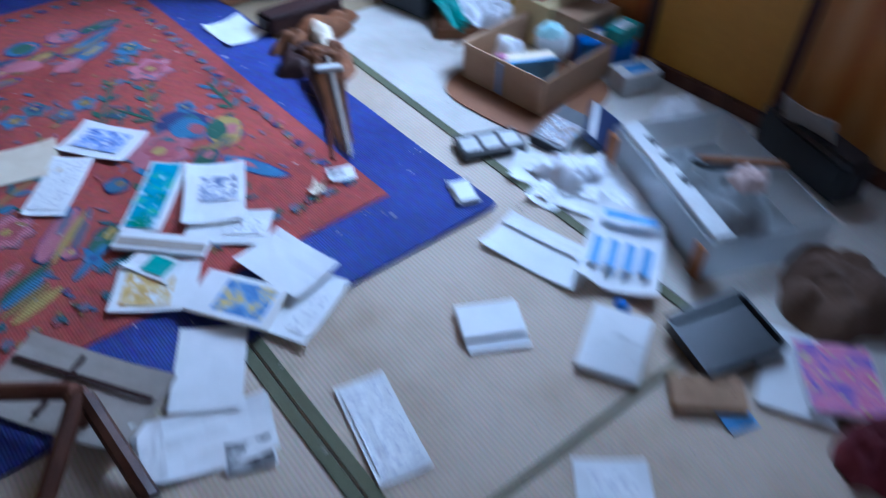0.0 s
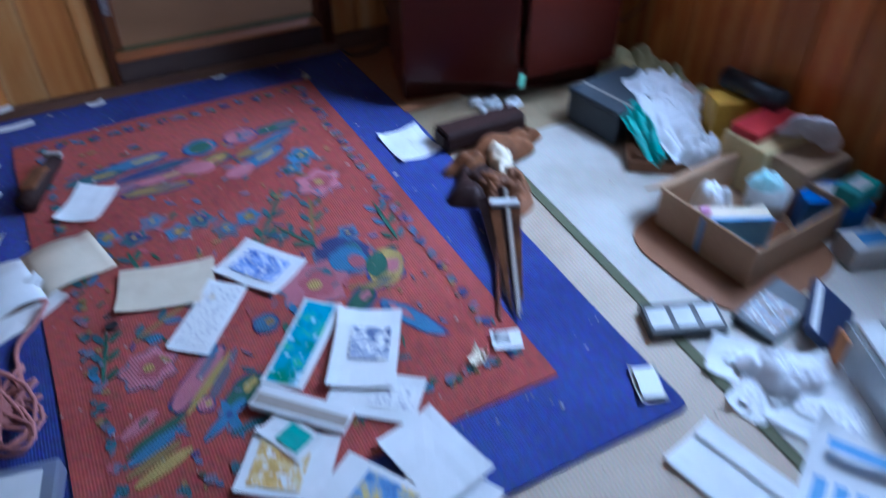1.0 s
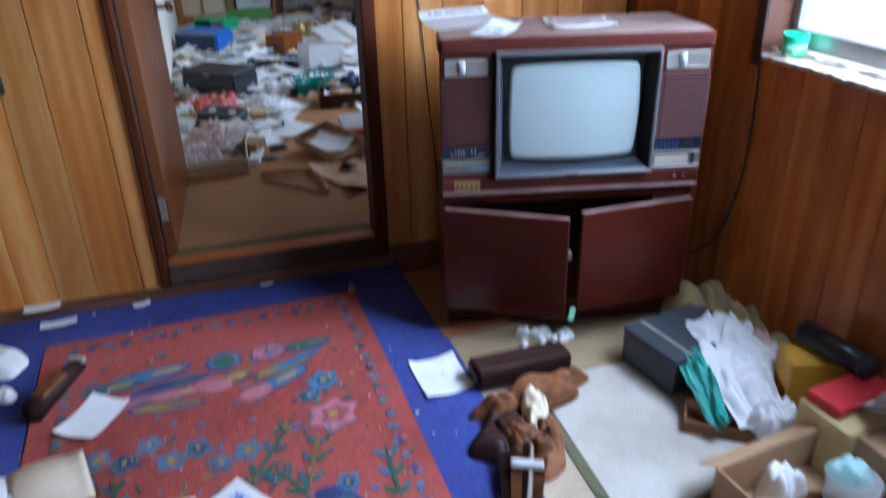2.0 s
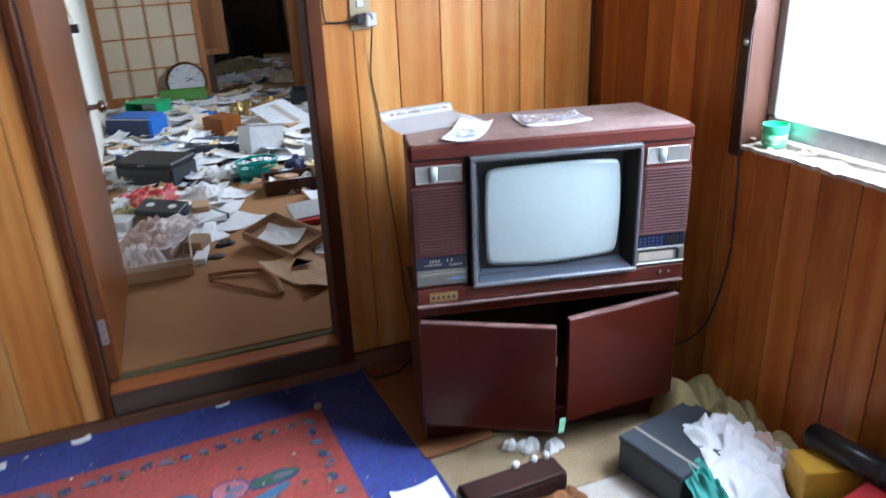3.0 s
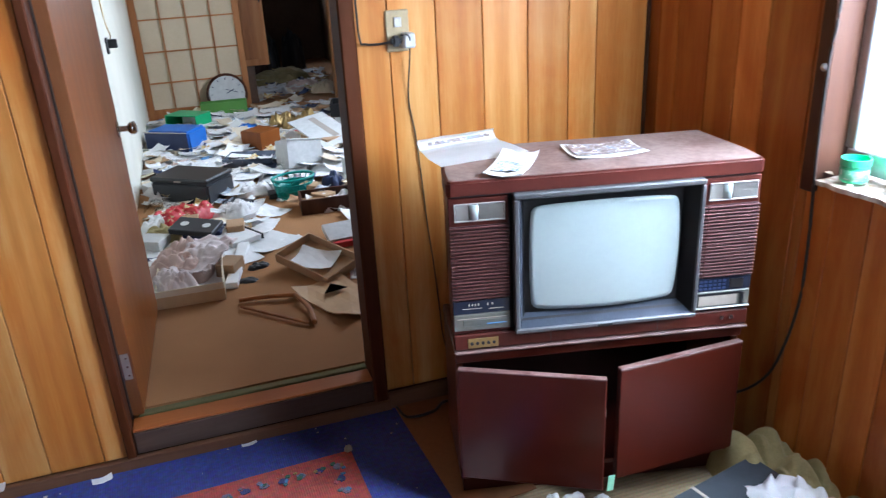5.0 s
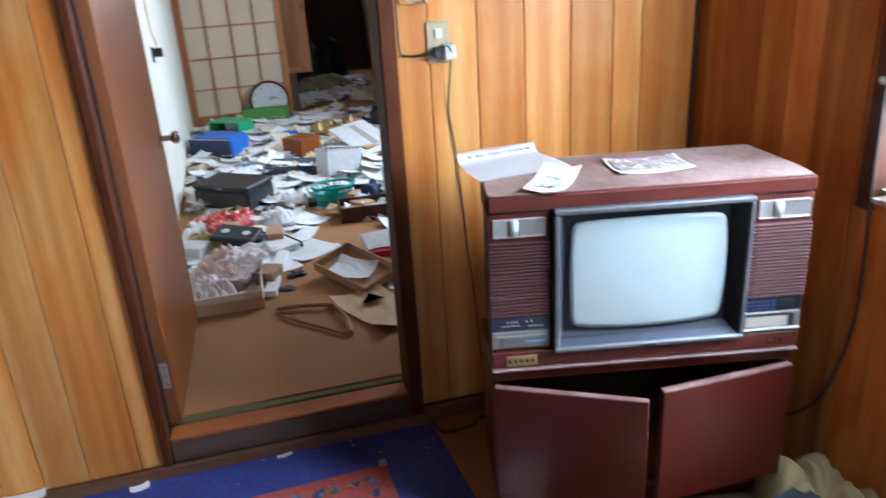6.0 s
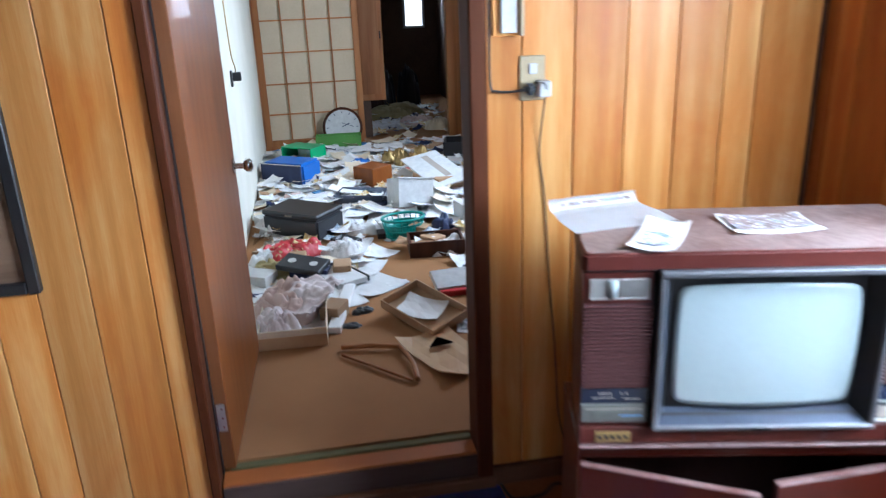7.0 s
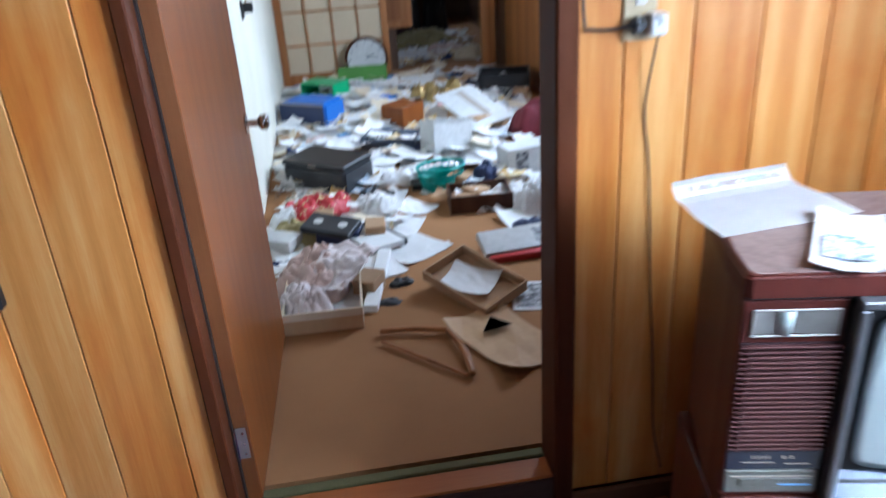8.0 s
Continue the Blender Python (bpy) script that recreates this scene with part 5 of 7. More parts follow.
part("label", disc(0.0334, 0.026, (0, 0, 0.008), n=28), M["pic_mint"], jar, "faded pale label", smooth=True)

closet = thing("low_cupboard", "mustard sliding panels in a dark frame below the window", "cupboard", SIDE_WALL @ pose(1.80, -0.032, 0))
part("frame_rail", box(1.0, 0.05, 0.045, (0.5, 0.0, 0.0), 0.003), M["dark_wood"], closet)
part("frame_rail", box(1.0, 0.05, 0.035, (0.5, 0.0, 0.64), 0.003), M["dark_wood"], closet)
for u in (0.0, 0.50, 1.0):
    part("frame_post", box(0.034, 0.052, 0.675, (u, -0.001, 0.0), 0.003), M["dark_wood"], closet)
for u in (0.25, 0.75):
    part("sliding_panel", box(0.464, 0.012, 0.594, (u, 0.0, 0.0455)), M["fusuma"] if u < 0.5 else M["panel"], closet, "mustard-yellow panel" if u < 0.5 else "orange-brown panel")

# ---- papers on the rug and mats ----
RZ = 0.0212
G = "papers scattered over the rug"
paper("picture_card", 1.163, 2.699, RZ, -52, 0.206, 0.152, "white-bordered card with a blue picture on the rug", "card", lift=0.006, seed=11, ink="pic_blue", inkbox=(0, 0, 0.66, 0.62), thick=0.003, group=G)
paper("printed_card", 0.996, 2.572, RZ, -37, 0.112, 0.249, "narrow white card with small printed figures", "card", seed=12, ink="pic_text", inkbox=(0, 0, 0.8, 0.84), group=G)
paper("envelope", 0.919, 2.733, RZ, -12, 0.249, 0.165, "cream paper envelope lying on the rug", "envelope", mat="cream_paper", lift=0.008, seed=13, group=G)
paper("booklet", 1.185, 2.377, RZ, -39, 0.103, 0.284, "white booklet with green and blue pictures", "booklet", seed=14, ink="pic_green", inkbox=(-0.04, 0, 0.74, 0.94), thick=0.005, group=G)
paper("card", 1.314, 2.293, RZ + 0.007, -27, 0.160, 0.250, "white card with a grey-blue drawing", "card", seed=15, ink="pic_ink", inkbox=(0.06, 0.04, 0.60, 0.42), thick=0.002, group=G, lift=0.008)
paper("paper_sheet", 1.285, 2.155, RZ, -38, 0.21, 0.13, "white printed sheet under other papers", "paper", seed=16, ink="pic_text", inkbox=(0.2, 0, 0.5, 0.5), group=G)
spine = thing("notebook", "thin white notebook with a grey stripe", "notebook", pose(1.119, 2.182, RZ + 0.004, 0, 0, -44), G)
part("cover", box(0.233, 0.066, 0.014, (0, 0, 0), 0.002), M["paper"], spine)
part("stripe", box(0.225, 0.028, 0.001, (0.003, -0.008, 0.0142)), M["grey_card"], spine, "grey stripe")
paper("picture_card", 1.052, 2.063, RZ, -33, 0.19, 0.16, "white card with a yellow-brown picture", "card", seed=17, ink="pic_warm", inkbox=(-0.08, -0.05, 0.6, 0.7), thick=0.003, group=G)
paper("booklet", 1.075, 2.125, RZ + 0.006, -62, 0.13, 0.075, "small white and teal booklet", "booklet", seed=18, ink="teal", inkbox=(0.1, 0, 0.5, 0.7), thick=0.003, group=G)
book = thing("picture_book", "booklet with a blue and yellow painted cover", "book", pose(1.18, 1.905, RZ + 0.004, 0, 0, -55), G)
part("page_block", box(0.200, 0.128, 0.012, (0, 0, 0), 0.001), M["cream_paper"], book)
part("cover", box(0.203, 0.131, 0.0016, (0, 0, 0.0122)), M["paper"], book)
part("picture", box(0.125, 0.098, 0.0006, (0.022, 0.0, 0.0140)), M["pic_yellow"], book, "blue and yellow picture")
paper("paper_sheet", 1.335, 1.945, RZ + 0.008, 15, 0.150, 0.21, "plain white sheet of paper", "paper", seed=19, group=G, lift=0.006)
paper("paper_sheet", 1.292, 1.845, 0.010, 28, 0.215, 0.190, "white sheet with small printed marks", "paper", seed=20, ink="pic_text", inkbox=(-0.1, -0.3, 0.6, 0.25), group=G, lift=0.006)
paper("paper_sheet", 1.05, 1.78, 0.010, -31, 0.150, 0.225, "thin white lined sheet on the mat", "paper", seed=21, group=G, lift=0.004)
paper("paper_bag", 0.965, 1.625, 0.002, -18, 0.272, 0.145, "crinkled translucent white paper bag", "bag", seed=22, lift=0.016, group=G)
part("fold", sheet(0.05, 0.14, 0.004, 92, 0.001), M["paper"], scene.objects["paper_bag"], "folded edge", m=pose(-0.10, 0, 0.012))
paper("photo", 1.02, 1.545, 0.001, -20, 0.10, 0.07, "small dark photo on the mat", "photo", seed=23, ink="pic_grey", inkbox=(0, 0, 0.9, 0.9), group=G)
paper("leaflet", 1.262, 1.443, 0.001, -12, 0.114, 0.250, "white leaflet with pink and blue print", "leaflet", seed=24, ink="pic_text", inkbox=(0, 0, 0.84, 0.88), group=G)
paper("leaflet", 1.54, 1.06, 0.001, -38, 0.15, 0.12, "white leaflet with faint print", "leaflet", seed=25, ink="pic_text", inkbox=(0, 0, 0.6, 0.5), group=G)
pad = thing("note_pad", "folded white booklet on the tatami", "booklet", pose(1.622, 1.521, 0.001, 0, 0, -27), G)
part("page_block", box(0.150, 0.104, 0.016, (0, 0, 0), 0.003), M["paper"], pad)
part("flap", box(0.146, 0.05, 0.002, (0.004, -0.056, 0.002)), M["paper"], pad)
part("edge", box(0.150, 0.003, 0.004, (0, -0.0525, 0.006)), M["leather"], pad)
paper("large_envelope", 1.885, 1.627, 0.001, -75, 0.275, 0.155, "white envelope lying on the mat", "envelope", seed=26, lift=0.008, thick=0.003, group=G)
part("flap", sheet(0.265, 0.05, 0.003, 91, 0.0012), M["paper"], scene.objects["large_envelope"], "gummed flap", m=pose(0, 0.05, 0.009))
paper("photo", 1.636, 2.173, RZ, -20, 0.074, 0.060, "small dark photo on the rug", "photo", seed=27, ink="pic_grey", inkbox=(-0.15, 0.1, 0.5, 0.6), group=G)
paper("paper_scrap", 1.545, 2.15, RZ, 40, 0.05, 0.035, "small cream scrap of paper", "paper", mat="cream_paper", seed=28, lift=0.02, group=G)
paper("paper_sheet", 1.783, 3.103, 0.012, 4, 0.150, 0.188, "torn white sheet at the rug's edge", "paper", seed=29, lift=0.012, group=G)
paper("envelope", 0.768, 3.211, RZ, -30, 0.128, 0.178, "white envelope on the rug", "envelope", seed=30, lift=0.01, group=G)
paper("paper_strip", 0.53, 3.875, 0.050, 4, 0.12, 0.045, "pale strip of paper on the skirting", "paper", seed=31, group=G)
paper("paper_strip", 0.585, 3.81, 0.012, 6, 0.12, 0.040, "pale strip of paper beside the wall", "paper", seed=32, group=G)
paper("paper_scrap", 1.312, 3.865, 0.012, 12, 0.05, 0.016, "tiny white scrap by the sill", "paper", seed=33, group=G)
paper("paper_scrap", 0.86, 3.855, 0.012, 12, 0.06, 0.03, "torn white scraps by the skirting", "paper", seed=34, lift=0.006, group=G)
solid("paper_ball", crumple(0.03, 0.03, 0.02, 4, 10), M["grey_card"], "tiny grey crumb on the rug's corner", "crumb", pose(1.61, 3.70, RZ), smooth=True)
sachet = thing("sachet", "shiny clear sachet on the rug's corner", "sachet", pose(1.865, 1.914, 0.0125, 0, 0, -20))
part("film", sheet(0.066, 0.102, 0.01, 41, 0.001), M["silver"], sachet, "crinkled silver film")
part("paper", box(0.05, 0.085, 0.0012, (0, 0, 0.011)), M["paper"], sachet)
bag = thing("clear_bag", "small clear plastic bag with a coin-sized thing", "bag", pose(0.755, 2.635, RZ, 0, 0, -15))
part("film", crumple(0.11, 0.105, 0.012, 8, 12), M["clear"], bag, smooth=True)
part("content", disc(0.016, 0.004, (0.012, 0.01, 0.0005), n=14), M["dark_box"], bag)

# left edge of the rug: open notebook, cord, cases
nb = thing("open_notebook", "open notebook with blank cream pages", "notebook", pose(0.60, 2.93, 0.012, 0, 0, 16))
part("cover", box(0.40, 0.21, 0.003, (0, 0, 0), 0.001), M["leather"], nb)
for sx in (-1, 1):
    bm = bmesh.new()
    bmesh.ops.create_grid(bm, x_segments=10, y_segments=3, size=0.5)
    for v in bm.verts:
        k = v.co.x + 0.5
        v.co = (sx * k * 0.19, v.co.y * 0.20, 0.006 + 0.014 * math.sin(min(1, k * 1.25) * math.pi) ** 0.7 * (1 - 0.4 * k))
    bmesh.ops.solidify(bm, geom=list(bm.faces), thickness=0.004)
    bmesh.ops.recalc_face_normals(bm, faces=bm.faces)
    part("page_block", bm, M["cream_paper"] if sx > 0 else M["paper"], nb, smooth=True)
paper("paper_sheet", 0.54, 2.80, 0.012, 30, 0.25, 0.15, "white sheet beneath the notebook", "paper", seed=43, lift=0.02, group=G)
paper("paper_sheet", 0.42, 3.05, 0.012, 60, 0.25, 0.15, "crumpled white sheet beside the rug", "paper", seed=44, lift=0.04, group=G)
solid("plastic_bag", crumple(0.26, 0.24, 0.06, 9, 22), M["white_cloth"], "white crumpled plastic bag by the skirting", "bag", pose(0.40, 3.58, 0.012), smooth=True)
solid("bow", crumple(0.10, 0.07, 0.04, 12, 14), M["paper"], "small white crumpled ribbon", "ribbon", pose(0.49, 3.40, 0.012), smooth=True)
case = thing("spectacle_case", "dark brown leather case on the rug", "case", pose(0.655, 3.36, RZ, 0, 0, 66))
part("shell", disc(0.034, 0.26, (-0.13, 0, 0.026), r2=0.022, n=14, turn=Matrix.Rotation(radians(90), 4, "Y") , bevel=0.01), M["dark_leather"], case, smooth=True)
part("flap", box(0.12, 0.05, 0.012, (-0.03, 0.0, 0.050), 0.005), M["leather"], case)
part("clasp", box(0.02, 0.055, 0.02, (0.115, 0.0, 0.036), 0.004), M["silver"], case)
cord_pts = []
for i in range(260):
    a = i * 0.47
    cord_pts.append((0.10 * math.cos(a) * (0.55 + 0.45 * math.sin(i * 0.13)), 0.14 * math.sin(a * 0.93) * (0.6 + 0.4 * math.cos(i * 0.09)), 0.012 + 0.03 * abs(math.sin(i * 0.21)) ))
solid("cord", tube(cord_pts, 0.0048, 6), M["rope"], "tangled pink woven cord", "cord", pose(0.50, 2.46, 0.008), smooth=True)
solid("cord", tube(curve_points([(0.56, 2.52, 0.02), (0.55, 2.66, 0.02), (0.60, 2.74, 0.025), (0.63, 2.80, 0.03)]), 0.006, 6), M["rope"], "loose end of pink woven cord", "cord", smooth=True)
tin = thing("storage_case", "grey plastic case beside the rug", "case", pose(0.50, 2.20, 0.012, 0, 0, -10))
part("body", box(0.24, 0.16, 0.05, (0, 0, 0), 0.006), M["smoky"], tin)
part("paper", box(0.18, 0.11, 0.003, (0, 0, 0.0502)), M["paper"], tin)

cb = thing("cardboard_piece", "torn cardboard with brown tape", "cardboard", pose(0.80, 1.885, 0.012, 0, 0, -56))
part("sheet", sheet(0.36, 0.20, 0.012, 45, 0.004), M["grey_card"], cb)
part("tape", box(0.34, 0.012, 0.001, (0, 0.03, 0.012)), M["dark_leather"], cb)
part("tape", box(0.012, 0.16, 0.001, (-0.03, 0.0, 0.013)), M["dark_leather"], cb)
stand = thing("wooden_stand", "broken dark wooden stand lying on its side", "stand", pose(0.80, 1.80, 0.0))
part("bar", tube([(0.0, 0.02, 0.09), (-0.24, 0.23, 0.05)], 0.019, 8), M["dark_wood"], stand)
part("bar", tube([(0.0, 0.0, 0.09), (-0.17, -0.20, 0.02)], 0.019, 8), M["dark_wood"], stand)
part("bar", tube([(0.012, 0.0, 0.085), (0.03, -0.24, 0.016)], 0.019, 8), M["dark_wood"], stand)
part("block", box(0.045, 0.04, 0.10, (0, 0.005, 0.0), 0.006), M["dark_wood"], stand)

# the folded umbrella and leather things at the rug's right edge
solid("leather_strap", crumple(0.15, 0.34, 0.05, 27, 40, 3.6, 1.6), M["leather"], "crumpled brown leather beside the umbrella", "leather", pose(1.965, 2.73, 0.012, 0, 0, -18), smooth=True)
umb = thing("umbrella", "folded brown umbrella with a white band", "umbrella", pose(1.70, 2.225, 0.012))
ax = Vector((0.32, 0.73, 0.06))
side = Vector((0.91, -0.40, 0))
def pleat(w0, w1, lift, k0, k1, width, mat, label=""):
    """One flat fold of the cloth, from the band (k1) to the tip (k0)."""
    a0, a1 = ax * k0 + side * w0, ax * k1 + side * w1
    up0, up1 = Vector((0, 0, 0.004)), Vector((0, 0, lift))
    return part("pleat", quad_plate([a0 + up0, a0 + side * 0.008 + up0, a1 + side * width + up1 + Vector((0, 0, 0.008)), a1 + up1], 0.005), M[mat], umb, label)
pleat(-0.030, -0.075, 0.000, 0.10, 0.60, 0.046, "dark_leather", "folded dark brown cloth")
pleat(-0.018, -0.044, 0.014, 0.04, 0.58, 0.036, "leather", "folded brown cloth")
pleat(-0.006, -0.014, 0.022, 0.02, 0.62, 0.018, "dark_leather")
pleat(0.004, 0.004, 0.022, 0.03, 0.60, 0.014, "grey_card", "pale inner cloth")
pleat(0.012, 0.018, 0.012, 0.08, 0.57, 0.034, "leather")
part("ruffle", crumple(0.20, 0.20, 0.075, 29, 36, 4.5, 1.8), M["leather"], umb, "brown cloth gathered above the band", m=pose(0.235, 0.50, 0.004, 0, 0, -24), smooth=True)
part("shaft", tube([(0.0, 0.0, 0.012), tuple(ax * 0.6 + Vector((0.012, 0, 0.026)))], 0.0042, 8), M["grey_card"], umb, "pale metal shaft")
part("strut", tube([(-0.045, 0.02, 0.006), tuple(ax * 0.35 - side * 0.03)], 0.006, 6), M["red_side"], umb, "dark red strut")
part("band", box(0.085, 0.026, 0.018, tuple(ax * 0.52 + Vector((0, 0, 0.022))), 0.004, turn=Matrix.Rotation(radians(-24), 4, "Z")), M["bin_white"], umb, "white band")
part("handle_wrap", crumple(0.09, 0.20, 0.06, 28, 30, 4, 1.5), M["cream_paper"], umb, "cream cloth wrapped at the handle", m=pose(0.275, 0.60, 0.035, 0, 0, -20), smooth=True)
solid("leather_bag", crumple(0.50, 0.15, 0.085, 21, 60, 4.2, 1.8), M["leather"], "crumpled brown leather bag", "bag", pose(2.02, 2.915, 0.008, 0, 0, 14), smooth=True)
solid("leather_glove", crumple(0.30, 0.20, 0.06, 25, 40, 3.6, 1.6), M["dark_leather"], "dark crumpled leather scrap", "glove", pose(1.875, 2.78, 0.012, 0, 0, 60), smooth=True)
dbox = thing("handbag", "dark brown leather handbag with white clasps", "handbag", pose(2.02, 3.045, 0.012, 0, 0, 2))
part("body", box(0.31, 0.10, 0.065, (0, 0, 0), 0.010, seg=2), M["dark_leather"], dbox)
part("flap", box(0.30, 0.075, 0.012, (0, -0.01, 0.060), 0.005), M["dark_leather"], dbox)
for x in (0.03, 0.09, 0.13):
    part("clasp", box(0.026, 0.02, 0.02, (x, 0.035 + 0.3 * (x - 0.09) ** 2, 0.066), 0.006, turn=Matrix.Rotation(9 * x, 4, "Z")), M["bin_white"], dbox)
for x, y, w, sd in ((2.17, 3.235, 0.10, 3), (2.24, 3.20, 0.08, 5), (2.12, 3.26, 0.06, 8)):
    solid("wrapper", crumple(w, w * 0.7, 0.035, sd, 14), M["paper"], "crumpled white wrapper before the television", "wrapper", pose(x, y, 0.0), smooth=True)
solid("cardboard_sheet", sheet(0.24, 0.58, 0.002, 47, 0.003), M["tan_board"], "brown cardboard sheet on the floor beside the television", "cardboard", pose(1.955, 3.60, 0.0095, 0, 0, 4))
solid("cable", tube(curve_points([(1.82, 3.885, 0.012), (1.84, 3.80, 0.02), (1.93, 3.80, 0.02), (1.99, 3.84, 0.02), (2.08, 3.80, 0.02)]), 0.005), M["cable"], "black cable on the floor behind the television", "cable", smooth=True)

# ---- heap under the window ----
gbox = thing("storage_box", "dark grey-blue cardboard box with lid", "box", pose(2.535, 2.955, 0.0, 0, 0, 12))
part("body", box(0.30, 0.225, 0.105, (0, 0, 0), 0.003), M["slate"], gbox)
part("lid", box(0.306, 0.231, 0.018, (0, 0, 0.1055), 0.003), M["slate"], gbox)
part("groove", box(0.010, 0.2315, 0.0186, (-0.085, 0, 0.1055)), M["grey_card"], gbox)
trousers = solid("trousers", crumple(0.33, 0.58, 0.165, 31, 70, 3.0, 1.5), M["olive_cloth"], "crumpled olive trousers in the corner", "trousers", pose(2.725, 3.06, 0.0, 0, 0, 12), smooth=True)
part("trouser_leg", crumple(0.19, 0.30, 0.14, 32, 44, 2.4, 1.3), M["olive_cloth"], trousers, "folded trouser leg", m=pose(0.005, -0.20, 0.0, 0, 0, -8), smooth=True)
sw = thing("plastic_bag", "white carrier bag with a teal print", "bag", pose(2.585, 2.775, 0.004, 0, 0, -13))
part("film", drape(0.17, 0.42, 0.122, 0.040, 33, 44, 0.034, 0.15), M["white_film"], sw, smooth=True)
part("film_end", crumple(0.17, 0.16, 0.10, 38, 34, 4, 1.6), M["white_film"], sw, "crumpled lower end of the bag", m=pose(0.035, -0.185, 0.03), smooth=True)
part("film_fold", drape(0.17, 0.26, 0.115, 0.07, 36, 28, 0.05, 0.5), M["white_film"], sw, m=pose(0.10, 0.03, 0.0, 0, 0, 55), smooth=True)
part("print", drape(0.075, 0.26, 0.112, 0.045, 35, 24, 0.035, 0.5), M["teal"], sw, "teal printed side", m=pose(-0.098, -0.075, 0.0, 0, -14, 4), smooth=True)
solid("tray", open_carton(0.24, 0.26, 0.040, 0.004), M["tan_board"], "shallow cardboard tray under the bag", "tray", pose(2.53, 2.705, 0.0, 0, 0, -34))
solid("towel", crumple(0.26, 0.34, 0.15, 37, 30, 4.0), M["pink_cloth"], "pale pink crumpled towel", "towel", pose(2.715, 2.80, 0.0, 0, 0, 10), smooth=True)
cbx = thing("biscuit_box", "cream cardboard box with a paler label", "box", pose(2.70, 2.455, 0.0, 0, 0, 6))
part("body", box(0.21, 0.16, 0.17, (0, 0, 0), 0.003), M["cream_box"], cbx)
part("label", box(0.09, 0.002, 0.13, (0.05, -0.0816, 0.02)), M["cream_paper"], cbx)
solid("folder", box(0.21, 0.10, 0.03, (0, 0, 0), 0.004), M["red"], "red folder lying on the cream box", "folder", pose(2.71, 2.485, 0.1705, 0, 0, 10))
solid("card_box", box(0.15, 0.10, 0.19, (0, 0, 0), 0.003), M["yellow"], "yellow cardboard box standing on end", "box", pose(2.735, 2.655, 0.0, 0, 0, -18))
can = thing("black_case", "black cylindrical case against the wall", "case", pose(2.765, 2.615, 0.1905, 0, 0, -80))
part("body", disc(0.034, 0.22, (-0.11, 0, 0.034), n=18, turn=Matrix.Rotation(radians(90), 4, "Y"), bevel=0.008), M["black"], can, smooth=True)
part("cap", disc(0.036, 0.03, (0.085, 0, 0.036), n=18, turn=Matrix.Rotation(radians(90), 4, "Y"), bevel=0.004), M["dark_box"], can, smooth=True)
pkt = solid("paper_bag", crumple(0.20, 0.26, 0.05, 39, 24), M["lace"], "pale pink paper bag leaning on the box", "bag", pose(2.735, 2.35, 0.20, -62, 0, -50), smooth=True)
solid("carton", box(0.20, 0.14, 0.16, (0, 0, 0), 0.003), M["card"], "small closed brown carton by the wall", "box", pose(2.735, 2.32, 0.0, 0, 0, 4))
for x, y, z, w, h, c, l, r in ((2.72, 2.20, 0.0, 0.19, 0.11, "blue", "blue cardboard packet", -28), (2.745, 2.15, 0.1102, 0.12, 0.05, "teal", "teal packet", 8), (2.70, 2.03, 0.0, 0.15, 0.07, "bin_white", "white packet with a blue patch", -15), (2.77, 2.06, 0.0, 0.1, 0.05, "card", "small brown packet", 20)):
    pk = thing("packet", l + " in the heap", "packet", pose(x, y, z, 0, 0, r))
    part("body", box(w, w * 0.6, h, (0, 0, 0), 0.003), M[c], pk)
    part("patch", box(w * 0.5, w * 0.35, 0.001, (0, 0, h + 0.0002)), M["blue_ink"] if c == "bin_white" else M["paper"], pk)
carton = thing("cardboard_box", "open brown cardboard box of odds and ends", "box", pose(2.475, 2.265, 0.0042, 0, 0, 8))
part("shell", open_carton(0.375, 0.335, 0.125, 0.005), M["card"], carton)
part("flap", box(0.36, 0.075, 0.004, (0.0, 0.20, 0.10), turn=Matrix.Rotation(radians(-35), 4, "X")), M["card"], carton)
bm = bmesh.new()
f = bm.faces.new([bm.verts.new((math.copysign(abs(math.cos(q)) ** 0.55, math.cos(q)) * 0.235, math.copysign(abs(math.sin(q)) ** 0.55, math.sin(q)) * 0.235, 0)) for q in [2 * math.pi * j / 40 for j in range(40)]])
ex = bmesh.ops.extrude_face_region(bm, geom=[f])
bmesh.ops.translate(bm, vec=(0, 0, 0.0035), verts=[g for g in ex["geom"] if isinstance(g, bmesh.types.BMVert)])
bmesh.ops.recalc_face_normals(bm, faces=bm.faces)
solid("cardboard_sheet", bm, M["tan_board"], "orange-brown round-cornered cardboard under the open box", "cardboard", pose(2.40, 2.225, 0.0002, 0, 0, 8))
CB = pose(2.475, 2.265, 0.0102, 0, 0, 8)
bk = thing("booklet", "pale pink booklet standing in the cardboard box", "booklet", CB @ pose(-0.09, -0.01, 0, 0, 0, -32))
part("page_block", box(0.20, 0.055, 0.105, (0, 0, 0), 0.002), M["cream_paper"], bk)
part("cover", box(0.20, 0.012, 0.110, (0, -0.034, 0), 0.002), M["blue_ink"], bk, "light blue cover")
part("tip", box(0.03, 0.02, 0.02, (-0.085, -0.01, 0.106), 0.003), M["pic_magenta"], bk)
pot = thing("white_pot", "white pot with a pale cyan rim in the box", "pot", CB @ pose(0.09, 0.01, 0))
part("cup", disc(0.055, 0.11, (0, 0, 0), n=22, r2=0.062, bevel=0.004), M["bin_white"], pot, smooth=True)
part("rim", crumple(0.13, 0.12, 0.045, 51, 16), M["pale_cyan"], pot, m=pose(0, 0.01, 0.108), smooth=True)
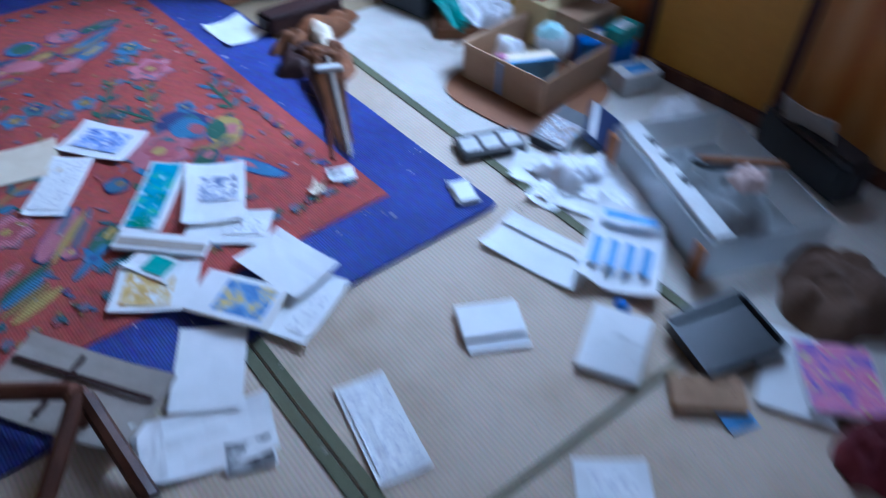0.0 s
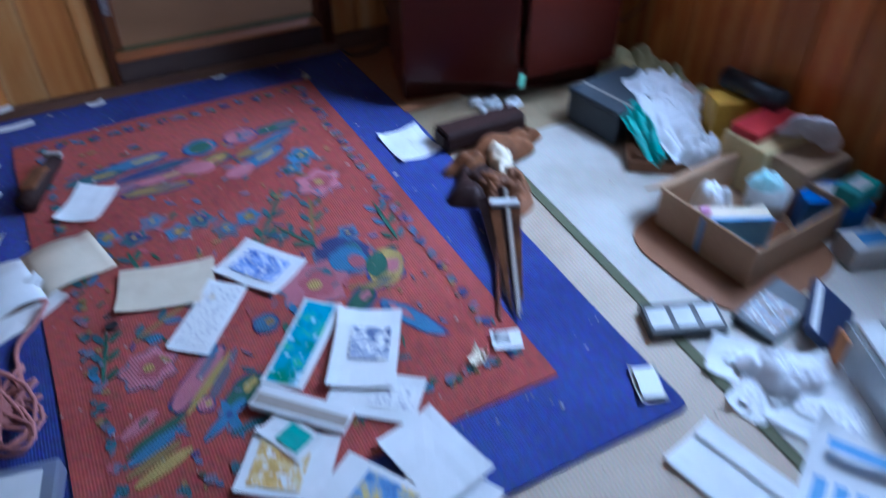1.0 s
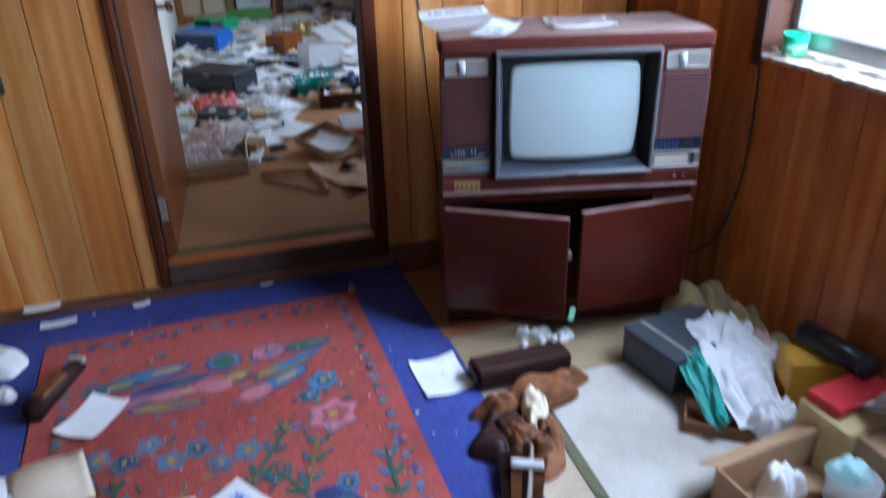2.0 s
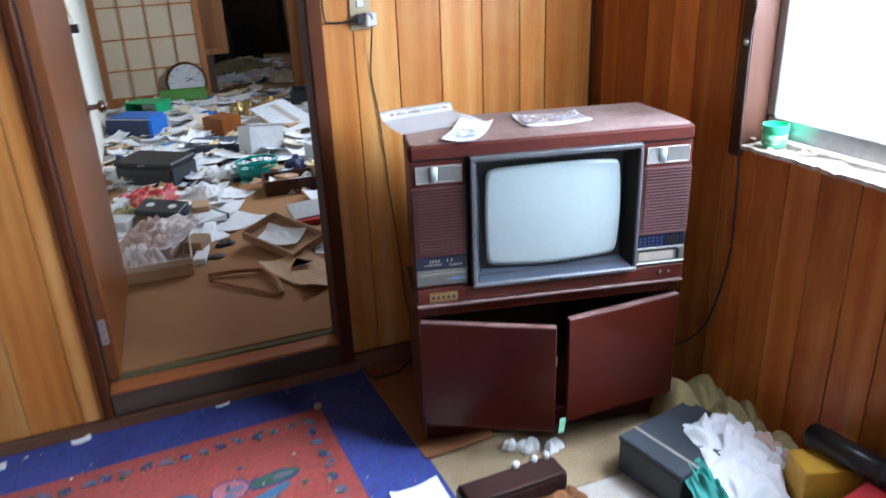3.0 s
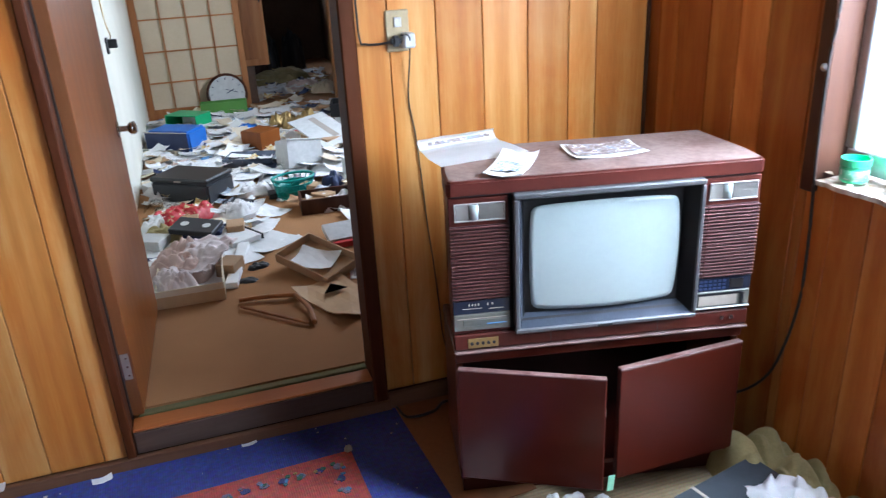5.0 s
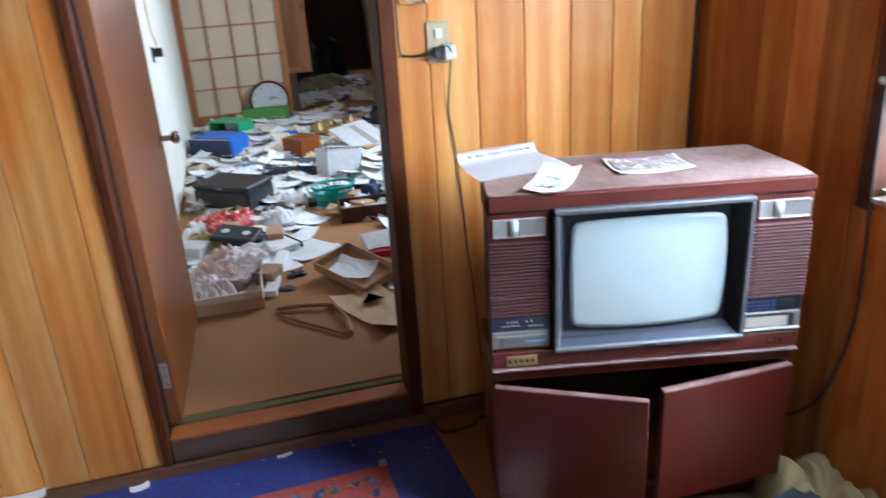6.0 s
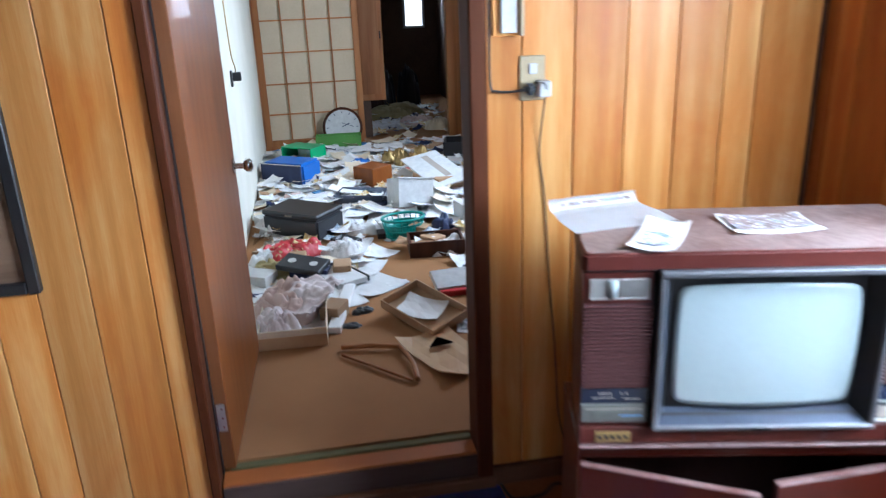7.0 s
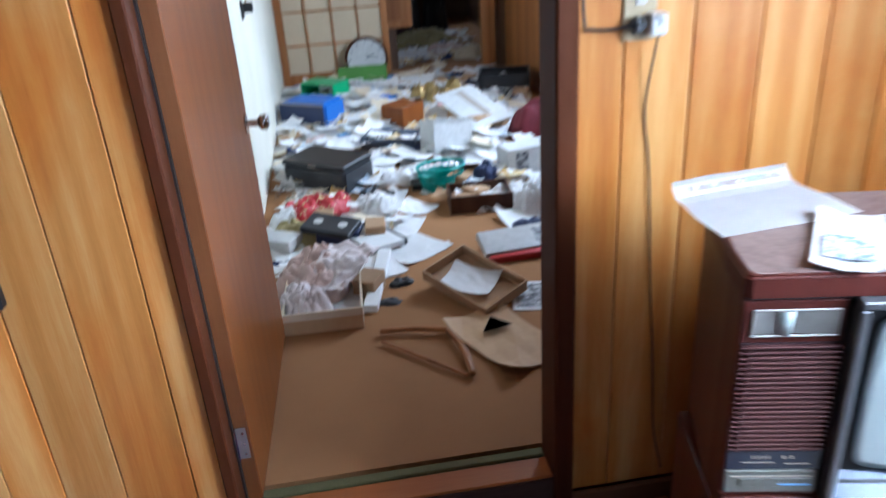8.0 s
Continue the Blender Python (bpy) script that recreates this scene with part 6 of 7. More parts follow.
solid("crumpled_paper", crumple(0.14, 0.13, 0.12, 53, 18), M["paper"], "crumpled white paper in the box", "paper", CB @ pose(-0.02, 0.11, 0), smooth=True)
solid("rag", crumple(0.30, 0.26, 0.05, 55, 18), M["leather"], "brown scraps at the bottom of the box", "rag", CB, smooth=True)

vt = thing("video_cassette", "black video cassette with silver windows", "cassette", pose(2.075, 2.045, 0.0, 0, 0, -20))
part("shell", box(0.200, 0.108, 0.026, (0, 0, 0), 0.004), M["black"], vt)
for x in (-0.064, 0, 0.064):
    part("window", box(0.050, 0.066, 0.001, (x, 0.0, 0.0262)), M["bin_white"], vt, "pale silver window")
v2 = thing("video_case", "dark video case with a pink photo cover", "case", pose(2.30, 1.965, 0.004, 4, -6, 14))
part("case", box(0.19, 0.12, 0.028, (0, 0, 0), 0.003), M["dark_box"], v2)
part("cover", box(0.11, 0.10, 0.001, (-0.02, 0.0, 0.0283)), M["pic_news"], v2, "pinkish photo")
v3 = thing("book", "navy blue book propped at a slant", "book", pose(2.39, 1.875, 0.012, 0, 34, -52))
part("cover", box(0.15, 0.20, 0.022, (0, 0, 0), 0.003), M["dark_blue"], v3)
part("spine_label", box(0.02, 0.18, 0.001, (-0.06, 0, 0.0222)), M["paper"], v3)
for x, y, w, h, sd, r in ((2.13, 1.86, 0.20, 0.13, 61, -50), (2.22, 1.77, 0.22, 0.15, 62, -25), (2.07, 1.78, 0.13, 0.10, 63, 20), (2.17, 1.66, 0.24, 0.16, 64, -62), (2.26, 1.62, 0.18, 0.14, 66, 15)):
    paper("torn_sheet", x, y, 0.002, r, w, h, "torn and bent white sheet on the mat", "paper", seed=sd, lift=0.020, ink="pic_text", inkbox=(0, 0.1, 0.6, 0.4), thick=0.0014, group=G, tilt=(4, -3))
solid("crumpled_paper", crumple(0.24, 0.16, 0.05, 65, 34, 4.5, 1.5), M["white_film"], "crumpled white plastic bag on the mat", "bag", pose(2.17, 1.80, 0.012, 0, 0, -40), G, smooth=True)
pb = thing("paper_carrier", "flat white paper bag with blue print", "bag", pose(2.06, 1.50, 0.004, 0, 0, -57))
part("body", sheet(0.20, 0.33, 0.03, 67, 0.006), M["paper"], pb)
for i in range(4):
    part("print", box(0.026, 0.10, 0.001, (-0.066 + 0.042 * i, -0.06, 0.036 - 0.002 * i)), M["blue_ink"], pb, "pale blue lettering bar")
part("print", box(0.14, 0.03, 0.001, (0.0, 0.09, 0.036)), M["blue_ink"], pb)
solid("bottle_cap", disc(0.018, 0.022, (0, 0, 0), n=16, bevel=0.003), M["blue"], "small round blue bottle cap", "cap", pose(1.90, 1.365, 0.0), smooth=True)
bw = thing("wrapped_pack", "white pack in crinkled clear film", "pack", pose(1.805, 1.30, 0.0, 0, 0, -60))
part("pack", box(0.14, 0.20, 0.018, (0, 0, 0), 0.004), M["paper"], bw)
part("film", crumple(0.19, 0.16, 0.035, 69, 22, 7), M["clear"], bw, m=pose(0.02, -0.05, 0.0185), smooth=True)
bt = thing("black_tray", "black plastic tray with raised rim", "tray", pose(2.01, 1.155, 0.014, 3, -4, -16))
part("tray", open_carton(0.21, 0.16, 0.030, 0.006), M["dark_box"], bt)
part("mat", box(0.19, 0.14, 0.012, (0, 0, 0.0065), 0.002), M["black"], bt)
part("handle", box(0.20, 0.018, 0.012, (0, 0.086, 0.018), 0.004), M["black"], bt)
solid("clear_film", crumple(0.20, 0.10, 0.05, 71, 22, 7), M["clear"], "crinkled clear film before the tray", "film", pose(1.86, 1.10, 0.0, 0, 0, -40), smooth=True)
solid("card", box(0.07, 0.05, 0.003, (0, 0, 0)), M["blue_ink"], "small blue card on the mat", "card", pose(1.865, 1.01, 0.001, 0, 0, -20))
solid("wooden_board", box(0.16, 0.09, 0.02, (0, 0, 0), 0.003), M["card"], "brown board below the film", "board", pose(1.86, 1.085, -0.0005 + 0.001, 0, 0, -42))
cs = thing("plastic_case", "large smoky plastic storage case lying open", "case", pose(2.40, 1.49, 0.0, 0, 0, 68))
part("tub", open_carton(0.52, 0.36, 0.115, 0.005), M["smoky"], cs, "smoky grey translucent plastic")
part("white_strip", box(0.50, 0.055, 0.012, (0.0, 0.14, 0.1155), 0.003), M["bin_white"], cs, "white plastic strip")
for x in (-0.03, 0.06, 0.15):
    part("slot", box(0.04, 0.018, 0.002, (x, 0.125, 0.1282)), M["black"], cs)
for x, y in ((-0.24, 0.19), (0.24, 0.19)):
    part("corner", box(0.045, 0.012, 0.10, (x, y, 0.0), 0.004), M["hall_wood"], cs, "orange-brown corner piece")
solid("crumpled_film", crumple(0.44, 0.30, 0.12, 73, 28, 5), M["smoky"], "grey crumpled plastic sheet in the case", "film", pose(2.41, 1.49, 0.008, 0, 0, 68), smooth=True)
solid("wooden_stick", box(0.24, 0.022, 0.016, (0, 0, 0), 0.003), M["tan_board"], "orange-brown wooden stick lying on the plastic sheet", "stick", pose(2.47, 1.47, 0.118, 0, 3, -38))
solid("paper_wad", crumple(0.14, 0.11, 0.05, 76, 26, 4, 1.4), M["pink_cloth"], "pale wad of paper in the plastic case", "paper", pose(2.43, 1.42, 0.105), smooth=True)
solid("black_clip", tube(curve_points([(-0.06, 0.02, 0.01), (-0.03, -0.01, 0.016), (0.03, -0.012, 0.016), (0.06, 0.012, 0.01)]), 0.009, 8), M["black"], "black plastic clip in the plastic case", "clip", pose(2.40, 1.50, 0.112, 0, 0, -40), smooth=True)
solid("crumpled_paper", crumple(0.24, 0.18, 0.08, 75, 20), M["white_cloth"], "white crumpled tissue in the heap", "paper", pose(2.66, 1.80, 0.0), smooth=True)
solid("sack", crumple(0.40, 0.34, 0.11, 77, 40, 2.6, 1.4), M["sacking"], "brown woven sack in the heap", "sack", pose(2.36, 1.08, 0.0, 0, 0, 30), smooth=True)
bb = thing("laptop_bag", "black bag with a white sheet sticking out", "bag", pose(2.76, 1.42, 0.0, 0, 0, 74))
part("body", box(0.36, 0.11, 0.14, (0, 0, 0), 0.02, seg=3), M["black"], bb)
part("sheet", sheet(0.17, 0.22, 0.01, 79, 0.002), M["grey_card"], bb, m=pose(0.02, 0.02, 0.12, 60, 0, 10))
paper("comic_book", 2.12, 0.93, 0.012, -45, 0.17, 0.20, "comic book with a magenta and yellow cover", "magazine", seed=81, ink="pic_magenta", inkbox=(0, 0, 0.95, 0.95), thick=0.006)
paper("magazine", 2.07, 1.00, 0.001, -60, 0.16, 0.24, "pale green magazine under the comic book", "magazine", mat="paper", seed=82, thick=0.008, lift=0.002)
solid("pouch", crumple(0.20, 0.18, 0.12, 83, 22, 5), M["maroon"], "dark maroon pouch on the mat", "pouch", pose(2.00, 0.78, 0.0), smooth=True)

# ---- rubbish on the next room's floor ----
HZ = HALL_Z + 0.0006
HG = "things strewn over the next room's floor"
wb = thing("shallow_carton", "shallow white carton heaped with pale cloth", "carton", pose(1.178, 4.985, HZ, 0, 0, -2), HG)
part("tray", open_carton(0.285, 0.40, 0.078, 0.006), M["cream_paper"], wb)
part("lining", box(0.270, 0.385, 0.004, (0, 0, 0.0066)), M["paper"], wb)
part("front_flap", box(0.285, 0.003, 0.050, (0, -0.203, 0.0), turn=Matrix.Rotation(radians(-6), 4, "X")), M["kraft"], wb, "tan front edge of the carton")
solid("blouse", crumple(0.36, 0.44, 0.13, 101, 70, 5.5, 1.3), M["pink_cloth"], "pale pink crumpled blouse in the carton", "blouse", pose(1.15, 5.13, HZ + 0.011, 0, 0, 12), smooth=True)
solid("tissue", crumple(0.25, 0.27, 0.10, 103, 60, 5, 1.3), M["lace"], "white lace cloth spilling over the carton", "cloth", pose(1.105, 4.915, HZ + 0.02, 0, 0, 24), smooth=True)
solid("lace_edge", drape(0.22, 0.30, 0.12, 0.075, 131, 30, 0.03, 0.4), M["lace"], "thin white lace lying over the carton's rim", "cloth", pose(1.245, 5.09, HZ, 0, 0, -28), smooth=True)
solid("white_strip", box(0.055, 0.50, 0.030, (0, 0, 0), 0.003), M["paper"], "long white strip of card", "card", pose(1.390, 5.115, HZ, 0, 0, -11))
solid("sandal", crumple(0.13, 0.08, 0.022, 105, 24, 3.5), M["black"], "small black leather sandal", "sandal", pose(1.475, 5.07, HZ, 0, 0, 20), smooth=True)
solid("black_bag", crumple(0.12, 0.07, 0.014, 106, 20, 3), M["dark_box"], "flat black pouch on the carpet", "pouch", pose(1.42, 4.93, HZ), smooth=True)
hanger = thing("coat_hanger", "brown wooden coat hanger on the carpet", "coat hanger", pose(1.50, 4.53, HZ), HG)
part("shoulder", tube(curve_points([(-0.135, 0.175, 0.014), (-0.02, 0.155, 0.018), (0.095, 0.118, 0.020)]), 0.010, 10), M["hall_wood"], hanger, smooth=True)
part("shoulder", tube(curve_points([(0.095, 0.118, 0.020), (0.128, -0.02, 0.018), (0.130, -0.155, 0.014)]), 0.010, 10), M["hall_wood"], hanger, smooth=True)
part("bar", tube([(-0.135, 0.118, 0.010), (0.112, -0.150, 0.010)], 0.006, 8), M["hall_wood"], hanger)
kraft = thing("kraft_envelope", "brown paper envelope with a dark triangle", "envelope", pose(1.775, 4.57, HZ, 0, 0, 24), HG)
part("sheet", sheet(0.24, 0.40, 0.03, 107, 0.005), M["kraft"], kraft)
bm = bmesh.new()
bm.faces.new([bm.verts.new(p) for p in ((-0.05, 0.05, 0.024), (0.06, 0.03, 0.024), (0.03, 0.12, 0.024))])
bmesh.ops.solidify(bm, geom=list(bm.faces), thickness=0.001)
part("print", bm, M["dark_leather"], kraft, "dark triangular print")
tr = thing("box_lid", "brown cardboard box lid holding white papers", "box lid", pose(1.745, 4.93, HZ + 0.03, 8, -9, 33), HG)
part("tray", open_carton(0.22, 0.34, 0.045, 0.006), M["card"], tr)
part("paper", sheet(0.15, 0.20, 0.02, 109, 0.002), M["paper"], tr, m=pose(0.0, 0.02, 0.008, 0, 0, 20))
lid = thing("album_box", "cream cardboard sleeve with a dark photo", "box", pose(2.0, 5.25, HZ + 0.032, 18, 0, 6), HG)
part("body", box(0.34, 0.14, 0.03, (0, 0, 0), 0.003), M["bin_white"], lid)
part("photo", box(0.07, 0.09, 0.001, (0.10, 0.0, 0.0304)), M["pic_grey"], lid, "dark photo")
solid("red_book", box(0.30, 0.18, 0.03, (0, 0, 0), 0.003), M["red"], "red book under the sleeve", "book", pose(2.0, 5.23, HZ, 0, 0, 2))
drw = thing("drawer", "dark brown wooden drawer", "drawer", pose(1.94, 5.80, HZ, 0, 0, -3), HG)
part("tray", open_carton(0.30, 0.20, 0.085, 0.012), M["dark_wood"], drw)
part("paper", sheet(0.22, 0.14, 0.03, 111, 0.002), M["paper"], drw, m=pose(0, 0, 0.03))
bs_ob = thing("basket", "teal plastic mesh basket", "basket", pose(1.80, 6.10, HZ, 0, 0, 12), HG)
part("base", box(0.19, 0.13, 0.006, (0, 0, 0.002), 0.002), M["teal_plastic"], bs_ob)
for k in range(4):
    f = 1 + 0.07 * k
    part("hoop", tube([(0.105 * f * math.cos(a), 0.075 * f * math.sin(a), 0.012 + 0.035 * k) for a in [2 * math.pi * j / 24 for j in range(25)]], 0.0045 if k < 3 else 0.008, 6), M["teal_plastic"], bs_ob, smooth=True)
bm = bmesh.new()
bmesh.ops.create_cone(bm, cap_ends=False, segments=28, radius1=0.100, radius2=0.121, depth=0.075)
bmesh.ops.transform(bm, matrix=Matrix.Translation((0, 0, 0.044)) @ Matrix.Diagonal((1, 0.71, 1, 1)), verts=bm.verts)
bmesh.ops.solidify(bm, geom=list(bm.faces), thickness=0.002)
part("mesh_side", bm, M["teal_plastic"], bs_ob, "finely pierced teal side", smooth=True)
for j in range(20):
    a = 2 * math.pi * j / 20
    part("rib", tube([(0.103 * math.cos(a), 0.073 * math.sin(a), 0.004), (0.127 * math.cos(a), 0.091 * math.sin(a), 0.115)], 0.003, 5), M["teal_plastic"], bs_ob)
solid("cap", crumple(0.17, 0.17, 0.15, 113, 22, 2.5), M["dark_blue"], "navy blue cloth cap", "cap", pose(2.03, 6.08, HZ), smooth=True)
blk = thing("black_case", "black rectangular case on the floor", "case", pose(1.225, 6.34, HZ, 0, 0, -37), HG)
part("body", box(0.40, 0.27, 0.13, (0, 0, 0), 0.012, seg=2), M["dark_box"], blk)
part("lid", box(0.404, 0.274, 0.03, (0, 0, 0.1305), 0.008), M["black"], blk)
part("emblem", box(0.05, 0.002, 0.01, (0, -0.1385, 0.138)), M["grey_card"], blk)
cas = thing("video_cassette", "black video cassette with two white reels", "cassette", pose(1.22, 5.57, HZ + 0.06, 8, 4, -28), HG)
part("shell", box(0.24, 0.14, 0.03, (0, 0, 0), 0.004), M["dark_box"], cas)
for x in (-0.06, 0.06):
    part("reel", disc(0.022, 0.001, (x, 0, 0.0302), n=20), M["bin_white"], cas)
solid("case_stack", box(0.20, 0.12, 0.058, (0, 0, 0), 0.003), M["dark_blue"], "navy case under the cassette", "case", pose(1.26, 5.58, HZ, 0, 0, -20))
solid("scarf", crumple(0.42, 0.36, 0.12, 115, 50, 3.6, 1.4), M["scarf"], "crumpled red scarf with cream pattern", "scarf", pose(1.14, 5.90, HZ), smooth=True)
solid("jumper", crumple(0.36, 0.30, 0.10, 117, 28, 5), M["olive_cloth"], "olive knitted jumper in a heap", "jumper", pose(1.10, 5.66, HZ), smooth=True)
solid("carrier_bag", crumple(0.34, 0.30, 0.09, 119, 32, 7), M["white_cloth"], "crumpled white carrier bag", "bag", pose(1.45, 5.90, HZ), smooth=True)
paper("note", 1.675, 5.372, HZ, 15, 0.11, 0.05, "small white note on the carpet", "paper", seed=121, group=HG)
paper("paper_sheet", 1.53, 5.42, HZ, 35, 0.26, 0.34, "large white sheet on the carpet", "paper", seed=122, lift=0.01, group=HG)
sb = thing("hardback_book", "white book with a black spine", "book", pose(1.40, 5.48, HZ + 0.012, 0, 0, 28), HG)
part("page_block", box(0.17, 0.24, 0.026, (0, 0, 0), 0.002), M["paper"], sb)
part("spine", box(0.012, 0.244, 0.030, (0.092, 0, -0.002), 0.002), M["black"], sb)
bl = thing("toolbox", "blue box with a navy front and chrome edge", "box", pose(1.14, 7.58, HZ, 0, 0, -33), HG)
part("body", box(0.36, 0.26, 0.185, (0, 0.01, 0), 0.02, seg=3), M["blue"], bl)
part("front", box(0.35, 0.012, 0.172, (0, -0.128, 0.004), 0.004), M["dark_blue"], bl)
part("trim", box(0.36, 0.006, 0.006, (0, -0.136, 0.178)), M["chrome"], bl)
part("handle", tube(curve_points([(-0.05, -0.136, 0.05), (-0.04, -0.155, 0.055), (0.04, -0.155, 0.055), (0.05, -0.136, 0.05)]), 0.004, 6), M["chrome"], bl)
solid("wooden_box", box(0.20, 0.20, 0.17, (0, 0, 0), 0.004), M["leaf"], "small brown wooden box", "box", pose(1.73, 7.27, HZ, 0, 0, -50))
wbin = thing("plastic_bin", "milky white plastic bin lying tilted", "bin", pose(1.91, 6.62, HZ + 0.02, -14, 8, 16), HG)
part("tub", open_carton(0.24, 0.20, 0.19, 0.004), M["bin_white"], wbin)
part("rim", box(0.26, 0.012, 0.008, (0, -0.106, 0.184), 0.002), M["bin_white"], wbin)
wbd = thing("white_board", "white panel with a grey stripe lying on the heap", "panel", pose(2.17, 7.12, HZ + 0.14, 12, -6, 20), HG)
part("board", box(0.30, 0.52, 0.012, (0, 0, 0), 0.003), M["bin_white"], wbd)
part("stripe", box(0.05, 0.36, 0.001, (0.02, 0.03, 0.0123)), M["grey_card"], wbd)
solid("carton", box(0.28, 0.30, 0.12, (0, 0, 0), 0.003), M["card"], "brown carton under the white panel", "carton", pose(2.20, 7.10, HZ, 0, 0, 30))
gb = thing("green_crate", "bright green plastic crate on its side", "crate", pose(1.30, 8.22, HZ, 0, 0, -38), HG)
part("crate", open_carton(0.30, 0.18, 0.20, 0.008), M["green"], gb, m=pose(0, 0, 0.09, 90, 0, 0))
part("paper", box(0.20, 0.10, 0.14, (0, 0.0, 0.008)), M["paper"], gb)
solid("green_box", open_carton(0.40, 0.14, 0.15, 0.006), M["leaf_green"], "moss green open box by the screen", "box", pose(1.55, 8.68, HZ, 0, 0, -4))
clock = thing("wall_clock", "round white clock leaning on the screen", "clock", pose(1.60, 8.83, HZ, -12, 0, 0), HG)
up = Matrix.Rotation(radians(90), 4, "X")
part("case", disc(0.182, 0.035, (0, 0.0, 0.184), n=40, turn=up, bevel=0.008), M["dark_wood"], clock, smooth=True)
part("dial", disc(0.158, 0.004, (0, -0.036, 0.184), n=40, turn=up), M["clock_face"], clock)
for a in range(12):
    q = radians(30 * a)
    part("mark", box(0.006, 0.002, 0.020, (0.135 * math.sin(q), -0.0412, 0.184 + 0.135 * math.cos(q) - 0.01), turn=Matrix.Rotation(q, 4, "Y")), M["ink"], clock)
part("hour_hand", box(0.008, 0.002, 0.075, (0.03, -0.0425, 0.165), turn=Matrix.Rotation(radians(65), 4, "Y")), M["ink"], clock)
part("minute_hand", box(0.005, 0.002, 0.11, (0.045, -0.0435, 0.15), turn=Matrix.Rotation(radians(110), 4, "Y")), M["ink"], clock)
for i, (x, y) in enumerate(((1.92, 7.86), (2.03, 7.98), (1.98, 7.72), (2.12, 7.84), (2.20, 8.05))):
    solid("brass_ornament", crumple(0.18, 0.14, 0.13, 130 + i, 18, 8), M["gold"], "tarnished brass ornament in the heap", "ornament", pose(x, y, HZ + 0.03, 0, 0, 40 * i), HG, smooth=True)
solid("red_album", box(0.26, 0.18, 0.03, (0, 0, 0), 0.003), M["red"], "dark red album on the heap", "album", pose(2.12, 7.62, HZ + 0.02, 0, 0, 20))
brx = thing("black_box", "black box by the wall", "box", pose(2.58, 7.98, HZ, 0, 0, -14), HG)
part("body", open_carton(0.38, 0.26, 0.17, 0.01), M["black"], brx)
part("cloth", crumple(0.18, 0.1, 0.06, 137, 14), M["white_cloth"], brx, m=pose(0.0, -0.04, 0.11), smooth=True)
solid("cushion", crumple(0.42, 0.40, 0.24, 139, 26, 2.0), M["maroon"], "maroon velvet cushion by the wall", "cushion", pose(2.50, 6.80, HZ), smooth=True)
prn = thing("photo_carton", "white printed carton with a dark photo", "carton", pose(2.30, 6.16, HZ, 0, 0, 12), HG)
part("body", box(0.34, 0.14, 0.17, (0, 0, 0), 0.003), M["bin_white"], prn)
part("photo", box(0.07, 0.002, 0.10, (-0.09, -0.0716, 0.05)), M["pic_grey"], prn)
solid("carrier_bag", crumple(0.26, 0.26, 0.18, 141, 28, 6), M["white_cloth"], "white plastic bag beside the drawer", "bag", pose(2.20, 5.68, HZ), smooth=True)
solid("blue_cloth", crumple(0.22, 0.12, 0.05, 143, 18), M["dark_blue"], "dark blue cloth on the carpet", "cloth", pose(2.10, 5.46, HZ), smooth=True)
solid("blue_wrap", crumple(0.34, 0.26, 0.10, 145, 22, 6), M["blue"], "crumpled blue plastic wrap", "wrap", pose(1.66, 7.95, HZ), smooth=True)
solid("grey_tray", open_carton(0.34, 0.22, 0.08, 0.006), M["bezel"], "grey plastic tray among papers", "tray", pose(1.62, 6.90, HZ, 0, 0, -20))
paper("photo_sheet", 1.95, 4.84, HZ, -10, 0.16, 0.22, "printed sheet with dark photos", "paper", seed=147, ink="pic_grey", inkbox=(0, 0, 0.8, 0.8), group=HG)
paper("manila_folder", 1.62, 6.30, HZ, 25, 0.30, 0.24, "tan cardboard folder on the carpet", "folder", mat="card", seed=149, lift=0.02, group=HG)

# loose papers, cards and small boxes, thickest in the middle of the room
rnd = random.Random(23)
sheets = {c: [mesh_of("paper_sheet", sheet(w, h, 0.012, 200 + i * 7 + j, 0.0015, bend=0.006), M[c]) for i, (w, h) in enumerate(((0.21, 0.29), (0.15, 0.21), (0.10, 0.15), (0.12, 0.23)))]
          for j, c in enumerate(("paper", "cream_paper", "pic_text", "card"))}
boxes = [(mesh_of("small_box", box(w, d, h, (0, 0, 0), 0.003), M[c]), l) for w, d, h, c, l in (
    (0.18, 0.12, 0.06, "bin_white", "white"), (0.14, 0.10, 0.05, "cream_paper", "cream"), (0.20, 0.11, 0.035, "dark_blue", "navy"), (0.12, 0.09, 0.07, "card", "brown"), (0.16, 0.10, 0.03, "black", "black"), (0.11, 0.08, 0.04, "blue_ink", "light blue"))]
crum = [mesh_of("crumpled_paper", crumple(0.24, 0.20, 0.08, 300 + i, 16, 8.5, 1.4), M[c]) for i, c in enumerate(("paper", "white_cloth", "paper", "pink_cloth", "clear"))]


def free(x, y):
    """Keep the bare carpet near the door free, and the strip before the drawer."""
    if y < 5.75 and x > 1.44 and not (y > 5.1 and x > 2.1):
        return False
    if y < 4.9:
        return False
    return True


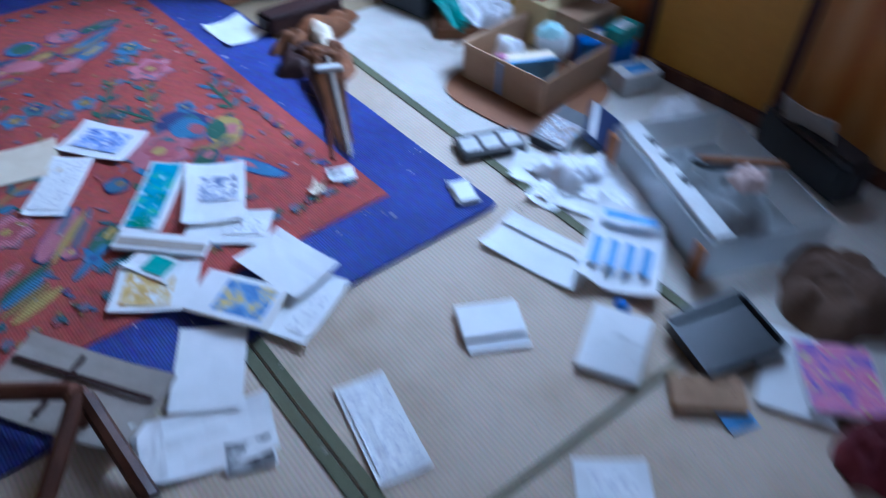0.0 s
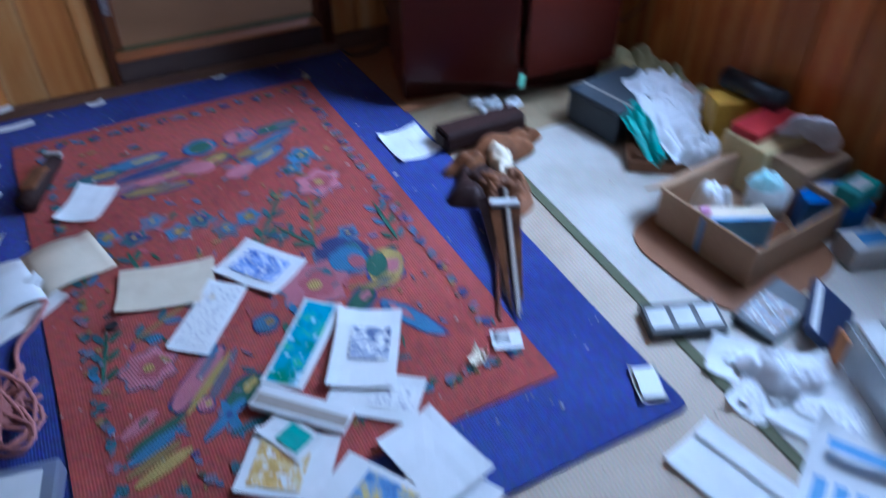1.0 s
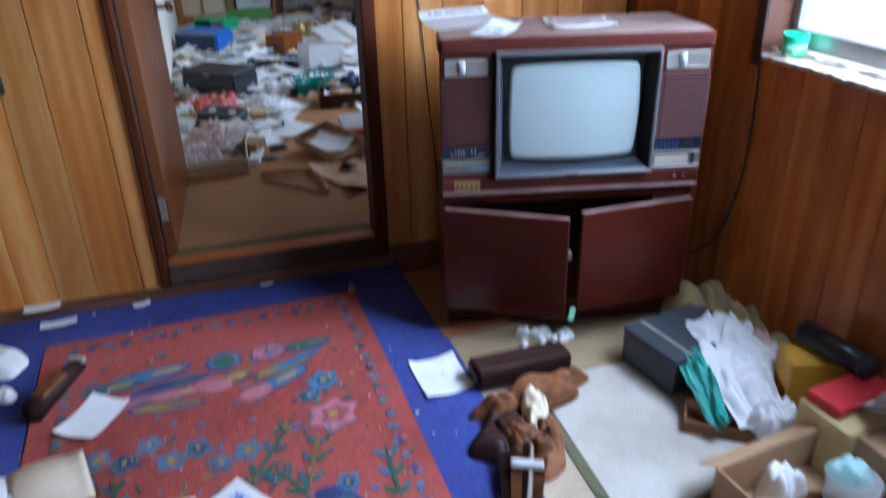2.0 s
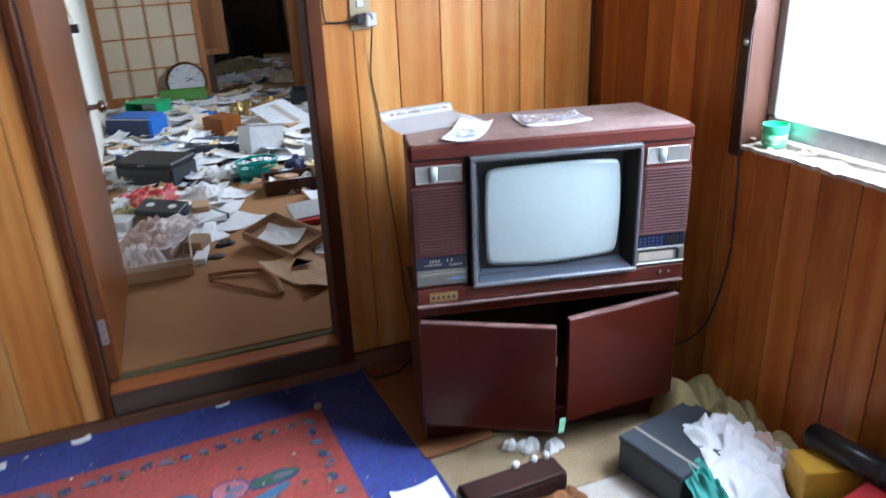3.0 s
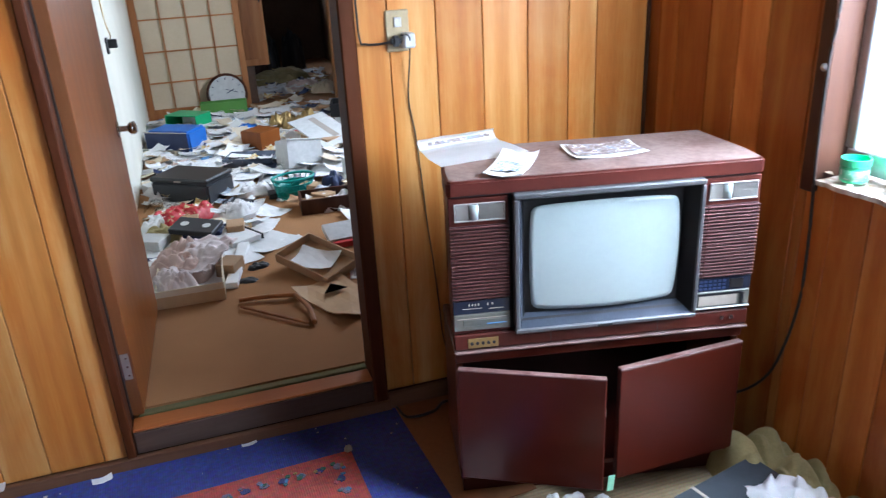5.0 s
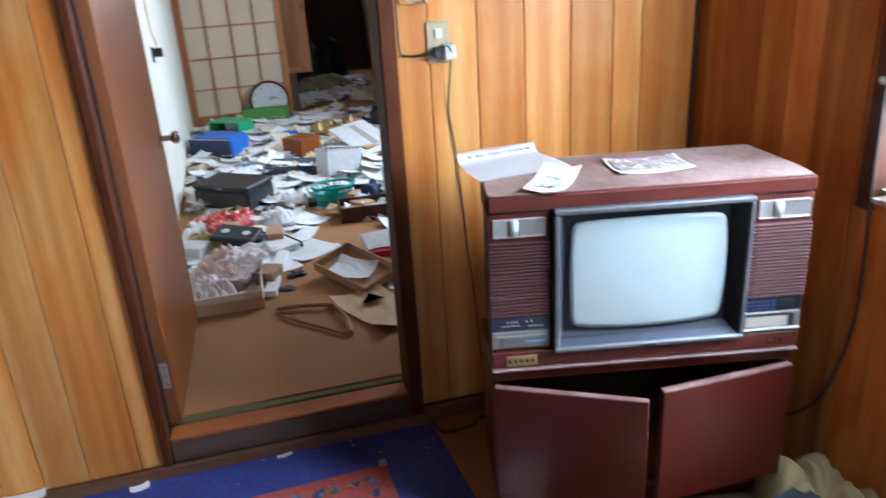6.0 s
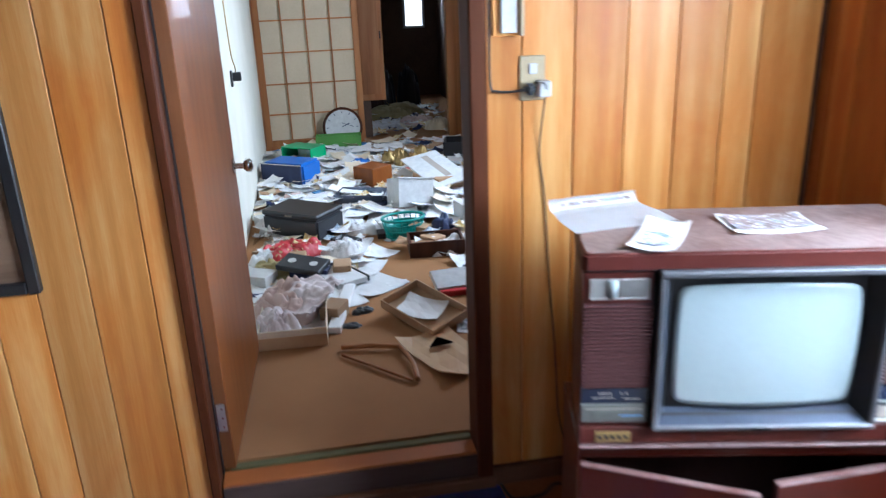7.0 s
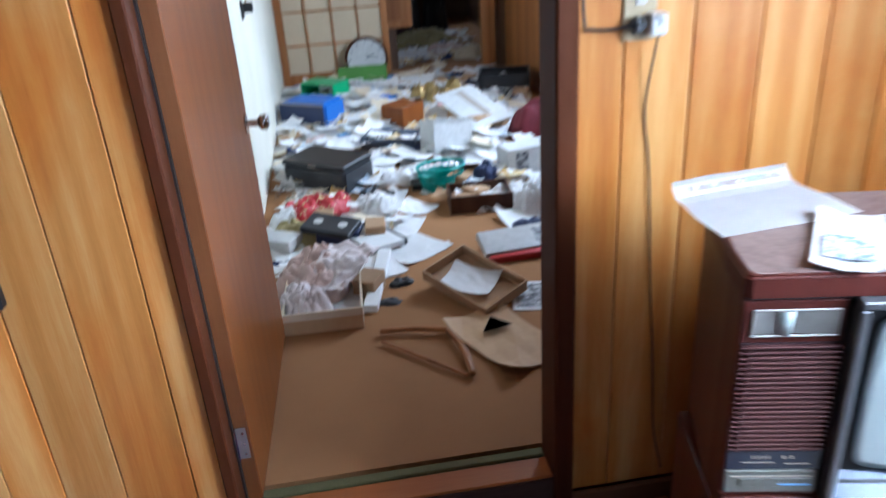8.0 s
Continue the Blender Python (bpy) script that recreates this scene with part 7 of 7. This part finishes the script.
made = 0
while made < 330:
    x, y = rnd.uniform(0.96, 2.72), 4.9 + 3.95 * rnd.random() ** 0.8
    if not free(x, y):
        continue
    made += 1
    z = HZ + rnd.uniform(0.0, 0.05) * (y > 5.8)
    k = rnd.random()
    if k < 0.62:
        c = rnd.choice(("paper", "paper", "paper", "cream_paper", "pic_text", "pic_text", "card"))
        solid("paper_sheet", rnd.choice(sheets[c]), None, {"paper": "white sheet of paper on the heap", "cream_paper": "yellowed sheet of paper on the heap", "pic_text": "printed white sheet on the heap", "card": "brown card sheet on the heap"}[c],
              "paper", pose(x, y, z, rnd.uniform(-9, 9), rnd.uniform(-9, 9), rnd.uniform(0, 360)), HG)
    elif k < 0.84:
        me, l = rnd.choice(boxes)
        solid("small_box", me, None, l + " small box among the rubbish", "box", pose(x, y, HZ, 0, 0, rnd.uniform(0, 360)), HG)
    else:
        solid("crumpled_paper", rnd.choice(crum), None, "crumpled pale wrapping among the rubbish", "wrapping", pose(x, y, HZ, 0, 0, rnd.uniform(0, 360)), HG)

# smaller scraps, notes and cards between them
scraps = {c: [mesh_of("paper_scrap", sheet(w, h, 0.010, 260 + i * 5 + j, 0.0012, n=3, bend=0.008), M[c]) for i, (w, h) in enumerate(((0.06, 0.09), (0.09, 0.13), (0.05, 0.14), (0.11, 0.08)))]
          for j, c in enumerate(("paper", "cream_paper", "pic_text", "pic_sky", "dark_blue", "pic_warm"))}
kinds = {"paper": ("paper_scrap", "white paper scrap", "paper"), "cream_paper": ("envelope", "yellowed small envelope", "envelope"), "pic_text": ("receipt", "printed white slip", "receipt"),
         "pic_sky": ("postcard", "white card with blue print", "card"), "dark_blue": ("plastic_sleeve", "navy plastic sleeve", "sleeve"), "pic_warm": ("picture_card", "brown printed card", "card")}
for i in range(420):
    x, y = rnd.uniform(0.96, 2.70), 5.05 + 3.7 * rnd.random() ** 0.85
    if y < 5.9 and x > 1.46 and not (x > 2.1):
        continue
    c = rnd.choice(("paper", "paper", "paper", "paper", "cream_paper", "pic_text", "pic_sky", "dark_blue", "pic_warm"))
    solid(kinds[c][0], rnd.choice(scraps[c]), None, kinds[c][1] + " on the heap", kinds[c][2], pose(x, y, HZ + rnd.uniform(0.002, 0.075) * (y > 5.8), rnd.uniform(-14, 14), rnd.uniform(-14, 14), rnd.uniform(0, 360)), HG)
for x, y, r, c in ((1.05, 5.42, 20, "paper"), (1.30, 5.30, -30, "paper"), (1.36, 5.66, 50, "pic_text"), (1.02, 5.60, -10, "cream_paper"), (1.30, 5.75, 10, "paper"), (1.55, 5.62, -25, "paper"), (1.42, 5.24, 14, "paper"), (1.62, 5.85, 40, "paper"), (1.50, 6.05, 70, "pic_text"), (1.20, 6.08, 15, "paper"), (1.68, 6.42, -15, "paper")):
    solid("paper_sheet", sheets[c][1], None, {"paper": "white sheet of paper on the carpet", "cream_paper": "yellowed sheet of paper on the carpet", "pic_text": "printed white sheet on the carpet"}[c], "paper", pose(x, y, HZ + 0.001, 0, 0, r), HG)

# a thick drift of white paper along the plastered wall
for i in range(170):
    x, y = 0.95 + 1.25 * rnd.random() ** 1.3, rnd.uniform(6.5, 8.7)
    k = rnd.random()
    if k < 0.75:
        c = rnd.choice(("paper", "paper", "paper", "pic_text", "cream_paper"))
        solid("paper_sheet", rnd.choice(sheets[c][1:]), None, {"paper": "white sheet of paper on the heap", "cream_paper": "yellowed sheet of paper on the heap", "pic_text": "printed white sheet on the heap"}[c],
              "paper", pose(x, y, HZ + rnd.uniform(0.01, 0.09), rnd.uniform(-16, 16), rnd.uniform(-16, 16), rnd.uniform(0, 360)), HG)
    else:
        me, l = boxes[rnd.choice((0, 0, 1, 5))]
        solid("small_box", me, None, l + " small box among the rubbish", "box", pose(x, y, HZ, 0, 0, rnd.uniform(0, 360)), HG)

# bracket on the plastered wall, and the far room
lt = thing("wall_bracket", "black bracket with a hanging loop on plaster", "bracket", pose(0.893, 6.48, 1.01))
part("plate", box(0.012, 0.05, 0.09, (0.006, 0, 0), 0.003), M["black"], lt)
part("arm", box(0.05, 0.02, 0.05, (0.036, 0, 0.03), 0.004), M["black"], lt)
part("loop", tube(curve_points([(0.03, 0.0, 0.08), (0.035, -0.04, 0.11), (0.02, -0.03, 0.2), (0.01, 0.0, 0.5)]), 0.004, 6), M["gold"], lt, smooth=True)
cup = thing("cupboard", "orange wooden cupboard with a door standing open", "cupboard", pose(1.775, 9.22, HALL_Z))
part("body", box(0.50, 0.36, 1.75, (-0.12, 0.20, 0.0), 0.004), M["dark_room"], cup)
part("door", box(0.26, 0.024, 1.25, (0.145, -0.005, 0.36), 0.003), M["hall_wood"], cup)
part("door_panel", box(0.18, 0.006, 1.13, (0.145, -0.021, 0.42), 0.004), M["hall_wood"], cup)
part("handle", box(0.012, 0.02, 0.07, (0.25, -0.026, 0.93), 0.003), M["black"], cup)
for x, y, w, h, hh, c, sd, l in ((2.05, 9.75, 0.6, 0.6, 0.06, "white_cloth", 401, "pale crumpled clothes on the far floor"), (2.45, 9.85, 0.5, 0.5, 0.10, "pink_cloth", 403, "beige crumpled clothes on the far floor"), (2.25, 10.4, 0.8, 0.7, 0.16, "olive_cloth", 405, "dark crumpled clothes on the far floor"), (2.6, 9.5, 0.35, 0.3, 0.12, "cream_paper", 407, "cream crumpled cloth at the opening")):
    solid("clothes", crumple(w, h, hh, sd, 32, 6), M[c], l, "clothes", pose(x, y, HALL_Z - 0.001), smooth=True)
far = random.Random(61)
for i in range(110):
    x, y = far.uniform(1.92, 2.78), far.uniform(9.1, 10.9)
    c = far.choice(("paper", "paper", "cream_paper", "pic_text", "pic_warm", "dark_blue"))
    solid(kinds[c][0], far.choice(scraps[c]), None, kinds[c][1] + " on the far floor", kinds[c][2], pose(x, y, HALL_Z + far.uniform(0.0, 0.06), far.uniform(-18, 18), far.uniform(-18, 18), far.uniform(0, 360)), HG)
for x, y, h, c in ((2.2, 11.2, 0.7, "black"), (2.55, 11.3, 0.55, "dark_box"), (2.05, 10.9, 0.4, "dark_leather")):
    solid("dark_sack", crumple(0.4, 0.4, h, int(100 * x), 22, 4), M[c], "dark sack standing in the far room", "sack", pose(x, y, HALL_Z - 0.001), smooth=True)

# crumbs and paper specks on the rug and mats
bm = bmesh.new()
cr = random.Random(77)
for i in range(420):
    x, y = cr.uniform(0.3, 2.75), cr.uniform(0.9, 3.86)
    on_rug = abs((RUG.inverted() @ Vector((x, y, 0))).x) < 0.73 and abs((RUG.inverted() @ Vector((x, y, 0))).y) < 1.0
    if 1.84 < x and y > 3.2:
        continue
    z = 0.0190 if on_rug else 0.0005
    r = cr.uniform(0.0015, 0.005) * (1.6 if cr.random() < 0.1 else 1)
    a = cr.uniform(0, 3.1)
    v = [bm.verts.new((x + r * math.cos(a + q) * cr.uniform(0.6, 1.3), y + r * math.sin(a + q), z + cr.uniform(0, 0.002))) for q in (0, 1.7, 3.2, 4.8)]
    t = bm.verts.new((x, y, z + r * 0.8))
    for j in range(4):
        bm.faces.new((v[j], v[(j + 1) % 4], t))
solid("crumbs", bm, M["crumb"], "pale crumbs and paper specks on the floor", "debris", kind="stuff")

# flakes of paint on the window sill
bm = bmesh.new()
for i in range(70):
    u, v0, r = cr.uniform(W0 + 0.04, W1 - 0.1), cr.uniform(-0.02, 0.06), cr.uniform(0.004, 0.016)
    a = cr.uniform(0, 6)
    bm.faces.new([bm.verts.new((u + r * math.cos(a + q) * cr.uniform(0.5, 1.4), v0 + r * math.sin(a + q) * 0.8, WB + 0.0175 + cr.uniform(0, 0.006))) for q in (0, 1.3, 2.7, 4.0, 5.2)])
bmesh.ops.solidify(bm, geom=list(bm.faces), thickness=0.001)
ob = solid("paint_flakes", bm, M["peel"], "curled flakes of old paint on the sill", "debris", SIDE_WALL, kind="stuff")
